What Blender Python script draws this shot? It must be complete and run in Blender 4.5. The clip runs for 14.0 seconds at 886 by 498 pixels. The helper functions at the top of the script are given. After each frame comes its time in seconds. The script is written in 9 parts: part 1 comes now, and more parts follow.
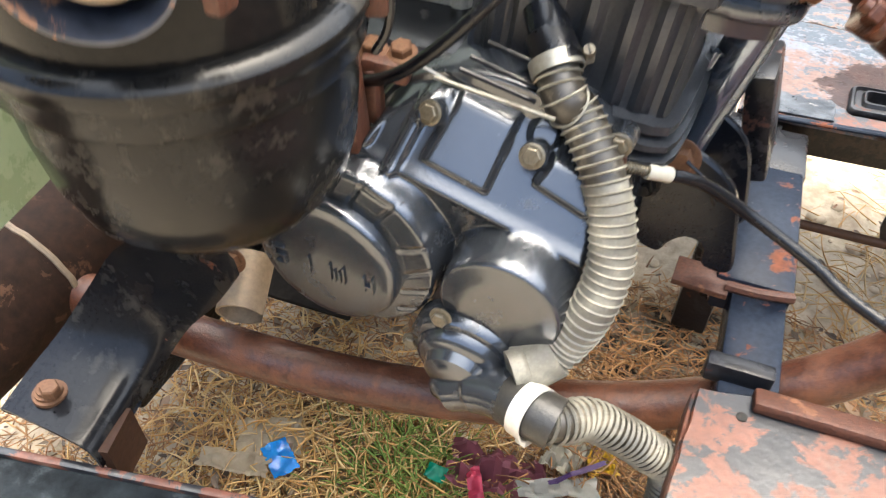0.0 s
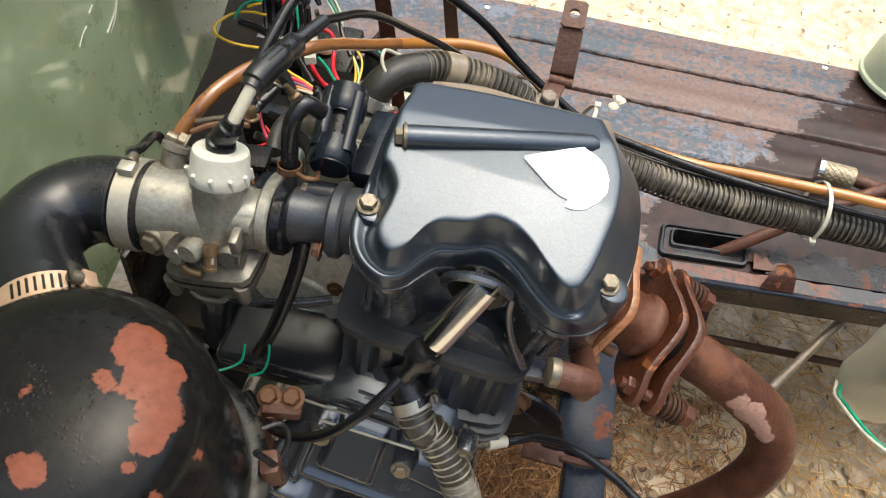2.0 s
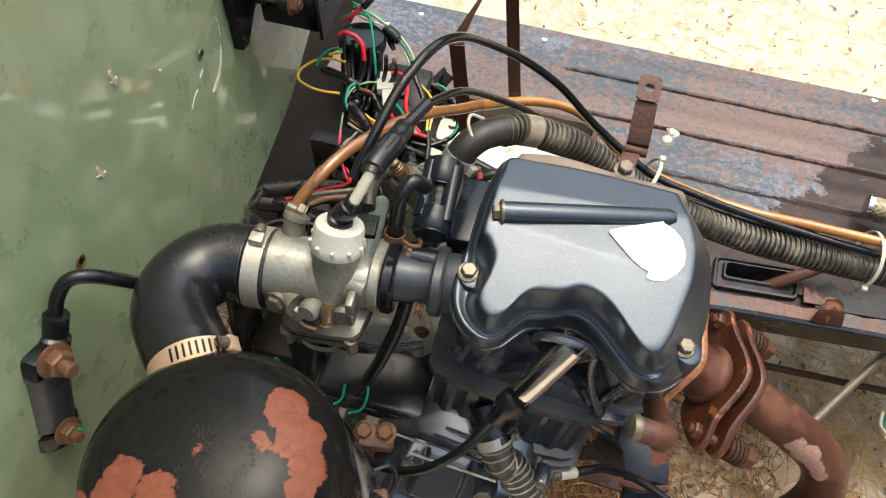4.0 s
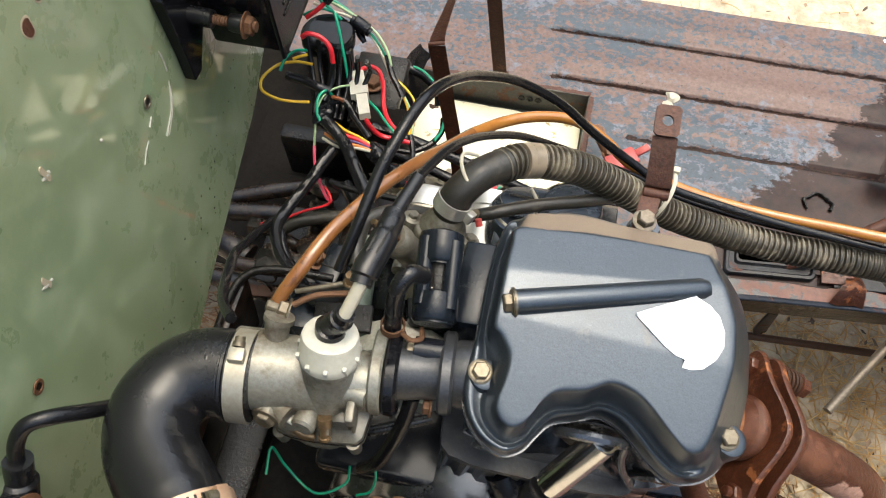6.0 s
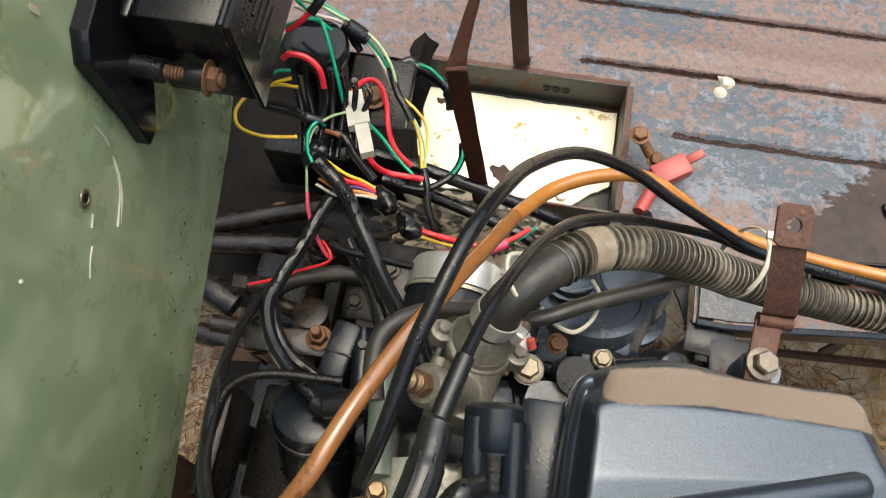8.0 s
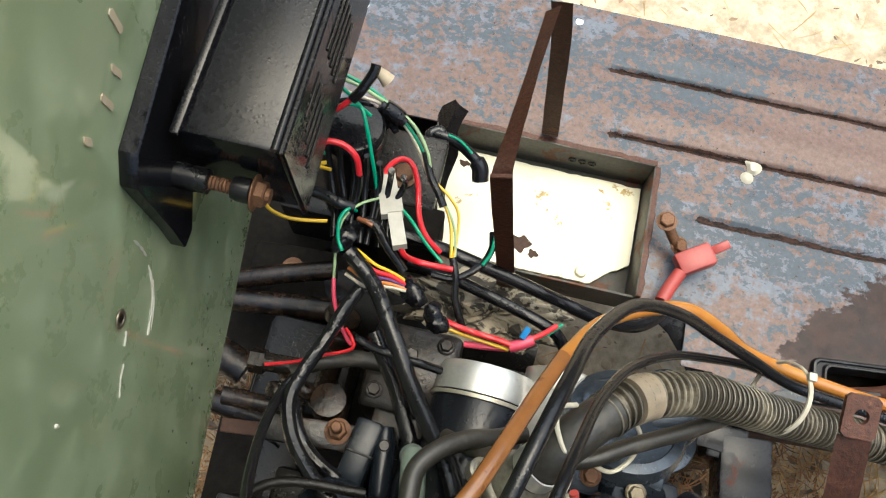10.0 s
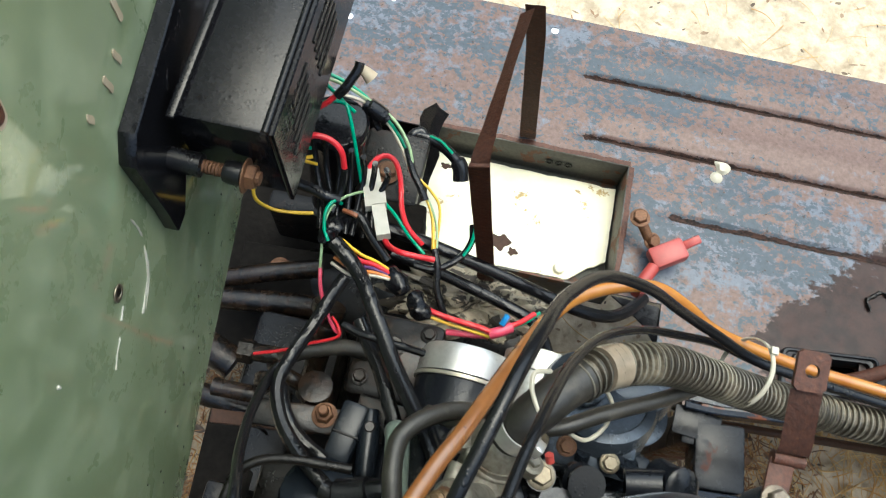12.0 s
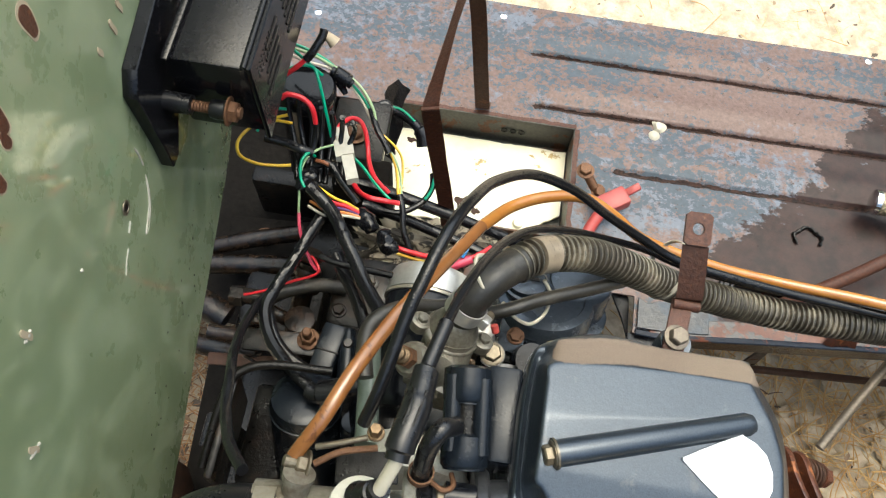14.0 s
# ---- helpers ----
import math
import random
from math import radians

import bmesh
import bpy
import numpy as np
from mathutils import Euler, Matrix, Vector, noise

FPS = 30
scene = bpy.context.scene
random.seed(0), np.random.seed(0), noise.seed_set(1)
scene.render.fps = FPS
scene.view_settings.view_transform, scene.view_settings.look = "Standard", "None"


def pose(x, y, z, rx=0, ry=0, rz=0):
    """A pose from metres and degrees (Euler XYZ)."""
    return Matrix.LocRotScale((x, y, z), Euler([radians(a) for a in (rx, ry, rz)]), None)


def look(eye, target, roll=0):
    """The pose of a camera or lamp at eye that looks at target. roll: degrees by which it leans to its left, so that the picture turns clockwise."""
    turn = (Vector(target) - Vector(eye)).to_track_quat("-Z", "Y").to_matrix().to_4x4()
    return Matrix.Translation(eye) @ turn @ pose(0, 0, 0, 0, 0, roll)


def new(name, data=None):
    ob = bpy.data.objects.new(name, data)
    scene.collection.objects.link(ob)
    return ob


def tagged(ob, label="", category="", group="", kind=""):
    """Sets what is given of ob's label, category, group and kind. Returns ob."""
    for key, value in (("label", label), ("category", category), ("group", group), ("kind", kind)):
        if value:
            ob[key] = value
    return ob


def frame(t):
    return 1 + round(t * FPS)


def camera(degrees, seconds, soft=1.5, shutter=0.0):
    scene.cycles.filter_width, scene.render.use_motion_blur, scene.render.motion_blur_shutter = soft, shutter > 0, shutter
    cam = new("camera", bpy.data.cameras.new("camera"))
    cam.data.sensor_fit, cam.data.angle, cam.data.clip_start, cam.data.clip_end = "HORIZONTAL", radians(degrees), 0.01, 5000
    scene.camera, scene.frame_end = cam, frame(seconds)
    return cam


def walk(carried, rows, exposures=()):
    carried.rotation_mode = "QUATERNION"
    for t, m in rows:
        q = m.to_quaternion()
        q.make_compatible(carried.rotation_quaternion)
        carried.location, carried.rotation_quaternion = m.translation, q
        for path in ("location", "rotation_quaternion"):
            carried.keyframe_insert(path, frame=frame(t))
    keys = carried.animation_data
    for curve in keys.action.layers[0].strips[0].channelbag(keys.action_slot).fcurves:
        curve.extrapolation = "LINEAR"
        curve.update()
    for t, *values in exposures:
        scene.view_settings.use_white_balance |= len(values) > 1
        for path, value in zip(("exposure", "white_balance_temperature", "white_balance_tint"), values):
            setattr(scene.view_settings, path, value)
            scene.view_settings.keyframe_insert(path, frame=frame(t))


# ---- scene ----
cam = camera(60.1, 14.0, soft=1.1, shutter=0.3)
PATH = [
    (0, (0.0694, -0.4955, 0.8250), (-0.4963, 0.7837, -0.6050), 0.60),
    (0.5, (0.0773, -0.4502, 0.9670), (-0.3990, 0.6647, -0.6240), 0.70),
    (1, (0.0735, -0.3819, 1.0670), (-0.2765, 0.7059, -0.5740), 1.20),
    (1.5, (0.0635, -0.3348, 1.1230), (-0.2184, 0.7820, -0.5120), 2.20),
    (2, (0.0362, -0.3347, 1.1550), (-0.2034, 0.7808, -0.4880), 3.60),
    (2.5, (0.0320, -0.3553, 1.1860), (-0.2847, 0.7718, -0.4360), 1.00),
    (3, (0.0365, -0.3722, 1.1940), (-0.3568, 0.7301, -0.4280), -0.90),
    (3.2, (0.0254, -0.3725, 1.2100), (-0.3547, 0.7501, -0.4020), 0.60),
    (5.3, (-0.0428, -0.2348, 1.2450), (-0.2582, 0.6727, -0.5240), -1.40),
    (5.5, (-0.0493, -0.2247, 1.2460), (-0.2571, 0.6736, -0.5280), -1.10),
    (6, (-0.0670, -0.1947, 1.2390), (-0.2726, 0.6780, -0.5490), -1.20),
    (6.5, (-0.0886, -0.1500, 1.2290), (-0.3053, 0.6758, -0.5790), -3.10),
    (7, (-0.1034, -0.0941, 1.2100), (-0.3007, 0.6863, -0.6200), -3.80),
    (7.5, (-0.1299, -0.0486, 1.1790), (-0.2893, 0.6744, -0.6790), -3.10),
    (8, (-0.1359, -0.0083, 1.1620), (-0.2818, 0.6510, -0.7210), -2.80),
    (8.5, (-0.1528, 0.0267, 1.1660), (-0.2637, 0.6503, -0.7310), 1.00),
    (9, (-0.1762, 0.0525, 1.1670), (-0.2719, 0.6758, -0.7310), 3.70),
    (9.2, (-0.1845, 0.0648, 1.1680), (-0.2751, 0.6814, -0.7330), 4.80),
    (11.3, (-0.2053, 0.0811, 1.1920), (-0.2796, 0.7721, -0.6830), 7.00),
    (11.5, (-0.2032, 0.0748, 1.1910), (-0.2697, 0.7706, -0.6830), 7.60),
    (12, (-0.1894, 0.0393, 1.1960), (-0.2465, 0.7438, -0.6750), 7.90),
    (12.5, (-0.1650, -0.0069, 1.2070), (-0.2145, 0.7278, -0.6520), 7.60),
    (13, (-0.1616, -0.0378, 1.2270), (-0.2092, 0.7027, -0.6310), 6.70),
    (13.5, (-0.1557, -0.0589, 1.2450), (-0.2250, 0.7254, -0.5940), 4.90),
    (14, (-0.1417, -0.0802, 1.2520), (-0.1914, 0.7132, -0.5830), 5.70),
]
walk(cam, [(t, look(eye, target, roll)) for t, eye, target, roll in PATH], exposures=[(0.0, 2.76, 6400, 4), (0.5, 2.84, 6400, 4), (1.0, 2.53, 6400, 4), (1.5, 2.01, 6400, 4), (2.0, 1.55, 6500, 3), (3.0, 1.54, 6500, 3), (6.0, 1.47, 6500, 3), (9.0, 1.41, 6500, 2), (11.5, 1.37, 5950, -4), (12.5, 1.40, 5900, -4), (13.5, 1.46, 6250, -2), (14.0, 1.46, 6300, -1)])

# ---- light: bright hazy daylight ----
world = bpy.data.worlds.new("sky")
scene.world = world
world.use_nodes = True
_nt = world.node_tree
_sky = _nt.nodes.new("ShaderNodeTexSky")
_sky.sky_type, _sky.sun_disc = "NISHITA", False
_sky.sun_elevation, _sky.sun_rotation = radians(75.9), radians(28.6)
_sky.dust_density, _sky.air_density, _sky.ozone_density = 6.0, 1.0, 1.0
_nt.links.new(_sky.outputs[0], _nt.nodes["Background"].inputs[0])
_nt.nodes["Background"].inputs[1].default_value = 0.15
_sun = new("sun", bpy.data.lights.new("sun", "SUN"))
_sun.data.energy, _sun.data.angle, _sun.data.color = 0.68, radians(100), (1.0, 0.97, 0.90)
_sun.matrix_world = look((0.12, 0.22, 1.0), (0, 0, 0))


# ---- materials ----
def material(name, base, second=None, rough=0.5, metal=0.0, grain=250, bump=0.1, patch=None, patch_scale=14, patch_at=0.6,
             patch_rough=None, spots=(), spot_colour=None, spot_noise=0.02, dust=None, dust_at=0.62, coat=0.0, coat_rough=0.12, alpha=None, spec=0.5, drops=0.0):
    """Two scales of colour: fine grain between base and second, larger patches, and spots with ragged outlines at given
    places.
    """
    m = bpy.data.materials.new(name)
    m.use_nodes = True
    nt = m.node_tree
    N, L = nt.nodes, nt.links
    b = N["Principled BSDF"]
    co = N.new("ShaderNodeTexCoord").outputs["Object"]

    def noise_at(scale, detail=6, rough_n=0.6, dist=0.0):
        n = N.new("ShaderNodeTexNoise")
        n.inputs["Scale"].default_value, n.inputs["Detail"].default_value = scale, detail
        n.inputs["Roughness"].default_value, n.inputs["Distortion"].default_value = rough_n, dist
        L.new(co, n.inputs["Vector"])
        return n.outputs["Fac"]

    def ramp(fac, a, c):
        r = N.new("ShaderNodeMapRange")
        r.inputs[1].default_value, r.inputs[2].default_value = a, c
        r.clamp = True
        L.new(fac, r.inputs[0])
        return r.outputs[0]

    def mix(fac, a, c):
        x = N.new("ShaderNodeMix")
        x.data_type = "RGBA"
        L.new(fac, x.inputs[0])
        for sock, v in ((x.inputs[6], a), (x.inputs[7], c)):
            if isinstance(v, tuple):
                sock.default_value = (*v, 1)
            else:
                L.new(v, sock)
        return x.outputs[2]

    def value_mix(fac, a, c):
        x = N.new("ShaderNodeMix")
        L.new(fac, x.inputs[0])
        for sock, v in ((x.inputs[2], a), (x.inputs[3], c)):
            if isinstance(v, float):
                sock.default_value = v
            else:
                L.new(v, sock)
        return x.outputs[0]

    fine = noise_at(grain)
    second = second or tuple(0.7 * c for c in base)
    col = mix(ramp(fine, 0.35, 0.7), base, second)
    broad = noise_at(9.0, 4, 0.55)
    col = mix(ramp(broad, 0.3, 0.75), col, mix(ramp(fine, 0.3, 0.7), tuple(0.8 * c for c in base), second))
    rg = value_mix(broad, max(0.03, rough - 0.1), min(1.0, rough + 0.14))
    mt = float(metal)
    if dust:
        f = ramp(noise_at(30.0, 8, 0.7), dust_at - 0.06, dust_at + 0.12)
        col = mix(f, col, dust)
        rg = value_mix(f, rg, 0.8)
    if patch:
        f = ramp(noise_at(patch_scale, 9, 0.68, 0.3), patch_at - 0.012, patch_at + 0.012)
        bare = mix(ramp(fine, 0.35, 0.7), patch, tuple(0.6 * c for c in patch))
        col = mix(f, col, bare)
        rg = value_mix(f, rg, float(patch_rough if patch_rough is not None else 0.75))
        if metal:
            mt = value_mix(f, mt, 0.0)
    if spots:
        total = None
        for (x, y, z), r in spots:
            d = N.new("ShaderNodeVectorMath")
            d.operation = "DISTANCE"
            L.new(co, d.inputs[0])
            d.inputs[1].default_value = (x, y, z)
            s = N.new("ShaderNodeMath")
            s.operation = "SUBTRACT"
            L.new(d.outputs["Value"], s.inputs[0])
            s.inputs[1].default_value = r
            if total is None:
                total = s.outputs[0]
            else:
                k = N.new("ShaderNodeMath")
                k.operation = "MINIMUM"
                L.new(total, k.inputs[0])
                L.new(s.outputs[0], k.inputs[1])
                total = k.outputs[0]
        w = N.new("ShaderNodeMath")
        w.operation = "MULTIPLY_ADD"
        L.new(noise_at(45.0, 8, 0.65, 0.4), w.inputs[0])
        w.inputs[1].default_value = spot_noise * 4
        L.new(total, w.inputs[2])
        f = ramp(w.outputs[0], spot_noise * 2 + 0.0006, spot_noise * 2 - 0.0006)
        col = mix(f, col, mix(ramp(fine, 0.35, 0.7), spot_colour, tuple(0.7 * c for c in spot_colour)))
        rg = value_mix(f, rg, 0.55)
        if metal:
            mt = value_mix(f, mt, 0.0)
    for sock, v in ((b.inputs["Base Color"], col), (b.inputs["Roughness"], rg), (b.inputs["Metallic"], mt)):
        if isinstance(v, float):
            sock.default_value = v
        elif isinstance(v, tuple):
            sock.default_value = (*v, 1)
        else:
            L.new(v, sock)
    b.inputs["Coat Weight"].default_value = coat
    b.inputs["Coat Roughness"].default_value = coat_rough
    b.inputs["Coat IOR"].default_value = 1.6
    b.inputs["Specular IOR Level"].default_value = spec
    if alpha:
        b.inputs["Transmission Weight"].default_value = alpha
    below = None
    if drops:
        v = N.new("ShaderNodeTexVoronoi")
        v.inputs["Scale"].default_value = 330.0
        L.new(co, v.inputs["Vector"])
        keep = ramp(noise_at(38.0, 3, 0.5), 0.52, 0.60)
        bead = ramp(v.outputs["Distance"], 0.42, 0.10)
        h = N.new("ShaderNodeMath")
        h.operation = "MULTIPLY"
        L.new(bead, h.inputs[0])
        L.new(keep, h.inputs[1])
        d = N.new("ShaderNodeBump")
        d.inputs["Strength"].default_value, d.inputs["Distance"].default_value = drops, 0.0008
        L.new(h.outputs[0], d.inputs["Height"])
        below = d.outputs[0]
        L.new(below, b.inputs["Normal"])
        rg = value_mix(ramp(h.outputs[0], 0.0, 0.3), rg, 0.06)
        L.new(rg, b.inputs["Roughness"])
    if bump:
        n = N.new("ShaderNodeBump")
        n.inputs["Strength"].default_value, n.inputs["Distance"].default_value = bump, 0.002
        if below:
            L.new(below, n.inputs["Normal"])
        h = N.new("ShaderNodeMath")
        h.operation = "MULTIPLY_ADD"
        L.new(fine, h.inputs[0])
        h.inputs[1].default_value = 0.6
        L.new(noise_at(grain * 0.2), h.inputs[2])
        L.new(h.outputs[0], n.inputs["Height"])
        L.new(n.outputs[0], b.inputs["Normal"])
    return m


def deck_material():
    """Worn paint: pale and slate blue-grey mottles, brown bare steel, dark wet rust zones, dirt in the three grooves."""
    m = bpy.data.materials.new("worn_blue_grey_deck_paint")
    m.use_nodes = True
    nt = m.node_tree
    N, L = nt.nodes, nt.links
    b = N["Principled BSDF"]
    co = N.new("ShaderNodeTexCoord").outputs["Object"]
    sep = N.new("ShaderNodeSeparateXYZ")
    L.new(co, sep.inputs[0])

    def noise_at(scale, detail=8, rough=0.65, stretch=(1, 1, 1), dist=0.0):
        mp = N.new("ShaderNodeMapping")
        mp.inputs["Scale"].default_value = stretch
        L.new(co, mp.inputs[0])
        n = N.new("ShaderNodeTexNoise")
        n.inputs["Scale"].default_value, n.inputs["Detail"].default_value, n.inputs["Roughness"].default_value, n.inputs["Distortion"].default_value = scale, detail, rough, dist
        L.new(mp.outputs[0], n.inputs["Vector"])
        return n.outputs["Fac"]

    def calc(op, a, c, d=None):
        x = N.new("ShaderNodeMath")
        x.operation = op
        for k, v in enumerate((a, c, d)):
            if v is None:
                continue
            if isinstance(v, (int, float)):
                x.inputs[k].default_value = v
            else:
                L.new(v, x.inputs[k])
        return x.outputs[0]

    def ramp(f, a, c):
        r = N.new("ShaderNodeMapRange")
        r.inputs[1].default_value, r.inputs[2].default_value = a, c
        L.new(f, r.inputs[0])
        return r.outputs[0]

    def mix(f, a, c):
        x = N.new("ShaderNodeMix")
        x.data_type = "RGBA"
        L.new(f, x.inputs[0])
        for sock, v in ((x.inputs[6], a), (x.inputs[7], c)):
            if isinstance(v, tuple):
                sock.default_value = (*v, 1)
            else:
                L.new(v, sock)
        return x.outputs[2]
    broad = noise_at(5.0, 5, 0.6, (0.6, 1, 1))
    fine = noise_at(150.0, 6, 0.7)
    mott = calc("MULTIPLY_ADD", broad, 0.75, calc("MULTIPLY", noise_at(105.0, 10, 0.76, (0.8, 1, 1), 0.2), 1.0))
    col = mix(ramp(fine, 0.3, 0.75), (0.135, 0.150, 0.185), (0.088, 0.098, 0.120))
    brown = mix(ramp(fine, 0.3, 0.75), (0.160, 0.105, 0.088), (0.085, 0.052, 0.043))
    col = mix(ramp(calc("MULTIPLY_ADD", noise_at(7.0, 6, 0.6, (0.5, 1, 1)), 0.8, calc("MULTIPLY", noise_at(60.0, 9, 0.7), 0.6)), 0.595, 0.675), col, brown)
    slate = ramp(mott, 0.900, 0.930)
    col = mix(slate, col, mix(ramp(fine, 0.3, 0.75), (0.066, 0.084, 0.104), (0.045, 0.054, 0.066)))
    pits = ramp(noise_at(120.0, 5, 0.8), 0.63, 0.66)
    col = mix(pits, col, (0.045, 0.032, 0.028))
    zone = None
    for x, y, r in ((0.36, 0.36, 0.13), (0.50, 0.43, 0.15), (0.47, 0.58, 0.05), (0.66, 0.50, 0.16), (0.24, 0.32, 0.08), (0.385, 0.49, 0.062), (0.41, 0.56, 0.045), (0.52, 0.67, 0.085), (0.47, 0.50, 0.10), (0.90, 0.50, 0.22), (0.56, 0.70, 0.035)):
        d = calc("SUBTRACT", calc("SQRT", calc("ADD", calc("POWER", calc("ABSOLUTE", calc("SUBTRACT", sep.outputs[0], x), 0.0), 2.0), calc("POWER", calc("ABSOLUTE", calc("SUBTRACT", sep.outputs[1], y), 0.0), 2.0)), 0.0), r)
        zone = d if zone is None else calc("MINIMUM", zone, d)
    wet = ramp(calc("MULTIPLY_ADD", noise_at(22.0, 9, 0.68, (0.7, 1, 1)), 0.16, zone), 0.082, 0.076)
    col = mix(wet, col, mix(ramp(noise_at(40.0, 8, 0.7), 0.4, 0.65), (0.013, 0.006, 0.005), (0.034, 0.015, 0.011)))
    dirt = None
    for y, x0 in ((0.630, -0.085), (0.542, -0.073), (0.456, 0.045)):
        d = calc("ADD", calc("ABSOLUTE", calc("SUBTRACT", sep.outputs[1], y), 0.0), calc("MAXIMUM", calc("SUBTRACT", x0, sep.outputs[0]), 0.0))
        dirt = d if dirt is None else calc("MINIMUM", dirt, d)
    line = ramp(calc("MULTIPLY_ADD", noise_at(90.0, 8, 0.7, (0.5, 1, 1)), 0.013, dirt), 0.0112, 0.0104)
    col = mix(line, col, mix(ramp(fine, 0.4, 0.6), (0.010, 0.007, 0.006), (0.045, 0.022, 0.015)))
    L.new(col, b.inputs["Base Color"])
    L.new(calc("MULTIPLY_ADD", calc("MAXIMUM", pits, line), 0.4, calc("MULTIPLY_ADD", broad, 0.25, calc("MULTIPLY_ADD", slate, 0.1, calc("MULTIPLY_ADD", wet, 0.06, 0.26)))), b.inputs["Roughness"])
    b.inputs["Specular IOR Level"].default_value = 0.2
    b.inputs["Coat Weight"].default_value, b.inputs["Coat Roughness"].default_value = 0.10, 0.14
    n = N.new("ShaderNodeBump")
    n.inputs["Strength"].default_value, n.inputs["Distance"].default_value = 0.25, 0.002
    L.new(calc("MULTIPLY_ADD", slate, -0.2, calc("MULTIPLY_ADD", fine, 0.4, noise_at(30.0))), n.inputs["Height"])
    L.new(n.outputs[0], b.inputs["Normal"])
    return m


RUST, RUST2 = (0.098, 0.036, 0.019), (0.042, 0.016, 0.010)
M = {}
M["case"] = material("black_engine_paint", (0.010, 0.011, 0.014), (0.006, 0.007, 0.0095), 0.18, 0.0, 500, 0.06, dust=(0.05, 0.047, 0.042), dust_at=0.64, coat=0.06, spec=0.22, drops=0.2)
M["gunmetal"] = material("glossy_black_engine_paint", (0.070, 0.077, 0.088), (0.042, 0.046, 0.053), 0.22, 0.65, 500, 0.05, dust=(0.075, 0.072, 0.066), dust_at=0.66, coat=0.55, coat_rough=0.14, drops=0.12)
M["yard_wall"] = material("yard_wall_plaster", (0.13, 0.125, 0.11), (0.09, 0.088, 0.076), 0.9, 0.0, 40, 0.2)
M["bright_band"] = material("bright_steel_band", (0.80, 0.78, 0.72), (0.62, 0.58, 0.50), 0.35, 0.5, 200, 0.05)
# the row of tan spots makes a band along the far facet
M["cover"] = material("valve_cover_paint", (0.054, 0.068, 0.086), (0.029, 0.037, 0.047), 0.32, 0.66, 1100, 0.12, dust=(0.15, 0.147, 0.14), dust_at=0.69, coat=0.30, coat_rough=0.12,
                      patch=(0.040, 0.049, 0.062), patch_scale=13, patch_at=0.60, patch_rough=0.34,
                      spots=[((x, (0.0690 if x > -0.02 else 0.0690 + 0.16 * (x + 0.02)) + 0.0142, 0.7640 - 0.09 * x), 0.0152) for x in [-0.062 + 0.006 * k for k in range(21)]], spot_colour=(0.19, 0.145, 0.11), spot_noise=0.0012)
M["cylinder"] = material("cylinder_paint", (0.060, 0.062, 0.066), (0.034, 0.036, 0.040), 0.28, 0.4, 400, 0.15, dust=(0.085, 0.076, 0.06), dust_at=0.64, spec=0.3)
M["rust"] = material("rust", RUST, RUST2, 0.52, 0.0, 350, 0.6, patch=(0.18, 0.080, 0.042), patch_scale=30, patch_at=0.62, patch_rough=0.7, spec=0.35)
M["wet_rust"] = material("wet_orange_rust", (0.100, 0.031, 0.013), (0.038, 0.013, 0.007), 0.30, 0.0, 260, 0.7, patch=(0.30, 0.105, 0.036), patch_scale=34, patch_at=0.615, patch_rough=0.45, spec=0.4)
M["copper_rust"] = material("coppery_flange_rust", (0.34, 0.150, 0.062), (0.16, 0.062, 0.026), 0.36, 0.0, 220, 0.5, patch=(0.10, 0.036, 0.016), patch_scale=40, patch_at=0.56, patch_rough=0.4)
# near-black and matte; on the backing sheets the colour stands in for deep shade
M["matte_black"] = material("matte_near_black", (0.008, 0.007, 0.006), (0.014, 0.012, 0.010), 0.95, 0.0, 120, 0.8, spec=0.05)
M["rust_pipe"] = material("rust_on_pipe", (0.078, 0.026, 0.012), (0.036, 0.013, 0.008), 0.34, 0.0, 260, 0.55, spec=0.35, dust=(0.120, 0.046, 0.022), dust_at=0.54,
                          spots=[((0.222, -0.018, 0.578), 0.010), ((0.236, -0.024, 0.568), 0.013), ((0.250, -0.030, 0.556), 0.010), ((0.256, -0.033, 0.546), 0.008)], spot_colour=(0.34, 0.20, 0.15), spot_noise=0.004)
M["dark_rust"] = material("dark_wet_rust", (0.055, 0.026, 0.015), (0.030, 0.015, 0.009), 0.5, 0.0, 200, 0.3, patch=(0.085, 0.05, 0.03), patch_scale=20, patch_at=0.62, spec=0.15)
# silencer rust, its colour darkened further for the deep shade under the body
M["drum_rust"] = material("scaly_dark_rust", (0.030, 0.014, 0.008), (0.013, 0.007, 0.0045), 0.75, 0.0, 90, 0.9, patch=(0.080, 0.040, 0.022), patch_scale=32, patch_at=0.60, spec=0.15)
M["rust_bolt"] = material("rusty_bolt", (0.17, 0.082, 0.038), (0.09, 0.042, 0.022), 0.6, 0.4, 500, 0.3)
M["zinc"] = material("zinc_plated_steel", (0.185, 0.158, 0.112), (0.10, 0.082, 0.056), 0.36, 0.6, 400, 0.1)
M["chrome"] = material("chrome", (0.75, 0.75, 0.74), (0.6, 0.6, 0.58), 0.12, 1.0, 200, 0.02)
M["alloy_bright"] = material("bright_cast_alloy", (0.60, 0.59, 0.53), (0.42, 0.40, 0.34), 0.35, 0.4, 350, 0.15, dust=(0.25, 0.19, 0.12), dust_at=0.6)
M["alloy_stained"] = material("stained_cast_alloy", (0.235, 0.220, 0.180), (0.125, 0.112, 0.088), 0.36, 0.4, 250, 0.25, dust=(0.10, 0.070, 0.044), dust_at=0.58)
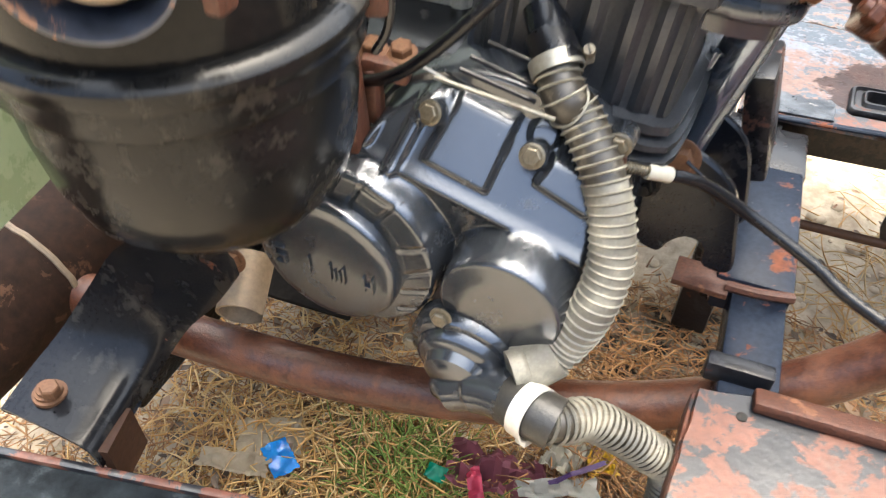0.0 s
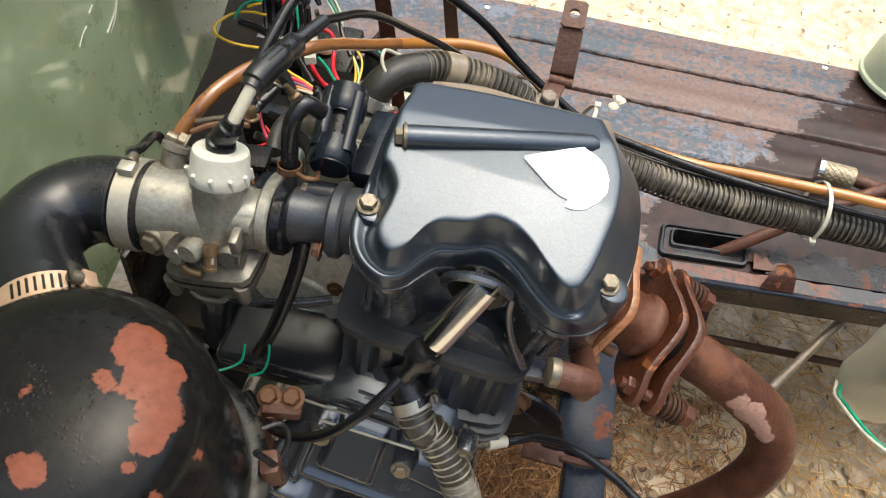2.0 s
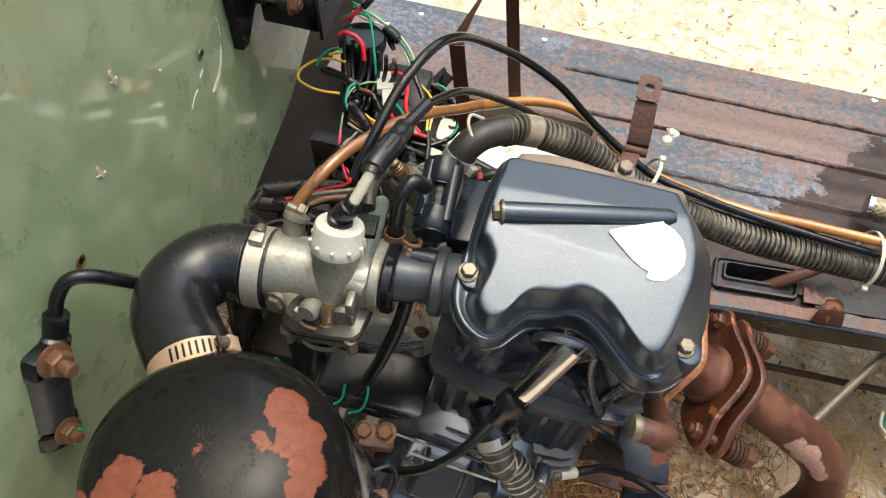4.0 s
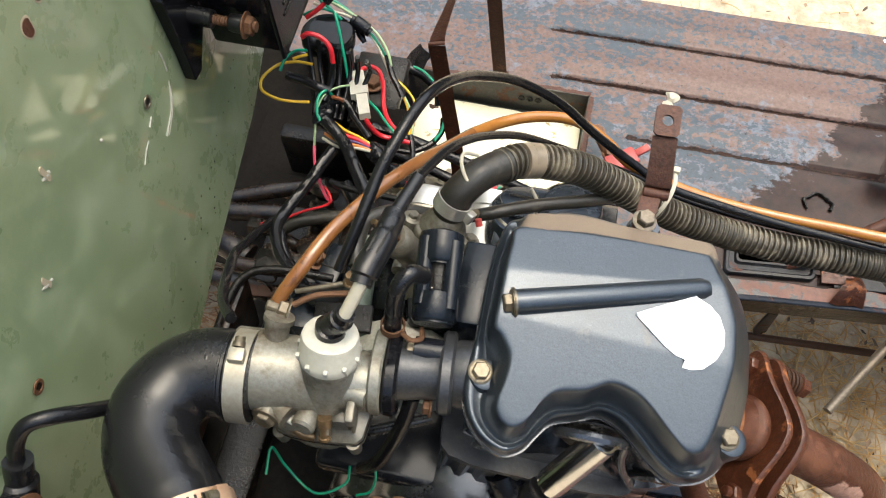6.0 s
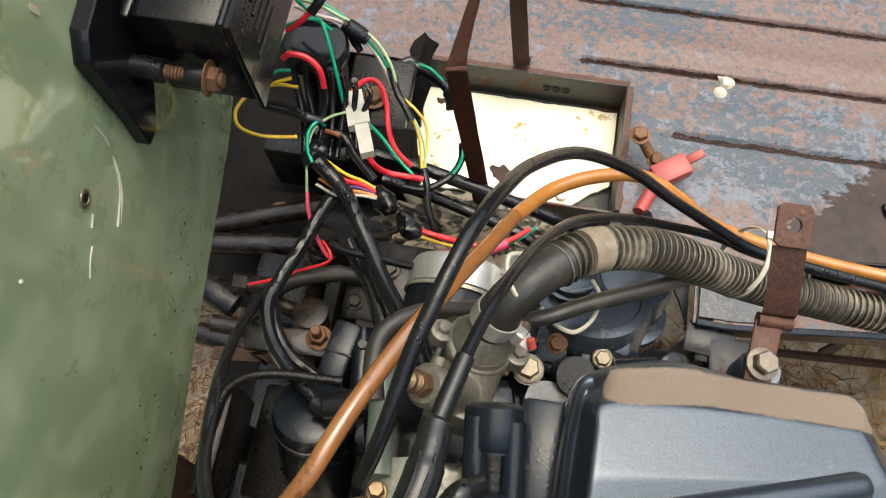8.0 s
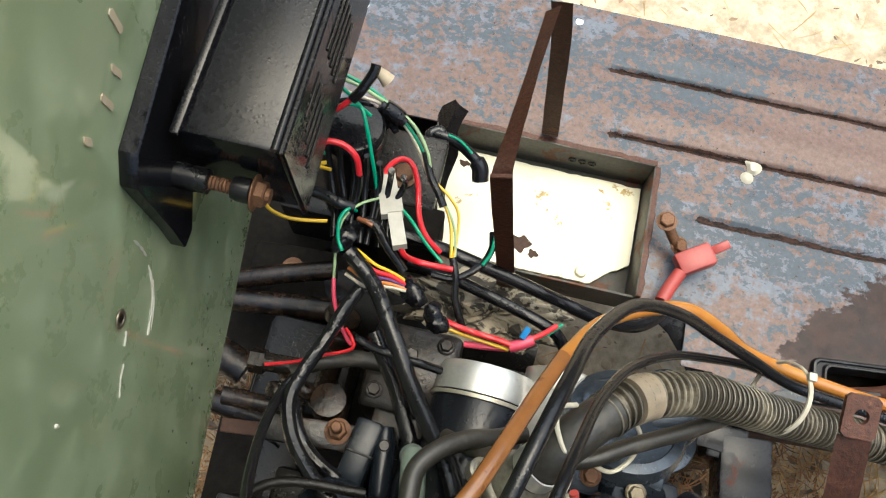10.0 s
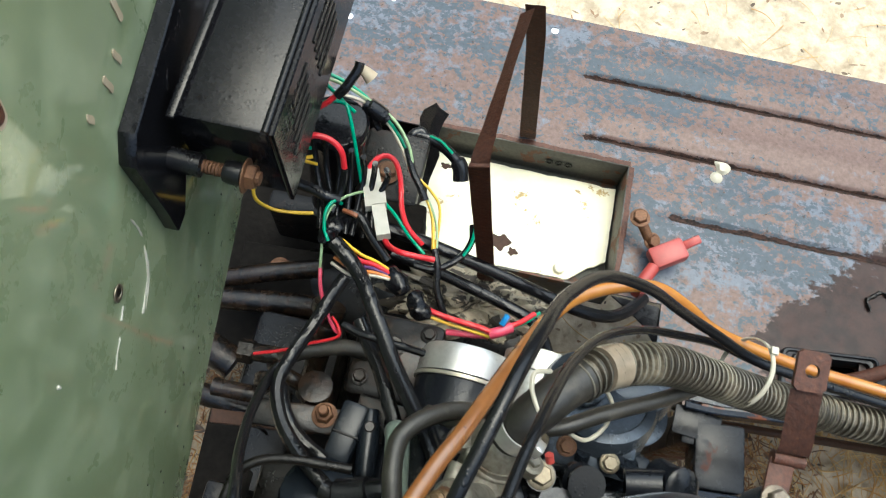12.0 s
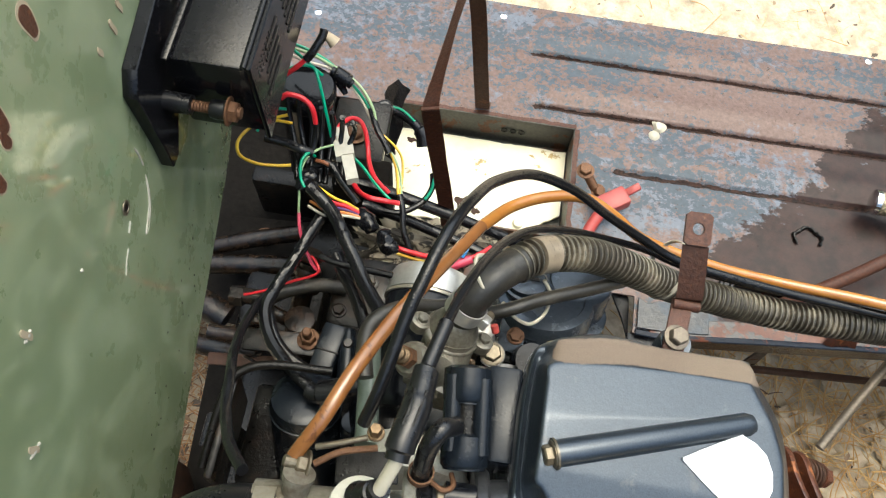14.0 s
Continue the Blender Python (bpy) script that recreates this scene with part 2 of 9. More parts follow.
M["alloy"] = material("cast_alloy", (0.265, 0.258, 0.218), (0.165, 0.155, 0.122), 0.30, 0.35, 350, 0.14, dust=(0.105, 0.078, 0.046), dust_at=0.53)
M["band"] = material("steel_band", (0.42, 0.39, 0.32), (0.30, 0.27, 0.21), 0.4, 0.6, 300, 0.06)
M["clamp"] = material("rusting_hose_clamp", (0.48, 0.29, 0.18), (0.52, 0.38, 0.26), 0.45, 0.6, 120, 0.15)
M["cap"] = material("white_nylon", (0.52, 0.51, 0.44), (0.40, 0.385, 0.315), 0.40, 0.0, 200, 0.05)
M["rubber"] = material("black_rubber", (0.006, 0.006, 0.007), (0.010, 0.010, 0.011), 0.25, 0.0, 300, 0.08, dust=(0.045, 0.042, 0.036), dust_at=0.68, spec=0.4, drops=0.15)
M["cable"] = material("cable_sheath", (0.005, 0.005, 0.006), (0.009, 0.009, 0.010), 0.20, 0.0, 220, 0.22, spec=0.3, drops=0.5)
M["old_hose"] = material("weathered_rubber", (0.028, 0.025, 0.020), (0.013, 0.012, 0.010), 0.42, 0.0, 250, 0.3, dust=(0.07, 0.062, 0.05), dust_at=0.62)
M["corrugated"] = material("dusty_corrugated_hose", (0.17, 0.155, 0.12), (0.08, 0.072, 0.056), 0.45, 0.0, 120, 0.12, dust=(0.31, 0.285, 0.22), dust_at=0.49)
M["corrugated_mid"] = material("grey_corrugated_hose", (0.11, 0.10, 0.078), (0.05, 0.045, 0.035), 0.42, 0.0, 120, 0.12, dust=(0.24, 0.22, 0.17), dust_at=0.53)
M["corrugated_dark"] = material("dark_corrugated_hose", (0.050, 0.041, 0.029), (0.018, 0.015, 0.011), 0.38, 0.0, 120, 0.12, dust=(0.24, 0.20, 0.14), dust_at=0.57)
M["aged_amber"] = material("aged_brown_fuel_hose", (0.26, 0.105, 0.029), (0.19, 0.072, 0.021), 0.22, 0.0, 60, 0.04, coat=0.5, patch=(0.15, 0.058, 0.02), patch_scale=40, patch_at=0.62, patch_rough=0.2)
M["brass"] = material("tarnished_brass", (0.24, 0.16, 0.085), (0.13, 0.085, 0.045), 0.35, 0.6, 300, 0.1)
M["amber"] = material("amber_fuel_hose", (0.42, 0.18, 0.032), (0.32, 0.115, 0.022), 0.2, 0.0, 60, 0.02, coat=0.4)
# the paler dust mottling stands in for soft sky reflections on the panel
M["green_paint"] = material("olive_green_paint", (0.232, 0.285, 0.160), (0.206, 0.256, 0.138), 0.26, 0.0, 60, 0.03, dust=(0.268, 0.318, 0.190), dust_at=0.52, coat=0.9, coat_rough=0.05)
M["deck"] = deck_material()
M["arm_paint"] = material("wet_black_arm_paint", (0.006, 0.006, 0.007), (0.010, 0.010, 0.011), 0.22, 0.0, 250, 0.2, patch=(0.22, 0.075, 0.04), patch_scale=26, patch_at=0.67, dust=(0.05, 0.047, 0.04), dust_at=0.62, coat=0.1, coat_rough=0.08, spec=0.12)
M["tube_paint"] = material("glossy_blue_tube_paint", (0.20, 0.235, 0.29), (0.13, 0.155, 0.20), 0.14, 0.75, 200, 0.04, dust=(0.1, 0.1, 0.1), dust_at=0.66)
M["rail"] = material("black_frame_paint", (0.007, 0.007, 0.008), (0.013, 0.013, 0.015), 0.26, 0.0, 250, 0.15, patch=(0.09, 0.038, 0.026), patch_scale=22, patch_at=0.60, dust=(0.05, 0.053, 0.06), dust_at=0.60, spec=0.25)
M["channel"] = material("blue_black_channel_paint", (0.022, 0.028, 0.042), (0.012, 0.016, 0.024), 0.22, 0.0, 200, 0.12, patch=(0.13, 0.048, 0.028), patch_scale=26, patch_at=0.59, spec=0.07)
M["red_plate"] = material("red_rust_plate", (0.135, 0.045, 0.024), (0.075, 0.027, 0.016), 0.5, 0.0, 140, 0.3, dust=(0.12, 0.095, 0.075), dust_at=0.60, patch=(0.016, 0.017, 0.020), patch_scale=26, patch_at=0.515, patch_rough=0.3)
M["plate_paint"] = material("flaking_black_plate", (0.008, 0.009, 0.010), (0.022, 0.026, 0.028), 0.4, 0.0, 60, 0.9, dust=(0.05, 0.058, 0.06), dust_at=0.6, patch=(0.15, 0.055, 0.035), patch_scale=24, patch_at=0.68, spec=0.05)
M["flaked_black"] = material("flaked_blue_black_paint", (0.012, 0.016, 0.022), (0.022, 0.028, 0.036), 0.24, 0.0, 160, 0.6, patch=(0.20, 0.19, 0.18), patch_scale=95, patch_at=0.64, patch_rough=0.5, dust=(0.10, 0.115, 0.135), dust_at=0.56, spec=0.4)
M["cream"] = material("stained_cream_plate", (0.80, 0.76, 0.58), (0.74, 0.68, 0.47), 0.5, 0.0, 120, 0.05, patch=(0.46, 0.33, 0.14), patch_scale=24, patch_at=0.62)
M["tray"] = material("dirty_tray", (0.075, 0.072, 0.058), (0.035, 0.032, 0.026), 0.5, 0.0, 200, 0.2, patch=(0.12, 0.05, 0.025), patch_scale=20, patch_at=0.58)
M["plastic"] = material("black_plastic", (0.005, 0.005, 0.006), (0.008, 0.008, 0.0095), 0.09, 0.0, 300, 0.02, coat=0.10, coat_rough=0.03, spec=0.16, drops=0.2)
M["dark"] = material("oily_dark_steel", (0.007, 0.006, 0.005), (0.004, 0.0035, 0.003), 0.32, 0.0, 300, 0.5, patch=(0.016, 0.010, 0.007), patch_scale=45, patch_at=0.60, patch_rough=0.4, spec=0.22, drops=0.3)
M["red_dull"] = material("faded_red_plastic", (0.38, 0.055, 0.045), (0.27, 0.04, 0.035), 0.4, 0.0, 150, 0.05, dust=(0.22, 0.10, 0.08), dust_at=0.6)
M["grease"] = material("greasy_brown_steel", (0.026, 0.015, 0.009), (0.011, 0.007, 0.0045), 0.26, 0.0, 200, 0.5, patch=(0.006, 0.0045, 0.0035), patch_scale=50, patch_at=0.50, patch_rough=0.3, spec=0.3)
M["pale_tube"] = material("grey_green_tube", (0.15, 0.185, 0.155), (0.10, 0.125, 0.105), 0.3, 0.0, 120, 0.06)
M["print_blue"] = material("printed_blue_film", (0.01, 0.22, 0.62), (0.02, 0.30, 0.72), 0.25, 0.0, 60, 0.05)
M["nylon"] = material("clouded_white_nylon", (0.46, 0.44, 0.38), (0.36, 0.34, 0.28), 0.30, 0.0, 100, 0.05)
M["tape"] = material("brown_sticky_tape", (0.26, 0.21, 0.15), (0.15, 0.12, 0.085), 0.3, 0.0, 90, 0.3)
M["cloth"] = material("dirty_cloth", (0.36, 0.315, 0.235), (0.17, 0.14, 0.10), 0.8, 0.0, 90, 0.9, patch=(0.035, 0.028, 0.020), patch_scale=28, patch_at=0.52)
M["block_paint"] = material("blue_black_block", (0.010, 0.013, 0.018), (0.006, 0.008, 0.011), 0.20, 0.05, 300, 0.08, dust=(0.05, 0.05, 0.047), dust_at=0.66, coat=0.0, spec=0.25, drops=0.12)
M["drum"] = material("wet_blue_grey_casting", (0.066, 0.081, 0.102), (0.036, 0.045, 0.058), 0.22, 0.5, 300, 0.06, dust=(0.07, 0.07, 0.066), dust_at=0.66, drops=0.1)
M["sticker"] = material("white_foil", (0.82, 0.84, 0.86), (0.78, 0.80, 0.83), 0.3, 0.15, 100, 0.01)
M["rod"] = material("dull_steel_rod", (0.20, 0.17, 0.13), (0.11, 0.09, 0.07), 0.5, 0.6, 300, 0.2)
M["wire"] = material("bare_wire", (0.5, 0.47, 0.42), (0.4, 0.37, 0.3), 0.35, 0.8, 300, 0.02)
for _n, _c in (("red", (0.62, 0.018, 0.03)), ("green", (0.0, 0.28, 0.15)), ("yellow", (0.72, 0.45, 0.03)), ("white", (0.5, 0.46, 0.36)), ("violet", (0.09, 0.04, 0.14)), ("palegreen", (0.30, 0.42, 0.22)), ("orange", (0.6, 0.2, 0.04)), ("blue", (0.02, 0.22, 0.55)), ("pink", (0.62, 0.06, 0.12)), ("maroon", (0.27, 0.085, 0.11)), ("brown", (0.2, 0.07, 0.03))):
    M[_n] = material(_n + "_insulation", _c, tuple(0.8 * v for v in _c), 0.35, 0.0, 150, 0.02)
M["satin"] = material("satin_bright_steel", (0.62, 0.61, 0.58), (0.50, 0.49, 0.46), 0.34, 0.75, 250, 0.06, dust=(0.30, 0.27, 0.22), dust_at=0.64)
M["filter"] = material("chipped_black_filter_paint", (0.005, 0.005, 0.005), (0.010, 0.009, 0.008), 0.10, 0.0, 160, 0.16, coat=0.10, coat_rough=0.02, spec=0.06, drops=0.6,
                       spots=[((-0.155, -0.192, 0.788), 0.0145), ((-0.140, -0.205, 0.787), 0.0165), ((-0.130, -0.219, 0.784), 0.0130), ((-0.129, -0.236, 0.785), 0.0095), ((-0.160, -0.216, 0.792), 0.0070), ((-0.129, -0.250, 0.783), 0.0031), ((-0.228, -0.259, 0.790), 0.0128), ((-0.206, -0.263, 0.792), 0.0135),
                              ((-0.229, -0.276, 0.786), 0.0176), ((-0.228, -0.294, 0.779), 0.0154), ((-0.250, -0.285, 0.770), 0.018), ((-0.211, -0.280, 0.788), 0.0071), ((-0.174, -0.267, 0.792), 0.0086), ((-0.194, -0.234, 0.794), 0.0028), ((-0.175, -0.230, 0.794), 0.0021), ((-0.116, -0.260, 0.771), 0.0045), ((-0.109, -0.230, 0.764), 0.0028), ((-0.123, -0.276, 0.769), 0.0027)],
                       spot_colour=(0.155, 0.050, 0.028), spot_noise=0.006)
M["filter_side"] = material("scuffed_black_filter_paint", (0.005, 0.005, 0.005), (0.009, 0.0085, 0.008), 0.18, 0.0, 200, 0.16, dust=(0.050, 0.044, 0.034), dust_at=0.60, patch=(0.22, 0.08, 0.045), patch_scale=30, patch_at=0.70, coat=0.06, coat_rough=0.10, spec=0.14)
M["knurled"] = material("worn_knurled_steel", (0.42, 0.36, 0.25), (0.24, 0.20, 0.13), 0.45, 0.5, 120, 0.2)
M["pouch"] = material("cloudy_plastic_film", (0.62, 0.58, 0.46), (0.50, 0.45, 0.34), 0.3, 0.0, 40, 0.25, alpha=0.55)
M["snorkel"] = material("snorkel_worn_paint", (0.02, 0.023, 0.03), (0.06, 0.066, 0.085), 0.3, 0.2, 60, 0.1, patch=(0.30, 0.16, 0.10), patch_scale=34, patch_at=0.56)
M["snorkel_in"] = material("dusty_tin", (0.27, 0.20, 0.13), (0.18, 0.13, 0.085), 0.55, 0.2, 200, 0.1)
M["soil"] = material("damp_soil", (0.47, 0.385, 0.27), (0.30, 0.235, 0.155), 0.8, 0.0, 70, 0.7, dust=(0.55, 0.46, 0.33), dust_at=0.48)


M["wet_soil"] = material("wet_dark_soil", (0.56, 0.46, 0.32), (0.37, 0.29, 0.195), 0.6, 0.0, 90, 0.6, dust=(0.46, 0.365, 0.245), dust_at=0.55)


def stalk_material(name, stops, rough=0.65):
    """Each loose stalk has one colour of its own from the ramp."""
    m = bpy.data.materials.new(name)
    m.use_nodes = True
    N, L = m.node_tree.nodes, m.node_tree.links
    b = N["Principled BSDF"]
    r = N.new("ShaderNodeValToRGB")
    for k, c in enumerate(stops):
        e = r.color_ramp.elements[k] if k < 2 else r.color_ramp.elements.new(0.5)
        e.position, e.color = k / (len(stops) - 1), (*c, 1)
    L.new(N.new("ShaderNodeNewGeometry").outputs["Random Per Island"], r.inputs[0])
    L.new(r.outputs[0], b.inputs["Base Color"])
    b.inputs["Roughness"].default_value = rough
    return m


M["pale_paint"] = material("chalky_pale_green_paint", (0.48, 0.52, 0.36), (0.40, 0.43, 0.29), 0.35, 0.0, 80, 0.05, patch=(0.25, 0.24, 0.17), patch_scale=24, patch_at=0.66)
M["straw"] = stalk_material("straw", [(0.60, 0.38, 0.14), (0.48, 0.26, 0.08), (0.32, 0.17, 0.06), (0.62, 0.45, 0.21)])
M["straw_dark"] = stalk_material("rotting_straw", [(0.38, 0.18, 0.06), (0.10, 0.055, 0.03), (0.28, 0.13, 0.045), (0.05, 0.035, 0.025), (0.44, 0.25, 0.10)])
M["leaf"] = stalk_material("dead_leaf", [(0.16, 0.115, 0.075), (0.06, 0.042, 0.03), (0.27, 0.20, 0.13), (0.10, 0.085, 0.065), (0.20, 0.10, 0.045)], 0.75)
M["grass"] = stalk_material("grass", [(0.12, 0.20, 0.03), (0.24, 0.30, 0.06), (0.42, 0.40, 0.11), (0.16, 0.25, 0.05)])
M["paper"] = material("dirty_paper", (0.45, 0.38, 0.27), (0.34, 0.27, 0.18), 0.7, 0.0, 60, 0.1)


# ---- building helpers ----
def thing(name, at, label, category, group="", kind=""):
    ob = new(name)
    ob.location = at
    ob.empty_display_size = 0.02
    return tagged(ob, label, category, group, kind)


def part(name, bm, mat, parent=None, label="", smooth=40, kind=""):
    """Links a bmesh, given in world metres, as one mesh object under parent."""
    me = bpy.data.meshes.new(name)
    bmesh.ops.recalc_face_normals(bm, faces=bm.faces)
    for f in bm.faces:
        f.smooth = True
    for e in bm.edges:
        if len(e.link_faces) == 2 and e.calc_face_angle(0) > radians(smooth):
            e.smooth = False
    bm.to_mesh(me)
    bm.free()
    me.materials.append(M[mat])
    ob = new(name, me)
    if parent:
        ob.parent = parent
        if parent.parent is None:
            ob.matrix_parent_inverse = Matrix.Translation(-parent.location)
    return tagged(ob, label, kind=kind)


def lone(name, bm, mat, label, category, group="", kind="", smooth=40):
    """A thing of one mesh."""
    return tagged(part(name, bm, mat, smooth=smooth), label, category, group, kind)


def spline(points, steps=8):
    """Catmull-Rom through the points."""
    p = [Vector(q) for q in points]
    p = [2 * p[0] - p[1]] + p + [2 * p[-1] - p[-2]]
    out = []
    for i in range(1, len(p) - 2):
        a, b, c, d = p[i - 1], p[i], p[i + 1], p[i + 2]
        for k in range(steps):
            t = k / steps
            out.append(0.5 * ((2 * b) + (c - a) * t + (2 * a - 5 * b + 4 * c - d) * t * t + (3 * b - a - 3 * c + d) * t ** 3))
    out.append(p[-2])
    return out


def resample(pts, step):
    out, need = [pts[0].copy()], step
    for a, b in zip(pts, pts[1:]):
        l = (b - a).length
        while l > 1e-9 and need <= l:
            out.append(a.lerp(b, need / l))
            need += step
        need -= l
    return out


def sweep(bm, pts, radius, segs=10, closed_ends=True):
    """A round tube along pts; radius is a number or a function of the length so far and of the whole."""
    total = sum((b - a).length for a, b in zip(pts, pts[1:]))
    t0 = (pts[1] - pts[0]).normalized()
    u = t0.orthogonal().normalized()
    rings, s = [], 0.0
    for i, p in enumerate(pts):
        t = (pts[min(i + 1, len(pts) - 1)] - pts[max(i - 1, 0)]).normalized()
        u = (u - t * u.dot(t)).normalized()
        v = t.cross(u)
        r = radius(s, total) if callable(radius) else radius
        rings.append([bm.verts.new(p + (u * math.cos(2 * math.pi * k / segs) + v * math.sin(2 * math.pi * k / segs)) * r) for k in range(segs)])
        if i + 1 < len(pts):
            s += (pts[i + 1] - p).length
    for a, b in zip(rings, rings[1:]):
        for k in range(segs):
            bm.faces.new((a[k], a[(k + 1) % segs], b[(k + 1) % segs], b[k]))
    if closed_ends:
        bm.faces.new(rings[0])
        bm.faces.new(rings[-1])
    return bm


def tube(points, radius, segs=10, steps=8):
    return sweep(bmesh.new(), spline(points, steps), radius, segs)


def corrugated(points, r, pitch=0.0045, depth=0.0022, segs=20, duty=0.36):
    pts = resample(spline(points, 24), pitch / 6)
    return sweep(bmesh.new(), pts, lambda s, n: r + (depth if (s / pitch) % 1.0 < duty else 0.0), segs)


def hoops(points, r, pitch, wire_r, segs=20, tilt=0.0):
    """Rings of wire round a hose, one at each pitch, joined."""
    bm = bmesh.new()
    pts = resample(spline(points, 20), pitch)
    for k in range(len(pts) - 1):
        t = (pts[k + 1] - pts[k]).normalized()
        a = (Vector((0, 0, 1)) - t * t.z).normalized()
        b = t.cross(a)
        rings = []
        for i in range(segs):
            q = 2 * math.pi * i / segs
            out = a * math.cos(q) + b * math.sin(q)
            c = pts[k] + out * r + t * (tilt * math.cos(q))
            rings.append([bm.verts.new(c + out * (wire_r * math.cos(w)) + t * (wire_r * math.sin(w))) for w in (0, 1.5708, 3.1416, 4.7124)])
        for i in range(segs):
            p, q = rings[i], rings[(i + 1) % segs]
            for j in range(4):
                bm.faces.new((p[j], q[j], q[(j + 1) % 4], p[(j + 1) % 4]))
    return bm


def frame_of(direction, up=(0, 0, 1)):
    z = Vector(direction).normalized()
    x = Vector(up).cross(z)
    x = x.normalized() if x.length > 1e-3 else z.orthogonal().normalized()
    return Matrix((x, z.cross(x), z)).transposed()


def lathe(at, direction, profile, segs=28, bm=None):
    """Turns (radius, height) pairs about the line from at along direction."""
    bm = bm or bmesh.new()
    R, o = frame_of(direction), Vector(at)
    rings = []
    for r, h in profile:
        if r < 1e-5:
            rings.append([bm.verts.new(o + R @ Vector((0, 0, h)))])
        else:
            rings.append([bm.verts.new(o + R @ Vector((r * math.cos(2 * math.pi * k / segs), r * math.sin(2 * math.pi * k / segs), h))) for k in range(segs)])
    for a, b in zip(rings, rings[1:]):
        for k in range(segs):
            q = [a[k % len(a)], a[(k + 1) % len(a)], b[(k + 1) % len(b)], b[k % len(b)]]
            q = list(dict.fromkeys(q))
            if len(q) > 2:
                bm.faces.new(q)
    for ring in (rings[0], rings[-1]):
        if len(ring) > 2:
            bm.faces.new(ring)
    return bm


def box(lo, hi, bevel=0.003, m=None, bm=None, segs=2):
    """A bevelled box between two corners, turned by m about its middle if given."""
    own = bmesh.new()
    bmesh.ops.create_cube(own, size=1)
    lo, hi = Vector(lo), Vector(hi)
    d, c = hi - lo, (lo + hi) / 2
    for v in own.verts:
        v.co = Vector((v.co.x * d.x, v.co.y * d.y, v.co.z * d.z))
    if bevel:
        bmesh.ops.bevel(own, geom=own.edges, offset=min(bevel, min(d) * 0.45), segments=segs, affect="EDGES", profile=0.5)
    own.transform(Matrix.Translation(c) @ (m.to_4x4() if m else Matrix()))
    if bm is None:
        return own
    me = bpy.data.meshes.new("tmp")
    own.to_mesh(me)
    own.free()
    bm.from_mesh(me)
    bpy.data.meshes.remove(me)
    return bm


def turn(rx=0, ry=0, rz=0):
    return Euler([radians(a) for a in (rx, ry, rz)]).to_matrix()


def smooth_loop(pts, n):
    """A closed smooth curve through 2D points, n points evenly spaced."""
    p = [Vector((x, y, 0)) for x, y in pts]
    k = len(p)
    out = []
    for i in range(k):
        a, b, c, d = p[i - 1], p[i], p[(i + 1) % k], p[(i + 2) % k]
        for j in range(10):
            t = j / 10
            out.append(0.5 * ((2 * b) + (c - a) * t + (2 * a - 5 * b + 4 * c - d) * t * t + (3 * b - a - 3 * c + d) * t ** 3))
    out.append(out[0].copy())
    length = sum((b - a).length for a, b in zip(out, out[1:]))
    res = resample(out, length / n)
    return [(v.x, v.y) for v in res[:n]]


def grown(loop, by):
    """The loop moved outwards by a width."""
    out, n = [], len(loop)
    if sum(loop[i - 1][0] * loop[i][1] - loop[i][0] * loop[i - 1][1] for i in range(n)) < 0:
        by = -by
    for i in range(n):
        a, b = Vector(loop[i - 1]), Vector(loop[(i + 1) % n])
        t = (b - a).normalized()
        out.append((loop[i][0] + t.y * by, loop[i][1] - t.x * by))
    return out


def loft(layers, place, bm=None, cap_start=True, cap_end=True):
    """Joins loops of equal length; layers are (loop, height); place turns (x, y, height) into world metres."""
    bm = bm or bmesh.new()
    rings = [[bm.verts.new(place(x, y, h)) for x, y in loop] for loop, h in layers]
    for a, b in zip(rings, rings[1:]):
        n = len(a)
        for k in range(n):
            bm.faces.new((a[k], a[(k + 1) % n], b[(k + 1) % n], b[k]))
    if cap_start:
        bm.faces.new(rings[0])
    if cap_end:
        bm.faces.new(rings[-1])
    return bm


def prism(outline, place, h0, h1, bevel=0.0015):
    """A thick plate with softened rims from a 2D outline."""
    b = min(bevel, abs(h1 - h0) * 0.4)
    s = 1 if h1 > h0 else -1
    area = sum(a[0] * c[1] - c[0] * a[1] for a, c in zip(outline, outline[1:] + outline[:1]))
    if area < 0:
        outline = outline[::-1]
    return loft([(grown(outline, -b), h0), (outline, h0 + s * b), (outline, h1 - s * b), (grown(outline, -b), h1)], place)


def circle(r, n=32, cx=0.0, cy=0.0):
    return [(cx + r * math.cos(2 * math.pi * k / n), cy + r * math.sin(2 * math.pi * k / n)) for k in range(n)]


def placer(at, direction, up=(0, 0, 1)):
    R, o = frame_of(direction, up), Vector(at)
    return lambda x, y, h: o + R @ Vector((x, y, h))


def bolt(parent, at, direction, r=0.006, mat="zinc", washer=True, name="bolt", long=0.005, stub=0.0):
    """A hex head on a flange; stub: the thread that stands proud of a nut."""
    pl = placer(at, direction)
    bm = bmesh.new()
    if washer:
        loft([(circle(r * 1.35, 20), 0.0), (circle(r * 1.35, 20), 0.0012), (circle(r * 1.15, 20), 0.0018)], pl, bm)
    hexagon = circle(r, 6)
    loft([(hexagon, 0.001), (hexagon, long * 0.85), (circle(r * 0.85, 6), long)], pl, bm)
    if stub:
        loft([(circle(r * 0.55, 12), long), (circle(r * 0.55, 12), long + stub * 0.9), (circle(r * 0.42, 12), long + stub)], pl, bm)
    return part(name, bm, mat, parent, smooth=25)


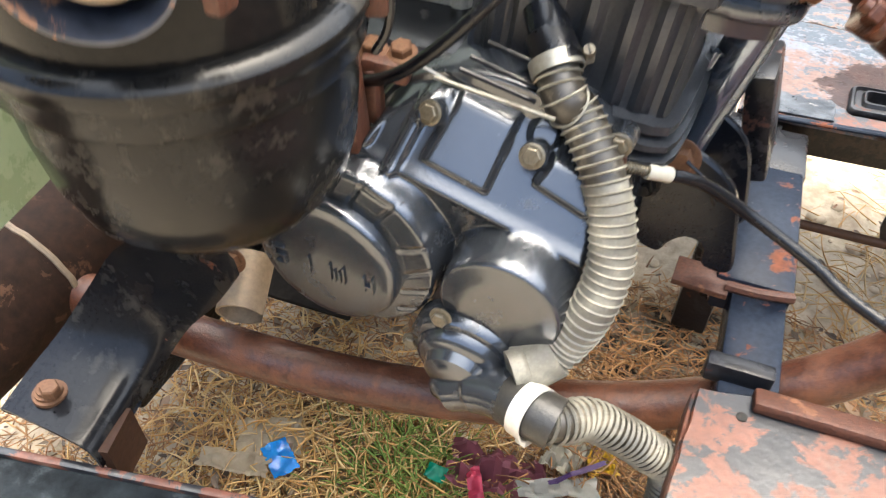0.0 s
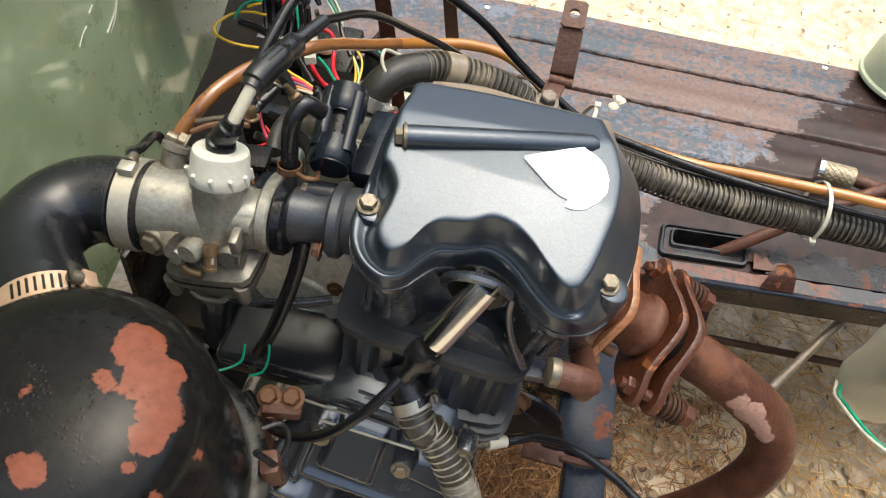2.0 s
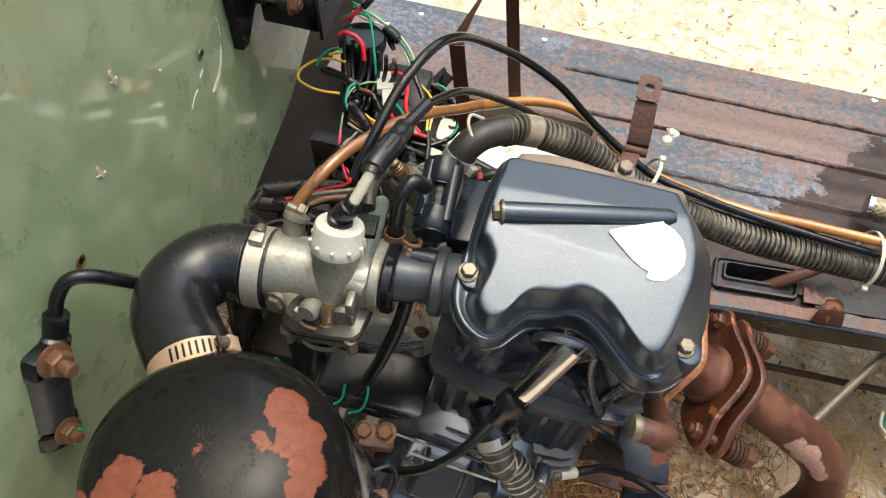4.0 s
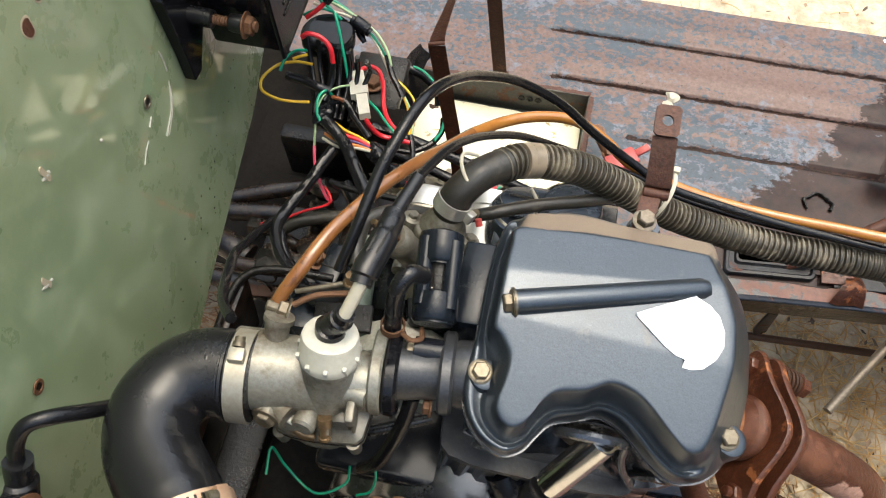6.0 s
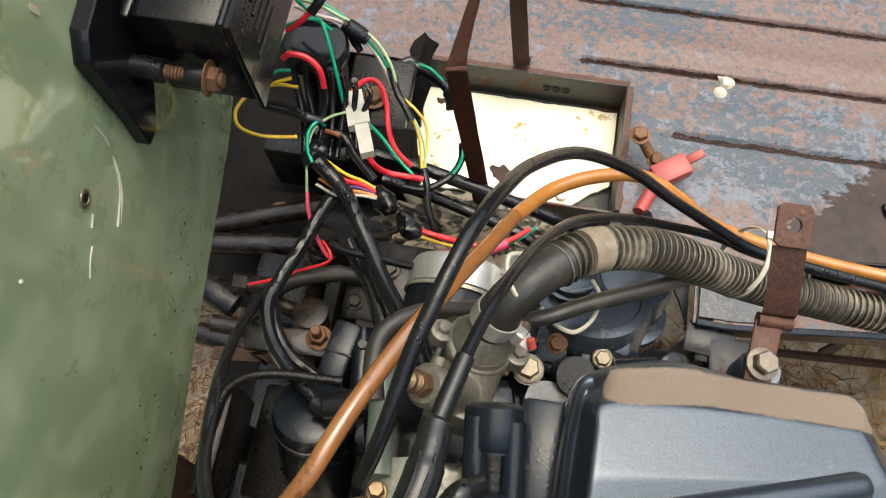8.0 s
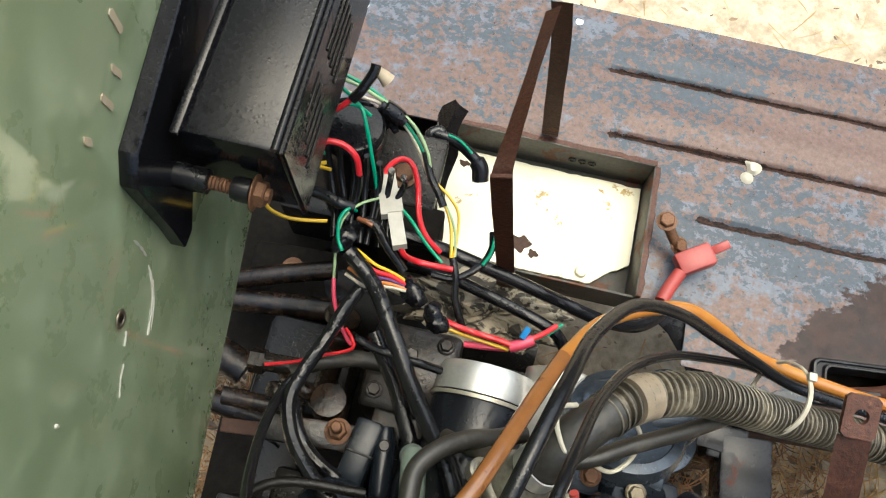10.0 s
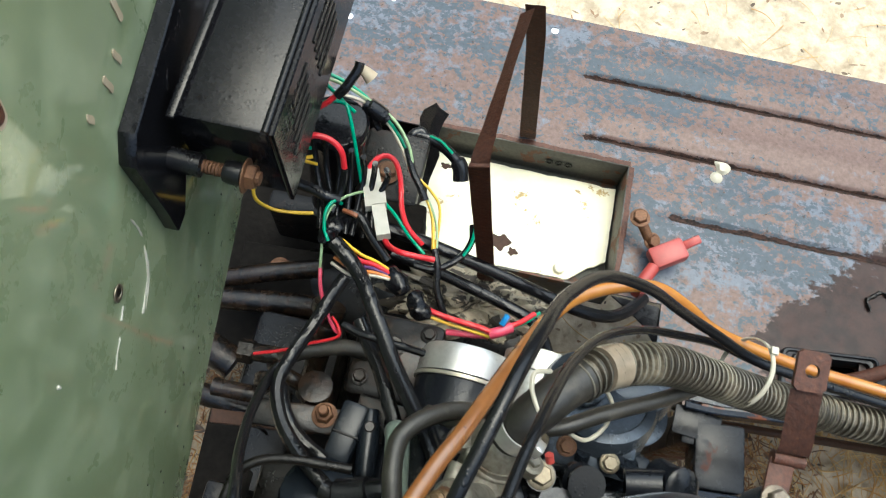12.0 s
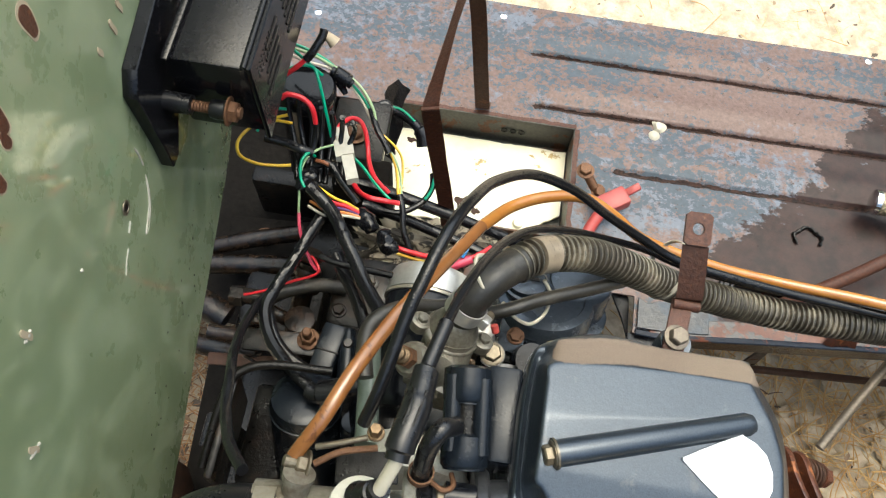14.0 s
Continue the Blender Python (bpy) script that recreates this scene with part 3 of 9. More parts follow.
def band(parent, at, direction, r, width, mat="band", name="clamp_band", thick=0.0012):
    """A ring-shaped band round a hose or neck."""
    h = width / 2
    bm = bmesh.new()
    R, o = frame_of(direction), Vector(at)
    n = 36
    prof = [(r, -h), (r + thick, -h), (r + thick, h), (r, h)]
    rings = [[bm.verts.new(o + R @ Vector((a * math.cos(2 * math.pi * k / n), a * math.sin(2 * math.pi * k / n), b))) for k in range(n)] for a, b in prof]
    for i in range(4):
        a, b = rings[i], rings[(i + 1) % 4]
        for k in range(n):
            bm.faces.new((a[k], a[(k + 1) % n], b[(k + 1) % n], b[k]))
    return part(name, bm, mat, parent)


def worm_clamp(at, direction, r, width, screw_at, label, mat="band", slots=0, slot_from=0.0, toward=None):
    """A hose clamp: band, slotted strip, worm housing and slotted screw at an angle round it."""
    th = thing("hose_clamp", at, label, "clamp", "hose clamps")
    band(th, at, direction, r, width, mat)
    R, o = frame_of(direction), Vector(at)
    if toward:
        v = R.transposed() @ Vector(toward)
        screw_at = math.degrees(math.atan2(v.y, v.x))
        slot_from = screw_at + 40
    a = radians(screw_at)
    rad = R @ Vector((math.cos(a), math.sin(a), 0))
    tan = R @ Vector((-math.sin(a), math.cos(a), 0))
    c = o + rad * (r + 0.004)
    m = Matrix((tan, rad, R.col[2])).transposed()
    part("housing", box(c - Vector((0.0048, 0.0032, width * 0.40)), c + Vector((0.0048, 0.0032, width * 0.40)), 0.0012, m), mat, th)
    bm = lathe(c + tan * 0.005, tan, [(0.0042, 0), (0.0042, 0.004), (0.0035, 0.0055), (0.0035, 0.0075), (0.0, 0.0075)], 16)
    part("screw", bm, "zinc", th)
    bm = bmesh.new()
    box(c + tan * 0.0128 - Vector((0.0005, 0.0005, 0.0032)), c + tan * 0.0128 + Vector((0.0005, 0.0005, 0.0032)), 0, m, bm)
    part("screw_slot", bm, "dark", th)
    for i in range(slots):
        b = radians(slot_from + i * math.degrees(0.0042 / r))
        q = o + R @ Vector((math.cos(b), math.sin(b), 0)) * (r + 0.0014)
        mm = Matrix((R @ Vector((-math.sin(b), math.cos(b), 0)), R @ Vector((math.cos(b), math.sin(b), 0)), R.col[2])).transposed()
        part("slot", box(q - Vector((0.0008, 0.0003, width * 0.33)), q + Vector((0.0008, 0.0003, width * 0.33)), 0, mm), "dark", th)
    return th


def zip_tie(at, direction, r, label="pale nylon cable tie round the hose", mat="white", head=60):
    th = thing("cable_tie", at, label, "cable tie", "cable ties")
    band(th, at, direction, r, 0.0038, mat, "strap")
    R = frame_of(direction)
    a = radians(head)
    c = Vector(at) + R @ Vector((math.cos(a), math.sin(a), 0)) * (r + 0.003)
    part("head", box(c - Vector((0.003, 0.003, 0.0025)), c + Vector((0.003, 0.003, 0.0025)), 0.0008), mat, th)
    return th


# ---- ground ----
def ground():
    bm = bmesh.new()
    size = 90.0
    # fine patch under the vehicle, coarse sheet to the horizon: rings of growing squares
    n = 180
    span = 2.1
    grid = {}
    for i in range(n + 1):
        for j in range(n + 1):
            x, y = -0.85 + span * i / n, -0.6 + span * j / n
            h = 0.010 * noise.fractal((x * 7, y * 7, 0.3), 1.0, 2.0, 5) + 0.007 * noise.noise((x * 24, y * 24, 1.7)) + 0.004 * noise.noise((x * 52, y * 52, 4.7)) + 0.018 * noise.noise((x * 2.1, y * 2.1, 5.0))
            edge = min(i, j, n - i, n - j)
            grid[i, j] = bm.verts.new((x, y, h * min(1.0, edge / 6) - 0.002))
    for i in range(n):
        for j in range(n):
            bm.faces.new((grid[i, j], grid[i + 1, j], grid[i + 1, j + 1], grid[i, j + 1]))
    rim = [grid[i, 0] for i in range(n)] + [grid[n, j] for j in range(n)] + [grid[i, n] for i in range(n, 0, -1)] + [grid[0, j] for j in range(n, 0, -1)]
    last = rim
    for k in (2.0, 6.0, 20.0, size):
        ring = [bm.verts.new((0.2 + (v.co.x - 0.2) * k, 0.5 + (v.co.y - 0.5) * k, -0.002)) for v in rim]
        for q in range(len(rim)):
            a, b = q, (q + 1) % len(rim)
            bm.faces.new((last[a], last[b], ring[b], ring[a]))
        last = ring
    return lone("ground", bm, "soil", "damp trodden brown soil with straw", "ground", kind="structure", smooth=180)


def strands(name, count, area, length, width, mat, label, curl=0.22, lift=0.02, category="straw", upright=0.0):
    """Many thin bent three-sided stalks lying on the soil."""
    vs, fs = [], []
    rnd = random.Random(name + str(count))
    for _ in range(count):
        x, y = area(rnd)
        a, l = rnd.uniform(0, 2 * math.pi), length * rnd.uniform(0.4, 1.3)
        z = lift * rnd.random() + 0.008 * noise.noise((x * 7, y * 7, 0.3)) + 0.003
        bend = rnd.uniform(-curl, curl)
        w = width * rnd.uniform(0.6, 1.4)
        seg = 6
        base = len(vs)
        dz = rnd.uniform(-0.1, 0.35) if not upright else upright * rnd.uniform(0.5, 1.2)
        px, py = x, y
        for s in range(seg + 1):
            d = a + bend * s
            nx, ny = -math.sin(d), math.cos(d)
            ww = w * (1 - 0.6 * s / seg)
            arch = (1 if upright else math.sin(math.pi * s / seg))
            zz = z + (dz * l * s / seg * (1 - 0.35 * s / seg) if upright else dz * l * 0.35 * arch)
            vs += [(px + nx * ww, py + ny * ww, zz), (px - nx * ww, py - ny * ww, zz), (px, py, zz + ww * 1.2)]
            k = (0.45 if upright else 1.0) * l / seg
            px, py = px + math.cos(d) * k, py + math.sin(d) * k
        for s in range(seg):
            i = base + 3 * s
            for p, q in ((0, 1), (1, 2), (2, 0)):
                fs.append((i + p, i + q, i + 3 + q, i + 3 + p))
    me = bpy.data.meshes.new(name)
    me.from_pydata(vs, [], fs)
    me.materials.append(M[mat])
    for p in me.polygons:
        p.use_smooth = True
    return tagged(new(name, me), label, category, kind="stuff")


ground()


def litter(name, count, area, size, mat, label):
    """Many small bent leaf pieces lying flat."""
    vs, fs = [], []
    rnd = random.Random(name)
    for _ in range(count):
        x, y = area(rnd)
        a, l = rnd.uniform(0, 6.28), size * rnd.uniform(0.4, 1.5)
        w = l * rnd.uniform(0.25, 0.6)
        z, tilt = rnd.uniform(0.004, 0.03), rnd.uniform(-0.4, 0.4)
        c, s = math.cos(a), math.sin(a)
        base = len(vs)
        for u, v, h in ((-1, 0, 0), (-0.4, -0.8, 0.25), (0.35, -0.9, 0.1), (1, 0.1, 0.3), (0.3, 0.8, 0), (-0.45, 0.9, 0.2), (0, 0, -0.15)):
            u, v = u + rnd.uniform(-0.2, 0.2), v + rnd.uniform(-0.2, 0.2)
            vs.append((x + c * u * l - s * v * w, y + s * u * l + c * v * w, z + h * w + tilt * u * l))
        fs += [(base + k, base + (k + 1) % 6, base + 6) for k in range(6)]
    me = bpy.data.meshes.new(name)
    me.from_pydata(vs, [], fs)
    me.materials.append(M[mat])
    return tagged(new(name, me), label, "leaves", kind="stuff")


def under(r):
    return r.uniform(-0.62, 0.40), r.uniform(-0.45, 0.30)


strands("straw", 1500, lambda r: (r.uniform(-0.9, 1.3), r.uniform(-0.6, 1.9)), 0.06, 0.0009, "straw", "loose yellow straw scattered over the soil", 0.10, 0.01)
strands("rotting_straw", 11000, under, 0.028, 0.0011, "straw_dark", "brown rotting straw under the engine", 0.16, 0.035)
strands("dry_stalks", 2600, lambda r: (r.gauss(-0.24, 0.14), r.gauss(-0.13, 0.10)), 0.042, 0.0012, "straw", "tangled dry stalks below the engine", 0.14, 0.045)
strands("dry_roots", 2200, lambda r: (r.gauss(0.08, 0.06), r.gauss(0.04, 0.07)), 0.032, 0.0011, "straw_dark", "tangled dry stalks beside the frame rail", 0.2, 0.06)
strands("straw_drift", 750, lambda r: (r.gauss(0.46, 0.16), r.gauss(0.32, 0.14)), 0.075, 0.0011, "straw", "loose yellow straw drifted beside the exhaust", 0.2, 0.012)


def clods(count, area):
    """Small uneven lumps of wet earth, half sunk in the soil."""
    vs, fs = [], []
    rnd = random.Random(77)
    for _ in range(count):
        x, y = area(rnd)
        r = 0.004 + 0.014 * rnd.random() ** 3
        base = len(vs)
        for ring, h in ((1.0, -0.3), (0.92, 0.25), (0.5, 0.62)):
            for q in range(7):
                a = 2 * math.pi * q / 7 + ring
                k = r * ring * rnd.uniform(0.75, 1.25)
                vs.append((x + k * math.cos(a), y + k * math.sin(a), 0.45 * h * r * rnd.uniform(0.8, 1.1)))
        for ring in range(2):
            for q in range(7):
                i = base + ring * 7
                fs.append((i + q, i + (q + 1) % 7, i + 7 + (q + 1) % 7, i + 7 + q))
        fs.append(tuple(base + 14 + q for q in range(7)))
    me = bpy.data.meshes.new("earth_clods")
    me.from_pydata(vs, [], fs)
    me.materials.append(M["wet_soil"])
    for p in me.polygons:
        p.use_smooth = True
    return tagged(new("earth_clods", me), "small lumps of wet brown earth on the soil", "earth", kind="stuff")


clods(520, lambda r: (r.gauss(0.42, 0.25), r.gauss(0.22, 0.22)))
strands("grass", 900, lambda r: (r.gauss(-0.135, 0.04), r.gauss(-0.12, 0.035)), 0.07, 0.0014, "grass", "tuft of short green grass on the soil", 0.22, 0.004, "grass", 0.9)
litter("dead_leaves", 2400, under, 0.009, "leaf", "dead leaves and crumbs lying between the straw")
litter("soil_crumbs", 1500, lambda r: (r.uniform(-0.4, 1.3), r.uniform(-0.3, 1.6)), 0.006, "leaf", "crumbs and leaf bits on the open soil")


# ---- plain yard walls added out of sight; they close the place and block low sky ----
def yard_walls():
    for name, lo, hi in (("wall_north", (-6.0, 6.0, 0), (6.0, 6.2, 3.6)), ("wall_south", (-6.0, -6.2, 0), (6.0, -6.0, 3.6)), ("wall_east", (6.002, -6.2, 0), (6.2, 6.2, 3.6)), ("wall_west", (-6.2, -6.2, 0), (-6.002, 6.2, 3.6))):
        lone(name, box(lo, hi, 0.01), "yard_wall", "plain unseen wall added round the yard", "wall", kind="structure")


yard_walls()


# ---- green body panel: a standing sheet with a slanting lower edge ----
def green_panel():
    pan = thing("body_panel", (-0.404, 0.2, 0.6), "olive green painted sheet metal panel, scratched and stained", "panel", kind="structure")
    bm = bmesh.new()
    outline = [(-0.34, 0.455), (0.0, 0.470), (0.11, 0.479), (0.31, 0.488), (0.42, 0.52), (0.62, 0.60), (0.62, 2.6), (-0.34, 2.6)]
    lo = [bm.verts.new((-0.386 - 0.1 * y, y, z)) for y, z in outline]
    hi = [bm.verts.new((-0.390 - 0.1 * y, y, z)) for y, z in outline]
    bm.faces.new(lo)
    bm.faces.new(hi[::-1])
    n = len(outline)
    for k in range(n):
        bm.faces.new((lo[k], lo[(k + 1) % n], hi[(k + 1) % n], hi[k]))
    part("sheet", bm, "green_paint", pan)
    return pan


green_panel()


# ---- ribbed deck with the battery opening ----
def skew(x):
    """The near edge of the deck draws away from the engine towards its far end."""
    return 0.10 * min(max(0.0, x - 0.12), 0.6)


def deck():
    dk = thing("deck", (0.2, 0.5, 0.36), "ribbed steel floor deck, worn blue-grey paint over rust, wet", "floor deck", kind="structure")
    # cells in plan, the openings left out
    xs = [-0.46, -0.277, -0.014, 0.045, 0.080, 0.190, 0.275, 1.6]
    ys = [0.235, 0.283, 0.312, 0.345, 0.508, 0.712]
    holes = set()
    for i in range(len(xs) - 1):
        for j in range(len(ys) - 1):
            x, y = (xs[i] + xs[i + 1]) / 2, (ys[j] + ys[j + 1]) / 2
            if x < -0.014 and y < 0.508 and not (x < -0.277 and y > 0.5):
                holes.add((i, j))
            if -0.014 < x < 0.045 and y < 0.345:
                holes.add((i, j))
            if 0.045 < x < 0.08 and y < 0.283:
                holes.add((i, j))
            if 0.19 < x < 0.275 and 0.283 < y < 0.312:
                holes.add((i, j))
    grooves = [(0.632, -0.085), (0.544, -0.073), (0.458, 0.045)]

    def height(x, y):
        z = 0.36
        for g, x0 in grooves:
            if x > x0 - 0.01:
                d = abs(y - g)
                z -= 0.006 * math.exp(-(d / 0.0028) ** 2) * min(1.0, max(0.0, (x - x0 + 0.01) / 0.012))
                z += 0.0020 * math.exp(-(((y - g) - 0.035) / 0.014) ** 2) * min(1.0, max(0.0, (x - x0) / 0.05))
        return z + 0.0012 * noise.noise((x * 9, y * 9, 3.0)) + 0.0018 * noise.noise((x * 2.5, y * 2.5, 8.0))

    bm = bmesh.new()
    vert = {}

    def v(x, y):
        k = (round(x, 4), round(y, 4))
        if k not in vert:
            vert[k] = bm.verts.new((x, y + skew(x) * min(1.0, max(0.0, (0.40 - y) / 0.10)), height(x, y)))
        return vert[k]

    fine_x = sorted({round(a + (b - a) * k / max(1, int((b - a) / 0.012)), 4) for a, b in zip(xs[:-1], xs[1:-1] + [0.75]) for k in range(max(1, int((b - a) / 0.012)) + 1)} | {0.75, 1.1, 1.6})
    fine_y = sorted({round(a + (b - a) * k / max(1, int((b - a) / 0.003)), 4) for a, b in zip(ys, ys[1:]) for k in range(max(1, int((b - a) / 0.003)) + 1)})
    for x0, x1 in zip(fine_x, fine_x[1:]):
        for y0, y1 in zip(fine_y, fine_y[1:]):
            cx, cy = (x0 + x1) / 2, (y0 + y1) / 2
            i = max(k for k in range(len(xs)) if xs[k] <= cx)
            j = max(k for k in range(len(ys)) if ys[k] <= cy)
            if (i, j) not in holes:
                bm.faces.new((v(x0, y0), v(x1, y0), v(x1, y1), v(x0, y1)))
    bmesh.ops.recalc_face_normals(bm, faces=bm.faces)
    if bm.faces[0].normal.z < 0:
        bmesh.ops.reverse_faces(bm, faces=bm.faces)
    geom = bmesh.ops.extrude_face_region(bm, geom=bm.faces[:])
    bmesh.ops.translate(bm, vec=(0, 0, -0.003), verts=[g for g in geom["geom"] if isinstance(g, bmesh.types.BMVert)])
    part("sheet", bm, "deck", dk, smooth=60)
    # folded flanges under the near and far edges
    part("far_flange", box((-0.46, 0.708, 0.325), (1.6, 0.712, 0.3565), 0.001), "deck", dk)
    near = [(x, 0.235 + skew(x)) for x in (0.080, 0.12, 0.25, 0.40, 0.55, 0.72, 1.6)]
    part("near_flange", prism(near + [(x, y + 0.004) for x, y in near[::-1]], lambda x, y, h: Vector((x, y, h)), 0.322, 0.3565, 0.001), "grease", dk)
    for x, y in ((-0.353, 0.686), (-0.402, 0.644), (-0.135, 0.687), (0.400, 0.704), (0.72, 0.70)):
        part("rivet", lathe((x, y, 0.3605), (0, 0, 1), [(0.0055, 0), (0.005, 0.0012), (0.002, 0.002), (0, 0.002)], 16), "chrome", dk)
    part("edge_hole", lathe((0.098, 0.672, 0.3605), (0, 0, 1), [(0.004, 0), (0.0038, 0.0006), (0, 0.0006)], 12), "tray", dk)
    return dk


deck()


# ---- battery opening: sunken tray with a pale plate in it ----
def tray():
    tr = thing("battery_tray", (-0.14, 0.43, 0.31), "sunken steel battery tray with rusty rim", "tray")
    lo, hi = (-0.277, 0.345), (-0.014, 0.508)
    for name, a, b in (("back_wall", (lo[0], hi[1] - 0.003, 0.316), (hi[0], hi[1] - 0.0004, 0.372)), ("end_wall", (hi[0] - 0.003, lo[1], 0.316), (hi[0] - 0.0004, hi[1] - 0.0032, 0.372)),
                       ("end_wall", (lo[0] + 0.0004, 0.40, 0.316), (lo[0] + 0.003, hi[1] - 0.0032, 0.368)), ("front_wall", (-0.15, lo[1], 0.316), (hi[0] - 0.0032, lo[1] + 0.003, 0.362))):
        part(name, box(a, b, 0.0008), "tray", tr)
    part("floor", box((lo[0], lo[1], 0.312), (hi[0], hi[1], 0.3155), 0.0008), "tray", tr)
    # folded rims, eaten unevenly by rust
    for along, n in ((0, 60), (1, 40)):
        ring_o, ring_i = [], []
        for k in range(n + 1):
            f = k / n
            e = 0.0016 * noise.noise((f * 14, along * 5.0, 1.5)) + 0.0010 * noise.noise((f * 45, along, 3.5))
            if along == 0:
                x = lo[0] + (hi[0] - lo[0]) * f
                ring_o.append((x, hi[1] + 0.0045 + e))
                ring_i.append((x, hi[1] - 0.0020 + 0.6 * e))
            else:
                y = lo[1] + (hi[1] - 0.0025 - lo[1]) * f
                ring_o.append((hi[0] + 0.0045 + e, y))
                ring_i.append((hi[0] - 0.0020 + 0.6 * e, y))
        part("rim", prism(ring_i + ring_o[::-1] if along == 1 else ring_o[::-1] + ring_i, lambda x, y, h: Vector((x, y, h)), 0.3625, 0.3725, 0.0008), "rust", tr)
    # pale plate with ragged, eaten-away edges and one corner gone
    n = 120
    x0, x1, y0, y1 = -0.258, -0.0185, 0.362, 0.4965
    ragged = []
    for k in range(n):
        s = k / n * 4
        e = int(s)
        f = s - e
        x, y = ((x0 + (x1 - x0) * f, y0), (x1, y0 + (y1 - y0) * f), (x1 - (x1 - x0) * f, y1), (x0, y1 - (y1 - y0) * f))[e]
        j = 0.0030 * noise.noise((x * 70, y * 70, 2.0)) + 0.0014 * noise.noise((x * 240, y * 240, 5.0))
        d = math.hypot((x - x1) / 1.3, y - y0)
        eaten = max(0.0, 0.034 - d) * 0.8
        if e == 3:
            x += 0.009 * max(0.0, noise.noise((y * 120, 0.5, 7.0)) + 0.15)
        x, y = x + 0.5 * j - 0.75 * eaten, y + j + 0.75 * eaten
        ragged.append((min(x, x1), min(y, y1)))
    pl = thing("cream_plate", (-0.14, 0.42, 0.32), "pale cream painted plate with rust stains, lying in the battery tray", "plate")
    flat = lambda x, y, h: Vector((x, y, h))
    part("plate", prism(ragged, flat, 0.3205, 0.3250, 0.0006), "cream", pl)
    for cx, cy, rx, ry, ph in ((-0.150, 0.392, 0.012, 0.010, 0.4), (-0.133, 0.383, 0.006, 0.005, 2.0), (-0.236, 0.478, 0.007, 0.004, 1.2)):
        blot = [(cx + rx * math.cos(q) * (1 + 0.3 * math.sin(3 * q + ph)), cy + ry * math.sin(q) * (1 + 0.25 * math.cos(5 * q + ph))) for q in [k * math.pi / 14 for k in range(28)]]
        part("rust_blotch", prism(blot, flat, 0.3250, 0.3254, 0.0001), "dark_rust", pl)
    lone("pebble", lathe((-0.074, 0.374, 0.3250), (0.1, 0, 1), [(0.006, 0), (0.0075, 0.002), (0.006, 0.005), (0.002, 0.0065), (0, 0.0065)], 12), "cream", "small cream stone lying on the plate", "pebble")
    for k in range(3):
        part("punch_mark", lathe((-0.110 + 0.012 * k, 0.5040, 0.346), (0, -1, 0), [(0.005, 0), (0.005, 0.001), (0.003, 0.0012), (0.003, 0.0004)], 14), "dark", tr)


tray()


# ---- engine ----
eng = thing("engine", (-0.06, -0.02, 0.36), "black painted single-cylinder water-cooled motorcycle engine, wet and dusty", "engine")
XZ = lambda x, z, h: Vector((x, -h, z))  # outlines seen from the near side; h grows towards it


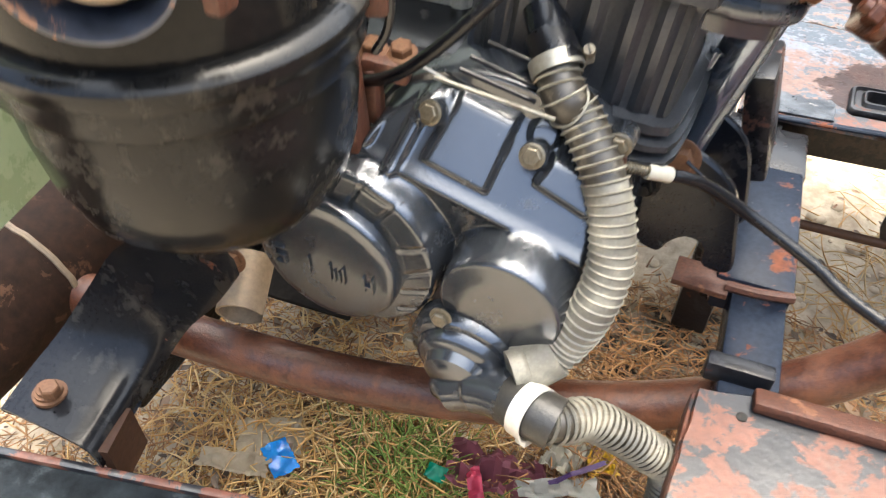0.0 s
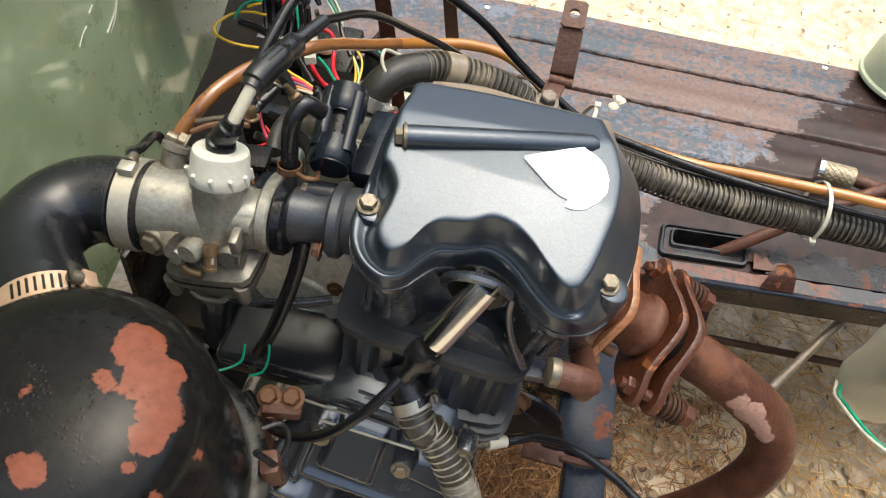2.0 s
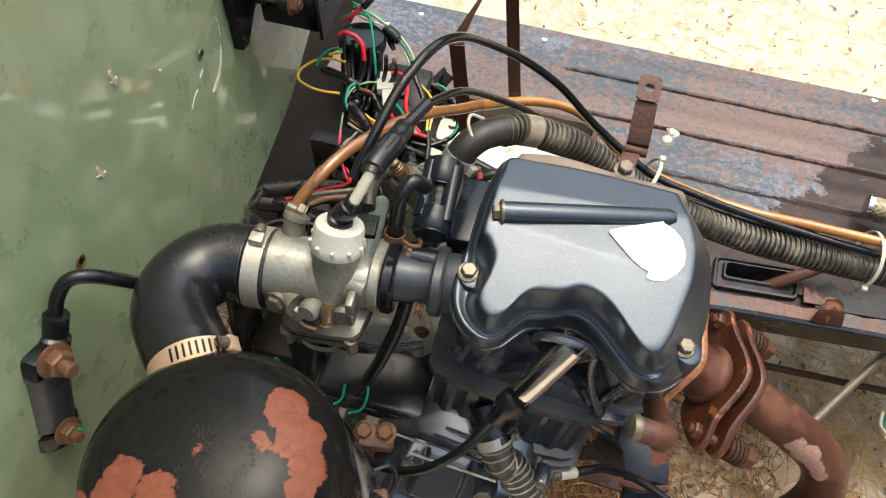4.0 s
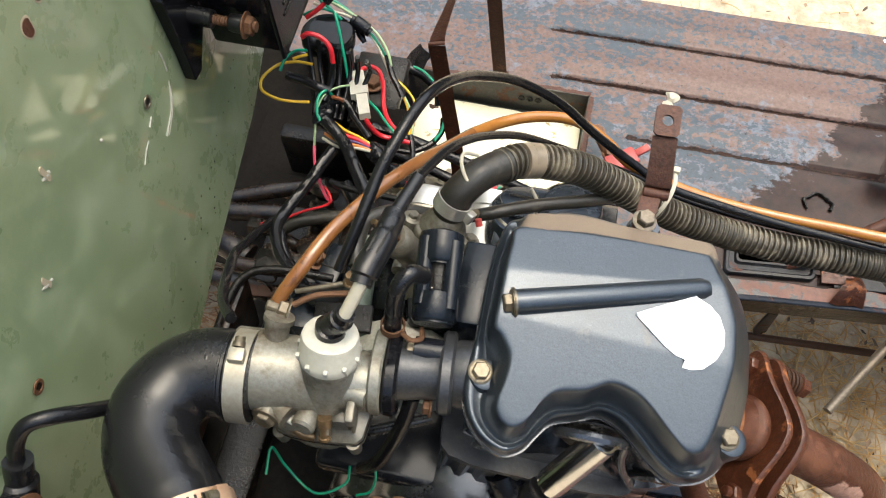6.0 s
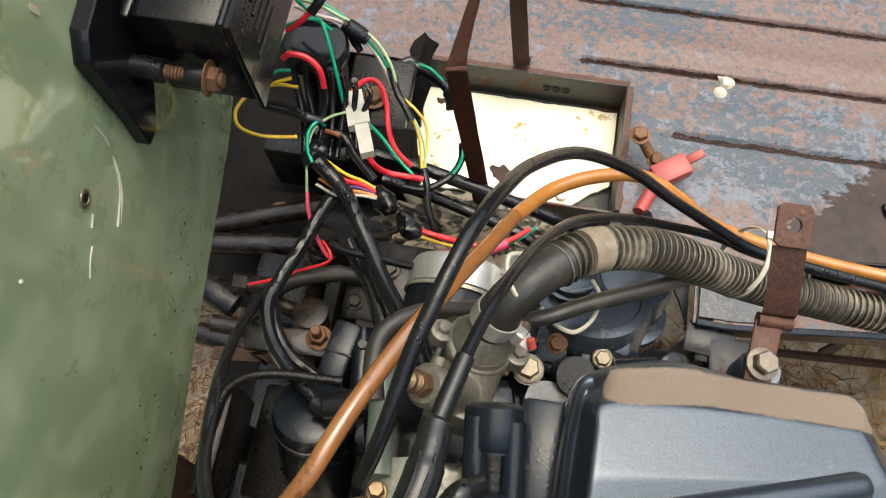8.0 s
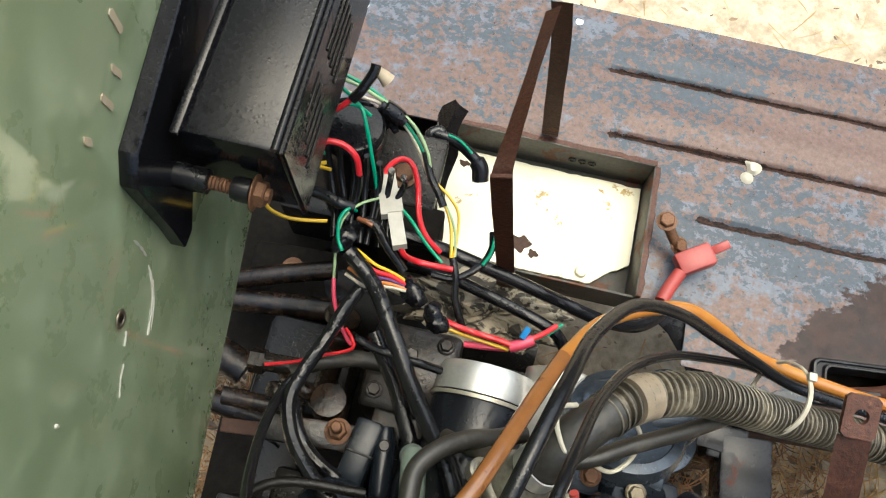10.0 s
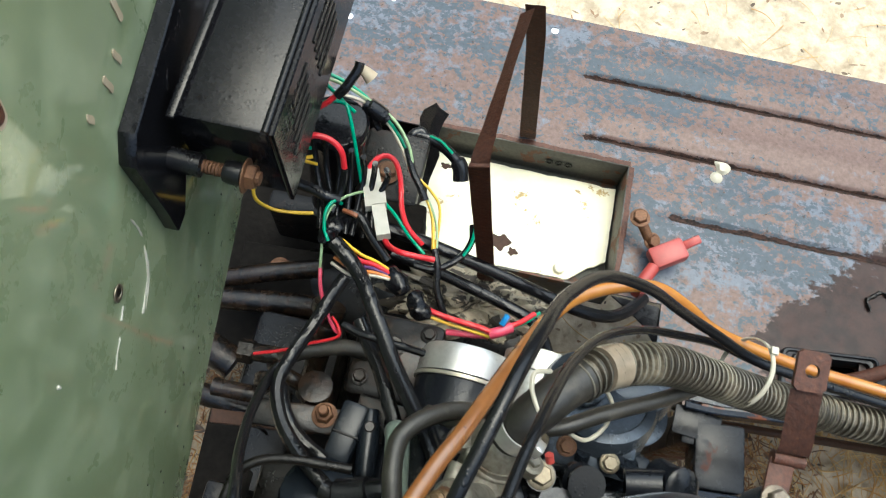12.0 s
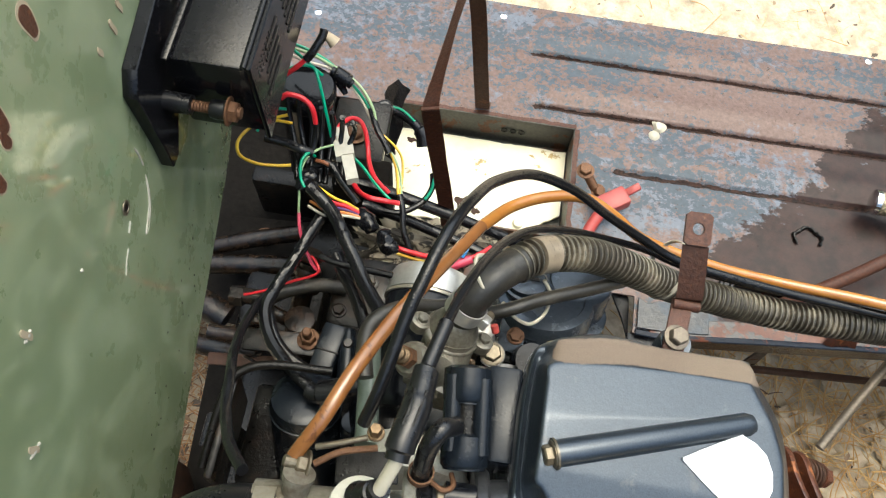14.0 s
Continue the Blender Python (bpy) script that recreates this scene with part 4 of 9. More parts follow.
def clutch_cover():
    outer = smooth_loop([(-0.165, 0.505), (-0.135, 0.540), (-0.085, 0.556), (-0.03, 0.550), (0.012, 0.525), (0.028, 0.465), (0.022, 0.405), (-0.012, 0.372), (-0.08, 0.350), (-0.15, 0.358), (-0.203, 0.395), (-0.212, 0.45), (-0.192, 0.485)][::-1], 96)
    front = smooth_loop([(-0.155, 0.478), (-0.115, 0.492), (-0.075, 0.486), (-0.04, 0.488), (-0.005, 0.472), (0.010, 0.45), (0.006, 0.412), (-0.025, 0.398), (-0.08, 0.376), (-0.15, 0.370), (-0.194, 0.40), (-0.20, 0.445), (-0.182, 0.468)][::-1], 96)
    outer, front = outer[::-1], front[::-1]
    bm = loft([(outer, 0.03), (outer, 0.098), (grown(outer, -0.003), 0.102), (grown(outer, -0.007), 0.1025)], XZ)
    cov = part("clutch_cover", bm, "gunmetal", eng, "glossy black cast side cover")
    # cast relief of the cover as a height over (x, z): slope, pads, ribs, arch and bulge
    gx, gz = np.meshgrid(np.linspace(-0.214, 0.030, 200), np.linspace(0.348, 0.560, 176), indexing="ij")

    def ease(d, w):
        q = np.clip(d / w, 0, 1)
        return q * q * (3 - 2 * q)

    def seg(ax, az, bx, bz):
        ux, uz = bx - ax, bz - az
        q = np.clip(((gx - ax) * ux + (gz - az) * uz) / (ux * ux + uz * uz), 0, 1)
        return np.hypot(gx - ax - q * ux, gz - az - q * uz)

    def convex(corners):
        """Depth inside a convex outline, negative outside."""
        d = np.full(gx.shape, 9.0)
        cx, cz = sum(c[0] for c in corners) / len(corners), sum(c[1] for c in corners) / len(corners)
        for (ax, az), (bx, bz) in zip(corners, corners[1:] + corners[:1]):
            l = math.hypot(bx - ax, bz - az)
            nx, nz = -(bz - az) / l, (bx - ax) / l
            k = 1 if (cx - ax) * nx + (cz - az) * nz > 0 else -1
            d = np.minimum(d, k * ((gx - ax) * nx + (gz - az) * nz))
        return d
    edge_z = 0.498 - 0.26 * (gx + 0.108)
    H = 0.150 - 0.95 * np.maximum(0, gz - edge_z) - 0.10 * np.maximum(0, edge_z - gz)
    H += 0.003 * np.exp(-((gz - edge_z) / 0.0035) ** 2)
    H += 0.0085 * ease(convex([(-0.104, 0.507), (-0.056, 0.494), (-0.048, 0.534), (-0.090, 0.545)]) + 0.001, 0.005)
    H += 0.0085 * ease(convex([(-0.031, 0.502), (0.016, 0.486), (0.022, 0.512), (-0.022, 0.520)]) + 0.001, 0.005)
    H += 0.006 * ease(0.0065 - seg(-0.122, 0.498, -0.108, 0.545), 0.004)
    H += 0.006 * ease(0.006 - seg(-0.142, 0.515, -0.134, 0.545), 0.004)
    H += 0.008 * ease(0.012 - np.hypot(gx + 0.103, gz - 0.535), 0.004) + 0.008 * ease(0.012 - np.hypot(gx + 0.031, gz - 0.528), 0.004)
    arch = 0.0800 - np.hypot(gx + 0.150, gz - 0.432)
    H = np.maximum(H, (0.174 - 0.02 * np.maximum(0, gz - 0.46)) * ease(arch + 0.002, 0.012))
    for line in (((-0.148, 0.470), (-0.133, 0.497), (-0.110, 0.487), (-0.126, 0.466)), ((-0.106, 0.449), (-0.086, 0.459), (-0.080, 0.440), (-0.106, 0.424)), ((-0.105, 0.408), (-0.082, 0.418), (-0.085, 0.398), (-0.108, 0.388))):
        for k in range(4):
            if k != 3:
                H -= 0.0022 * np.exp(-(seg(*line[k], *line[(k + 1) % 4]) / 0.0011) ** 2)
    bulge = 0.053 - np.hypot(gx + 0.029, gz - 0.431)
    H = np.maximum(H, 0.182 * ease(bulge + 0.002, 0.012) + 0.001 * ease(bulge - 0.009, 0.02))
    H -= 0.0025 * np.exp(-((bulge - 0.0075) / 0.0012) ** 2)
    inside = np.full(gx.shape, 9.0)
    rim = grown(outer, -0.005)
    for (ax, az), (bx, bz) in zip(rim, rim[1:] + rim[:1]):
        inside = np.minimum(inside, seg(ax, az, bx, bz))
    odd = np.zeros(gx.shape, bool)
    for (ax, az), (bx, bz) in zip(rim, rim[1:] + rim[:1]):
        if az != bz:
            odd ^= ((az > gz) != (bz > gz)) & (gx < (bx - ax) * (gz - az) / (bz - az) + ax)
    H = 0.098 + (H - 0.098) * ease(inside, 0.008)
    for _ in range(2):
        Q = np.pad(H, 1, mode="edge")
        H = (Q[:-2, 1:-1] + Q[2:, 1:-1] + Q[1:-1, :-2] + Q[1:-1, 2:] + 2 * Q[1:-1, 1:-1]) / 6
    bm = bmesh.new()
    grid = {}
    for i in range(gx.shape[0]):
        for k in range(gx.shape[1]):
            if odd[i, k]:
                grid[i, k] = bm.verts.new((gx[i, k], -H[i, k], gz[i, k]))
    for i, k in grid:
        q = [grid.get(c) for c in ((i, k), (i + 1, k), (i + 1, k + 1), (i, k + 1))]
        if all(q):
            bm.faces.new(q)
    part("cover_relief", bm, "gunmetal", cov, smooth=180)
    lid = part("round_lid", lathe((-0.1610, -0.160, 0.4225), (0, -1, 0), [(0.0565, 0), (0.0565, 0.020), (0.0552, 0.0232), (0.0530, 0.0245), (0.045, 0.0250), (0.03, 0.0257), (0, 0.0262)], 64), "gunmetal", eng, "round black cover lid with embossed letters")
    # a maker's mark as plain raised bars
    for x, bars in ((-0.196, ((0, 6, 8, 1.6), (0, 0, 8, 1.6), (0, -6, 8, 1.6), (-3.2, 3, 1.6, 5), (3.2, -3, 1.6, 5))), (-0.171, ((0, 0, 1.8, 13),)), (-0.148, ((-5, 0, 1.6, 13), (-1.8, -2, 1.6, 9), (1.8, -2, 1.6, 9), (5, 0, 1.6, 13))), (-0.123, ((-3, -1, 1.6, 12), (3, -1, 1.6, 12), (0, -2, 6, 1.5)))):
        bm = bmesh.new()
        for dx, dz, w, h in bars:
            w, h = 1.15 * w, 1.3 * h
            cx, cz = x - 0.002 + dx * 0.0011, 0.419 + dz * 0.0013
            box((cx - w * 0.0005, -0.188, cz - h * 0.0005), (cx + w * 0.0005, -0.1845, cz + h * 0.0005), 0.0004, None, bm, 1)
        part("embossed_mark", bm, "gunmetal", lid)
    for p, d in (((-0.103, -0.128, 0.535), (-0.1, -1, 0.5)), ((-0.031, -0.134, 0.528), (0.1, -1, 0.5)), ((0.016, -0.11, 0.535), (0, -1, 0.2))):
        part("boss", lathe(Vector(p) + Vector(d).normalized() * -0.02, d, [(0.009, 0), (0.009, 0.018), (0.008, 0.02)], 18), "gunmetal", cov)
        bolt(cov, p, d, 0.0062)
    return cov


clutch_cover()


def water_pump():
    wp = thing("water_pump", (-0.05, -0.19, 0.36), "black cast water pump housing with stepped dome", "pump")
    o = Vector((-0.052, -0.165, 0.374))
    part("housing", lathe(o, (0, -1, -0.12), [(0.043, 0), (0.043, 0.016), (0.040, 0.020), (0.035, 0.021), (0.033, 0.027), (0.029, 0.030), (0.025, 0.031), (0.022, 0.038), (0.014, 0.0415), (0, 0.0425)], 44), "gunmetal", wp)
    part("inlet_neck", tube([(-0.052, -0.200, 0.352), (-0.034, -0.200, 0.364), (-0.020, -0.202, 0.371), (-0.006, -0.206, 0.376)], lambda s, n: 0.0165 if s < n * 0.4 else 0.0182, 22), "gunmetal", wp)
    part("nose", lathe((-0.054, -0.195, 0.352), (0.0, -1, -0.45), [(0.018, 0), (0.017, 0.008), (0.012, 0.014), (0, 0.0165)], 24), "gunmetal", wp)
    bolt(wp, (-0.068, -0.187, 0.412), (0, -1, 0.1), 0.0062)
    bolt(wp, (-0.094, -0.182, 0.366), (0, -1, 0.1), 0.0055)
    return wp


water_pump()

# crankcase behind the cover
part("crankcase", box((-0.225, -0.052, 0.33), (0.03, 0.115, 0.536), 0.018, segs=3), "case", eng)
part("crankcase_top", box((-0.215, -0.09, 0.525), (-0.095, 0.10, 0.552), 0.008, segs=3), "case", eng)



def barrel():
    def at(x, y, h):
        return Vector((x + 0.10 * (h - 0.62), y, h - 0.10 * x))
    loop = smooth_loop([(-0.097, -0.050), (-0.085, -0.068), (-0.03, -0.070), (0.03, -0.068), (0.044, -0.052), (0.046, 0.06), (0.03, 0.085), (-0.08, 0.085), (-0.097, 0.07)], 120)
    ribbed = []
    for x, y in loop:
        ribbed.append((x, y - (0.005 if (y < -0.06 and int((x + 0.2) / 0.0105) % 2) else 0.0)))
    cyl = part("cylinder", loft([(grown(loop, 0.010), 0.528), (grown(loop, 0.010), 0.535), (grown(loop, 0.002), 0.537), (ribbed, 0.541), (ribbed, 0.612), (grown(loop, 0.003), 0.616), (grown(loop, 0.008), 0.618), (grown(loop, 0.008), 0.628)], at), "cylinder", eng, "black ribbed cylinder barrel with dust")
    part("base_rib", loft([(grown(loop, 0.014), 0.517), (grown(loop, 0.014), 0.522), (grown(loop, 0.004), 0.524)], at), "cylinder", cyl)
    part("base_rib", loft([(grown(loop, 0.016), 0.505), (grown(loop, 0.016), 0.510), (grown(loop, 0.004), 0.512)], at), "cylinder", cyl)
    head = smooth_loop([(-0.088, -0.040), (-0.080, -0.058), (-0.03, -0.061), (0.045, -0.060), (0.074, -0.052), (0.088, -0.036), (0.093, 0.03), (0.080, 0.08), (0.04, 0.098), (-0.06, 0.090), (-0.088, 0.06)], 120)
    def at3(x, y, h):
        return Vector((x, y, h - 0.14 * x))
    hd = part("cylinder_head", loft([(grown(head, -0.004), 0.598), (grown(head, -0.002), 0.611), (grown(head, 0.004), 0.6125), (grown(head, 0.0065), 0.615), (grown(head, 0.0070), 0.620), (grown(head, 0.0055), 0.6235), (grown(head, -0.002), 0.6250), (grown(head, -0.010), 0.640)], at3), "gunmetal", eng, "glossy black cylinder head with a rolled lower shelf")
    for a, b in (((-0.066, -0.0785, 0.722), (-0.0750, -0.0680, 0.664)), ((-0.052, -0.0805, 0.720), (-0.0595, -0.0695, 0.664)), ((0.052, -0.0725, 0.703), (0.0435, -0.0610, 0.645)), ((0.064, -0.0720, 0.700), (0.0560, -0.0600, 0.645))):
        part("vertical_rib", tube([a, Vector(a).lerp(Vector(b), 0.5) + Vector((0, -0.001, 0)), b], 0.0034, 10), "gunmetal", hd)
    # curved web below the plug hole and the hole itself
    part("web", prism([(-0.060, 0.630), (-0.045, 0.648), (-0.030, 0.664), (-0.012, 0.671), (0.012, 0.664), (0.030, 0.646), (0.046, 0.616), (0.0, 0.622)], XZ, 0.036, 0.0635, 0.005), "gunmetal", hd)
    bm = bmesh.new()
    pts = [Vector((0.002 + 0.023 * math.cos(a), -0.0570 - 0.2 * 0.024 * math.sin(a), 0.708 + 0.021 * math.sin(a))) for a in [k * 2 * math.pi / 40 for k in range(41)]]
    part("plug_well_rim", sweep(bm, pts, 0.004, 8, False), "gunmetal", hd)
    part("plug_well", lathe((0.002, -0.0560, 0.708), (0, -1, 0.2), [(0.022, 0), (0.021, 0.0010), (0, 0.0008)], 36), "dark", hd)
    part("well_cheek", tube([(0.027, -0.057, 0.708), (0.028, -0.061, 0.690), (0.034, -0.064, 0.664), (0.046, -0.066, 0.630)], 0.0035, 10), "gunmetal", hd)
    for k, (a, b) in enumerate((((-0.103, -0.122, 0.558), (-0.023, -0.122, 0.550)), ((-0.092, -0.108, 0.559), (-0.040, -0.108, 0.549)), ((-0.087, -0.102, 0.566), (-0.040, -0.102, 0.555)), ((-0.078, -0.096, 0.575), (-0.046, -0.096, 0.568)))):
        part("fin_edge", tube([a, Vector(a).lerp(Vector(b), 0.5), b], 0.0017 if k else 0.0013, 8), "case" if k else "alloy", cyl)
    return hd


barrel()


def valve_cover():
    # pairs in plan: crisp edge of the top face, foot of the wall on the gasket
    pairs = [((-0.0735, 0.0600), (-0.080, 0.078)), ((-0.050, 0.0640), (-0.056, 0.0900)), ((-0.026, 0.0668), (-0.031, 0.0960)), ((0.010, 0.0690), (0.004, 0.0935)), ((0.035, 0.0695), (0.034, 0.0945)), ((0.0555, 0.0698), (0.068, 0.0955)), ((0.0600, 0.0670), (0.0770, 0.0900)),
             ((0.0700, 0.0475), (0.0950, 0.0640)), ((0.0778, 0.0265), (0.102, 0.038)), ((0.0797, 0.012), (0.104, 0.016)), ((0.0797, -0.006), (0.104, -0.008)), ((0.0765, -0.028), (0.100, -0.032)), ((0.0725, -0.048), (0.094, -0.052)), ((0.067, -0.061), (0.080, -0.069)), ((0.058, -0.0635), (0.060, -0.0755)),
             ((0.047, -0.056), (0.043, -0.068)), ((0.032, -0.043), (0.027, -0.0545)), ((0.019, -0.0355), (0.015, -0.047)), ((0.004, -0.0335), (0.002, -0.045)), ((-0.011, -0.041), (-0.010, -0.0505)), ((-0.029, -0.046), (-0.027, -0.057)), ((-0.0385, -0.055), (-0.036, -0.068)),
             ((-0.0455, -0.0675), (-0.0445, -0.080)), ((-0.054, -0.073), (-0.057, -0.0855)), ((-0.0625, -0.0685), (-0.073, -0.079)), ((-0.066, -0.060), (-0.084, -0.066)), ((-0.0635, -0.045), (-0.089, -0.050)), ((-0.0635, -0.031), (-0.089, -0.036)), ((-0.071, -0.0195), (-0.088, -0.022)),
             ((-0.0765, -0.014), (-0.0875, -0.010)), ((-0.0765, 0.006), (-0.0880, 0.008)), ((-0.0765, 0.027), (-0.0880, 0.032)), ((-0.0755, 0.046), (-0.0860, 0.056))]
    steps, n = 6, len(pairs)

    def closed(k):
        """Smooth closed curve through one side of the pairs, equal steps between them."""
        p = [Vector(q[k]) for q in pairs]
        res = []
        for i in range(n):
            a, b, c, d = p[i - 1], p[i], p[(i + 1) % n], p[(i + 2) % n]
            for q in range(steps):
                t = q / steps
                v = 0.5 * ((2 * b) + (c - a) * t + (2 * a - 5 * b + 4 * c - d) * t * t + (3 * b - a - 3 * c + d) * t ** 3)
                res.append((v.x, v.y))
        return res
    crisp, foot = closed(0), closed(1)
    cx, cy = -0.005, 0.022

    def top(x, y):
        """Three facets: behind the bar, a flat wedge before it, and the near slope."""
        fold = 0.028 + 0.30 * (x + 0.05) * 0.5
        z = 0.774 - 0.07 * x
        if y > fold:
            return z - 0.16 * (y - fold)
        return z - 0.11 * (fold - max(y, -0.006)) - 0.27 * max(0.0, -0.006 - y)

    def gasket(x):
        return 0.719 - 0.16 * x

    def at(x, y, h):
        """h: height from the top face, 0, to the gasket plane, 1, as (plain slope, rolled lip); the lip runs along the near and the left side."""
        lip = max(min(1.0, max(0.0, (0.006 - y) / 0.02)) * min(1.0, max(0.0, (0.080 - x) / 0.015)), min(1.0, max(0.0, (-0.070 - x) / 0.008)))
        far = min(1.0, max(0.0, (y - 0.060) / 0.006)) * min(1.0, max(0.0, (0.074 - x) / 0.008)) * min(1.0, max(0.0, (x + 0.074) / 0.006))
        k = h[0] + (h[1] - h[0]) * lip
        k += (min(k, 0.30 * min(1.0, k / 0.54)) - k) * far * (1.0 if k < 0.60 else max(0.0, 1 - (k - 0.60) / 0.25))
        return Vector((x, y, (1 - k) * top(x, y) + k * gasket(x)))

    def between(k):
        return [(a[0] + (b[0] - a[0]) * k, a[1] + (b[1] - a[1]) * k) for a, b in zip(crisp, foot)]

    def inward(k):
        return [(cx + (x - cx) * k, cy + (y - cy) * k) for x, y in crisp]
    bolts_at = [(-0.080, -0.040), (0.086, -0.045), (0.018, 0.098)]
    layers = [(foot, (1.0, 1.0)), (foot, (0.80, 0.70)), (between(0.97), (0.74, 0.60)), (between(0.90), (0.68, 0.545)), (between(0.82), (0.62, 0.53)), (between(0.72), (0.54, 0.55)), (between(0.62), (0.46, 0.61)), (between(0.52), (0.38, 0.625)), (between(0.42), (0.31, 0.58)),
              (between(0.32), (0.24, 0.44)), (between(0.20), (0.155, 0.26)), (between(0.10), (0.085, 0.13)), (between(0.03), (0.035, 0.06)), (crisp, (0.016, 0.028)), (inward(0.985), (0.005, 0.009)), (inward(0.965), (0.0, 0.0))]
    base = inward(0.965)
    layers += [([(cx + (x - cx) * k, cy + (y - cy) * k) for x, y in base], (0.0, 0.0)) for k in [1 - 0.033 * q for q in range(1, 30)]]
    # wall of the head under the gasket, drawn in towards the shelf
    def drawn(k):
        return [(x * (1 - 0.06 * k), y if y > -0.03 else y + k * 0.38 * (-0.03 - y)) for x, y in foot]
    part("head_wall", loft([(drawn(1.1), 0.612), (drawn(1.0), 0.640), (drawn(0.55), 0.675), (drawn(0.12), 0.705), (drawn(0.04), 0.7125), (grown(foot, 0.001), 0.7135), (grown(foot, 0.001), 0.7183)], lambda x, y, h: Vector((x, y, h - 0.16 * x))), "gunmetal", eng, "glossy black upper wall of the cylinder head")
    vc = part("valve_cover", loft(layers, at), "cover", eng, "blue-grey painted valve cover with a raised bar", smooth=44)
    # the raised bar across the top with its long bolt
    a, b = Vector((-0.0660, 0.0025, 0.7775)), Vector((0.060, 0.0435, 0.7660))
    d = (b - a).normalized()
    part("raised_bar", lathe(a, d, [(0.0082, 0), (0.0085, 0.004), (0.0080, (b - a).length - 0.006), (0.006, (b - a).length - 0.001), (0.0, (b - a).length)], 24), "cover", vc)
    part("washer", lathe(a - d * 0.0015, d, [(0.0098, 0), (0.0098, 0.0015)], 24), "zinc", vc)
    bolt(vc, a - d * 0.001, -d, 0.0064, long=0.007)
    for (x, y), zz in zip(bolts_at[:2], (0.752, 0.734)):
        part("bolt_seat", lathe((x, y, zz - 0.028), (0.16, 0, 1), [(0.0120, 0), (0.0120, 0.020), (0.0105, 0.0245), (0.0085, 0.0255), (0, 0.0255)], 24), "cover", vc)
        bolt(vc, (x, y, zz - 0.001), (0.16, -0.05, 1), 0.0062, "zinc", long=0.0065)
    part("bolt_seat", lathe((0.018, 0.098, 0.713), (0, 0.1, 1), [(0.0125, 0), (0.0125, 0.018), (0.0108, 0.022), (0, 0.022)], 24), "cover", vc)
    # white foil emblem
    em = [(0.013, 0.0125), (0.025, 0.003), (0.034, -0.004), (0.041, -0.008), (0.049, -0.0095), (0.0465, -0.0145), (0.052, -0.0150), (0.060, -0.0125), (0.0675, -0.005), (0.0715, 0.004), (0.0712, 0.014), (0.067, 0.024), (0.060, 0.030), (0.0515, 0.0335), (0.03, 0.0225)]
    ring = []
    for p, q in zip(em, em[1:] + em[:1]):
        ring += [(p[0] + (q[0] - p[0]) * k / 3, p[1] + (q[1] - p[1]) * k / 3) for k in range(3)]
    part("emblem", loft([(ring, 0), (ring, 1)] + [([(0.050 + (x - 0.050) * k, 0.009 + (y - 0.009) * k) for x, y in ring], 1) for k in (0.7, 0.4, 0.1)], lambda x, y, h: Vector((x, y, top(x, y) - 0.0008 + 0.0024 * h))), "sticker", vc, "peeling white foil emblem")
    part("emblem_fold", tube([(x, y, top(x, y) + 0.0018) for x, y in ((0.0135, 0.0128), (0.027, 0.0205), (0.040, 0.0275), (0.0510, 0.0332))], 0.0011, 8), "sticker", vc)
    return vc


valve_cover()


def plug_lead():
    pl = thing("spark_plug_cap", (-0.02, -0.075, 0.66), "steel-shielded spark plug cap with black ignition lead", "plug cap")
    a, b = Vector((0.009, -0.060, 0.722)), Vector((-0.024, -0.094, 0.668))
    d = (b - a).normalized()
    part("shield", lathe(a, d, [(0.0085, 0), (0.0112, 0.001), (0.0112, 0.055), (0.0105, 0.060)], 24), "chrome", pl, "dented chrome shield")
    part("seam", tube([a + Vector((0.009, -0.004, 0.007)), a.lerp(b, 0.5) + Vector((0.009, -0.004, 0.0075)), b + Vector((0.009, -0.004, 0.007))], 0.0009, 6), "zinc", pl)
    part("boot", lathe(b - d * 0.004, d, [(0.0115, 0), (0.0122, 0.004), (0.0122, 0.012), (0.008, 0.017), (0.0072, 0.030), (0.0055, 0.031)], 20), "rubber", pl)
    part("lead", tube([b + d * 0.02, (-0.045, -0.121, 0.643), (-0.060, -0.136, 0.628), (-0.083, -0.146, 0.602), (-0.112, -0.146, 0.574), (-0.145, -0.135, 0.552), (-0.175, -0.11, 0.54)], 0.0042, 12), "cable", pl)
    return pl


plug_lead()


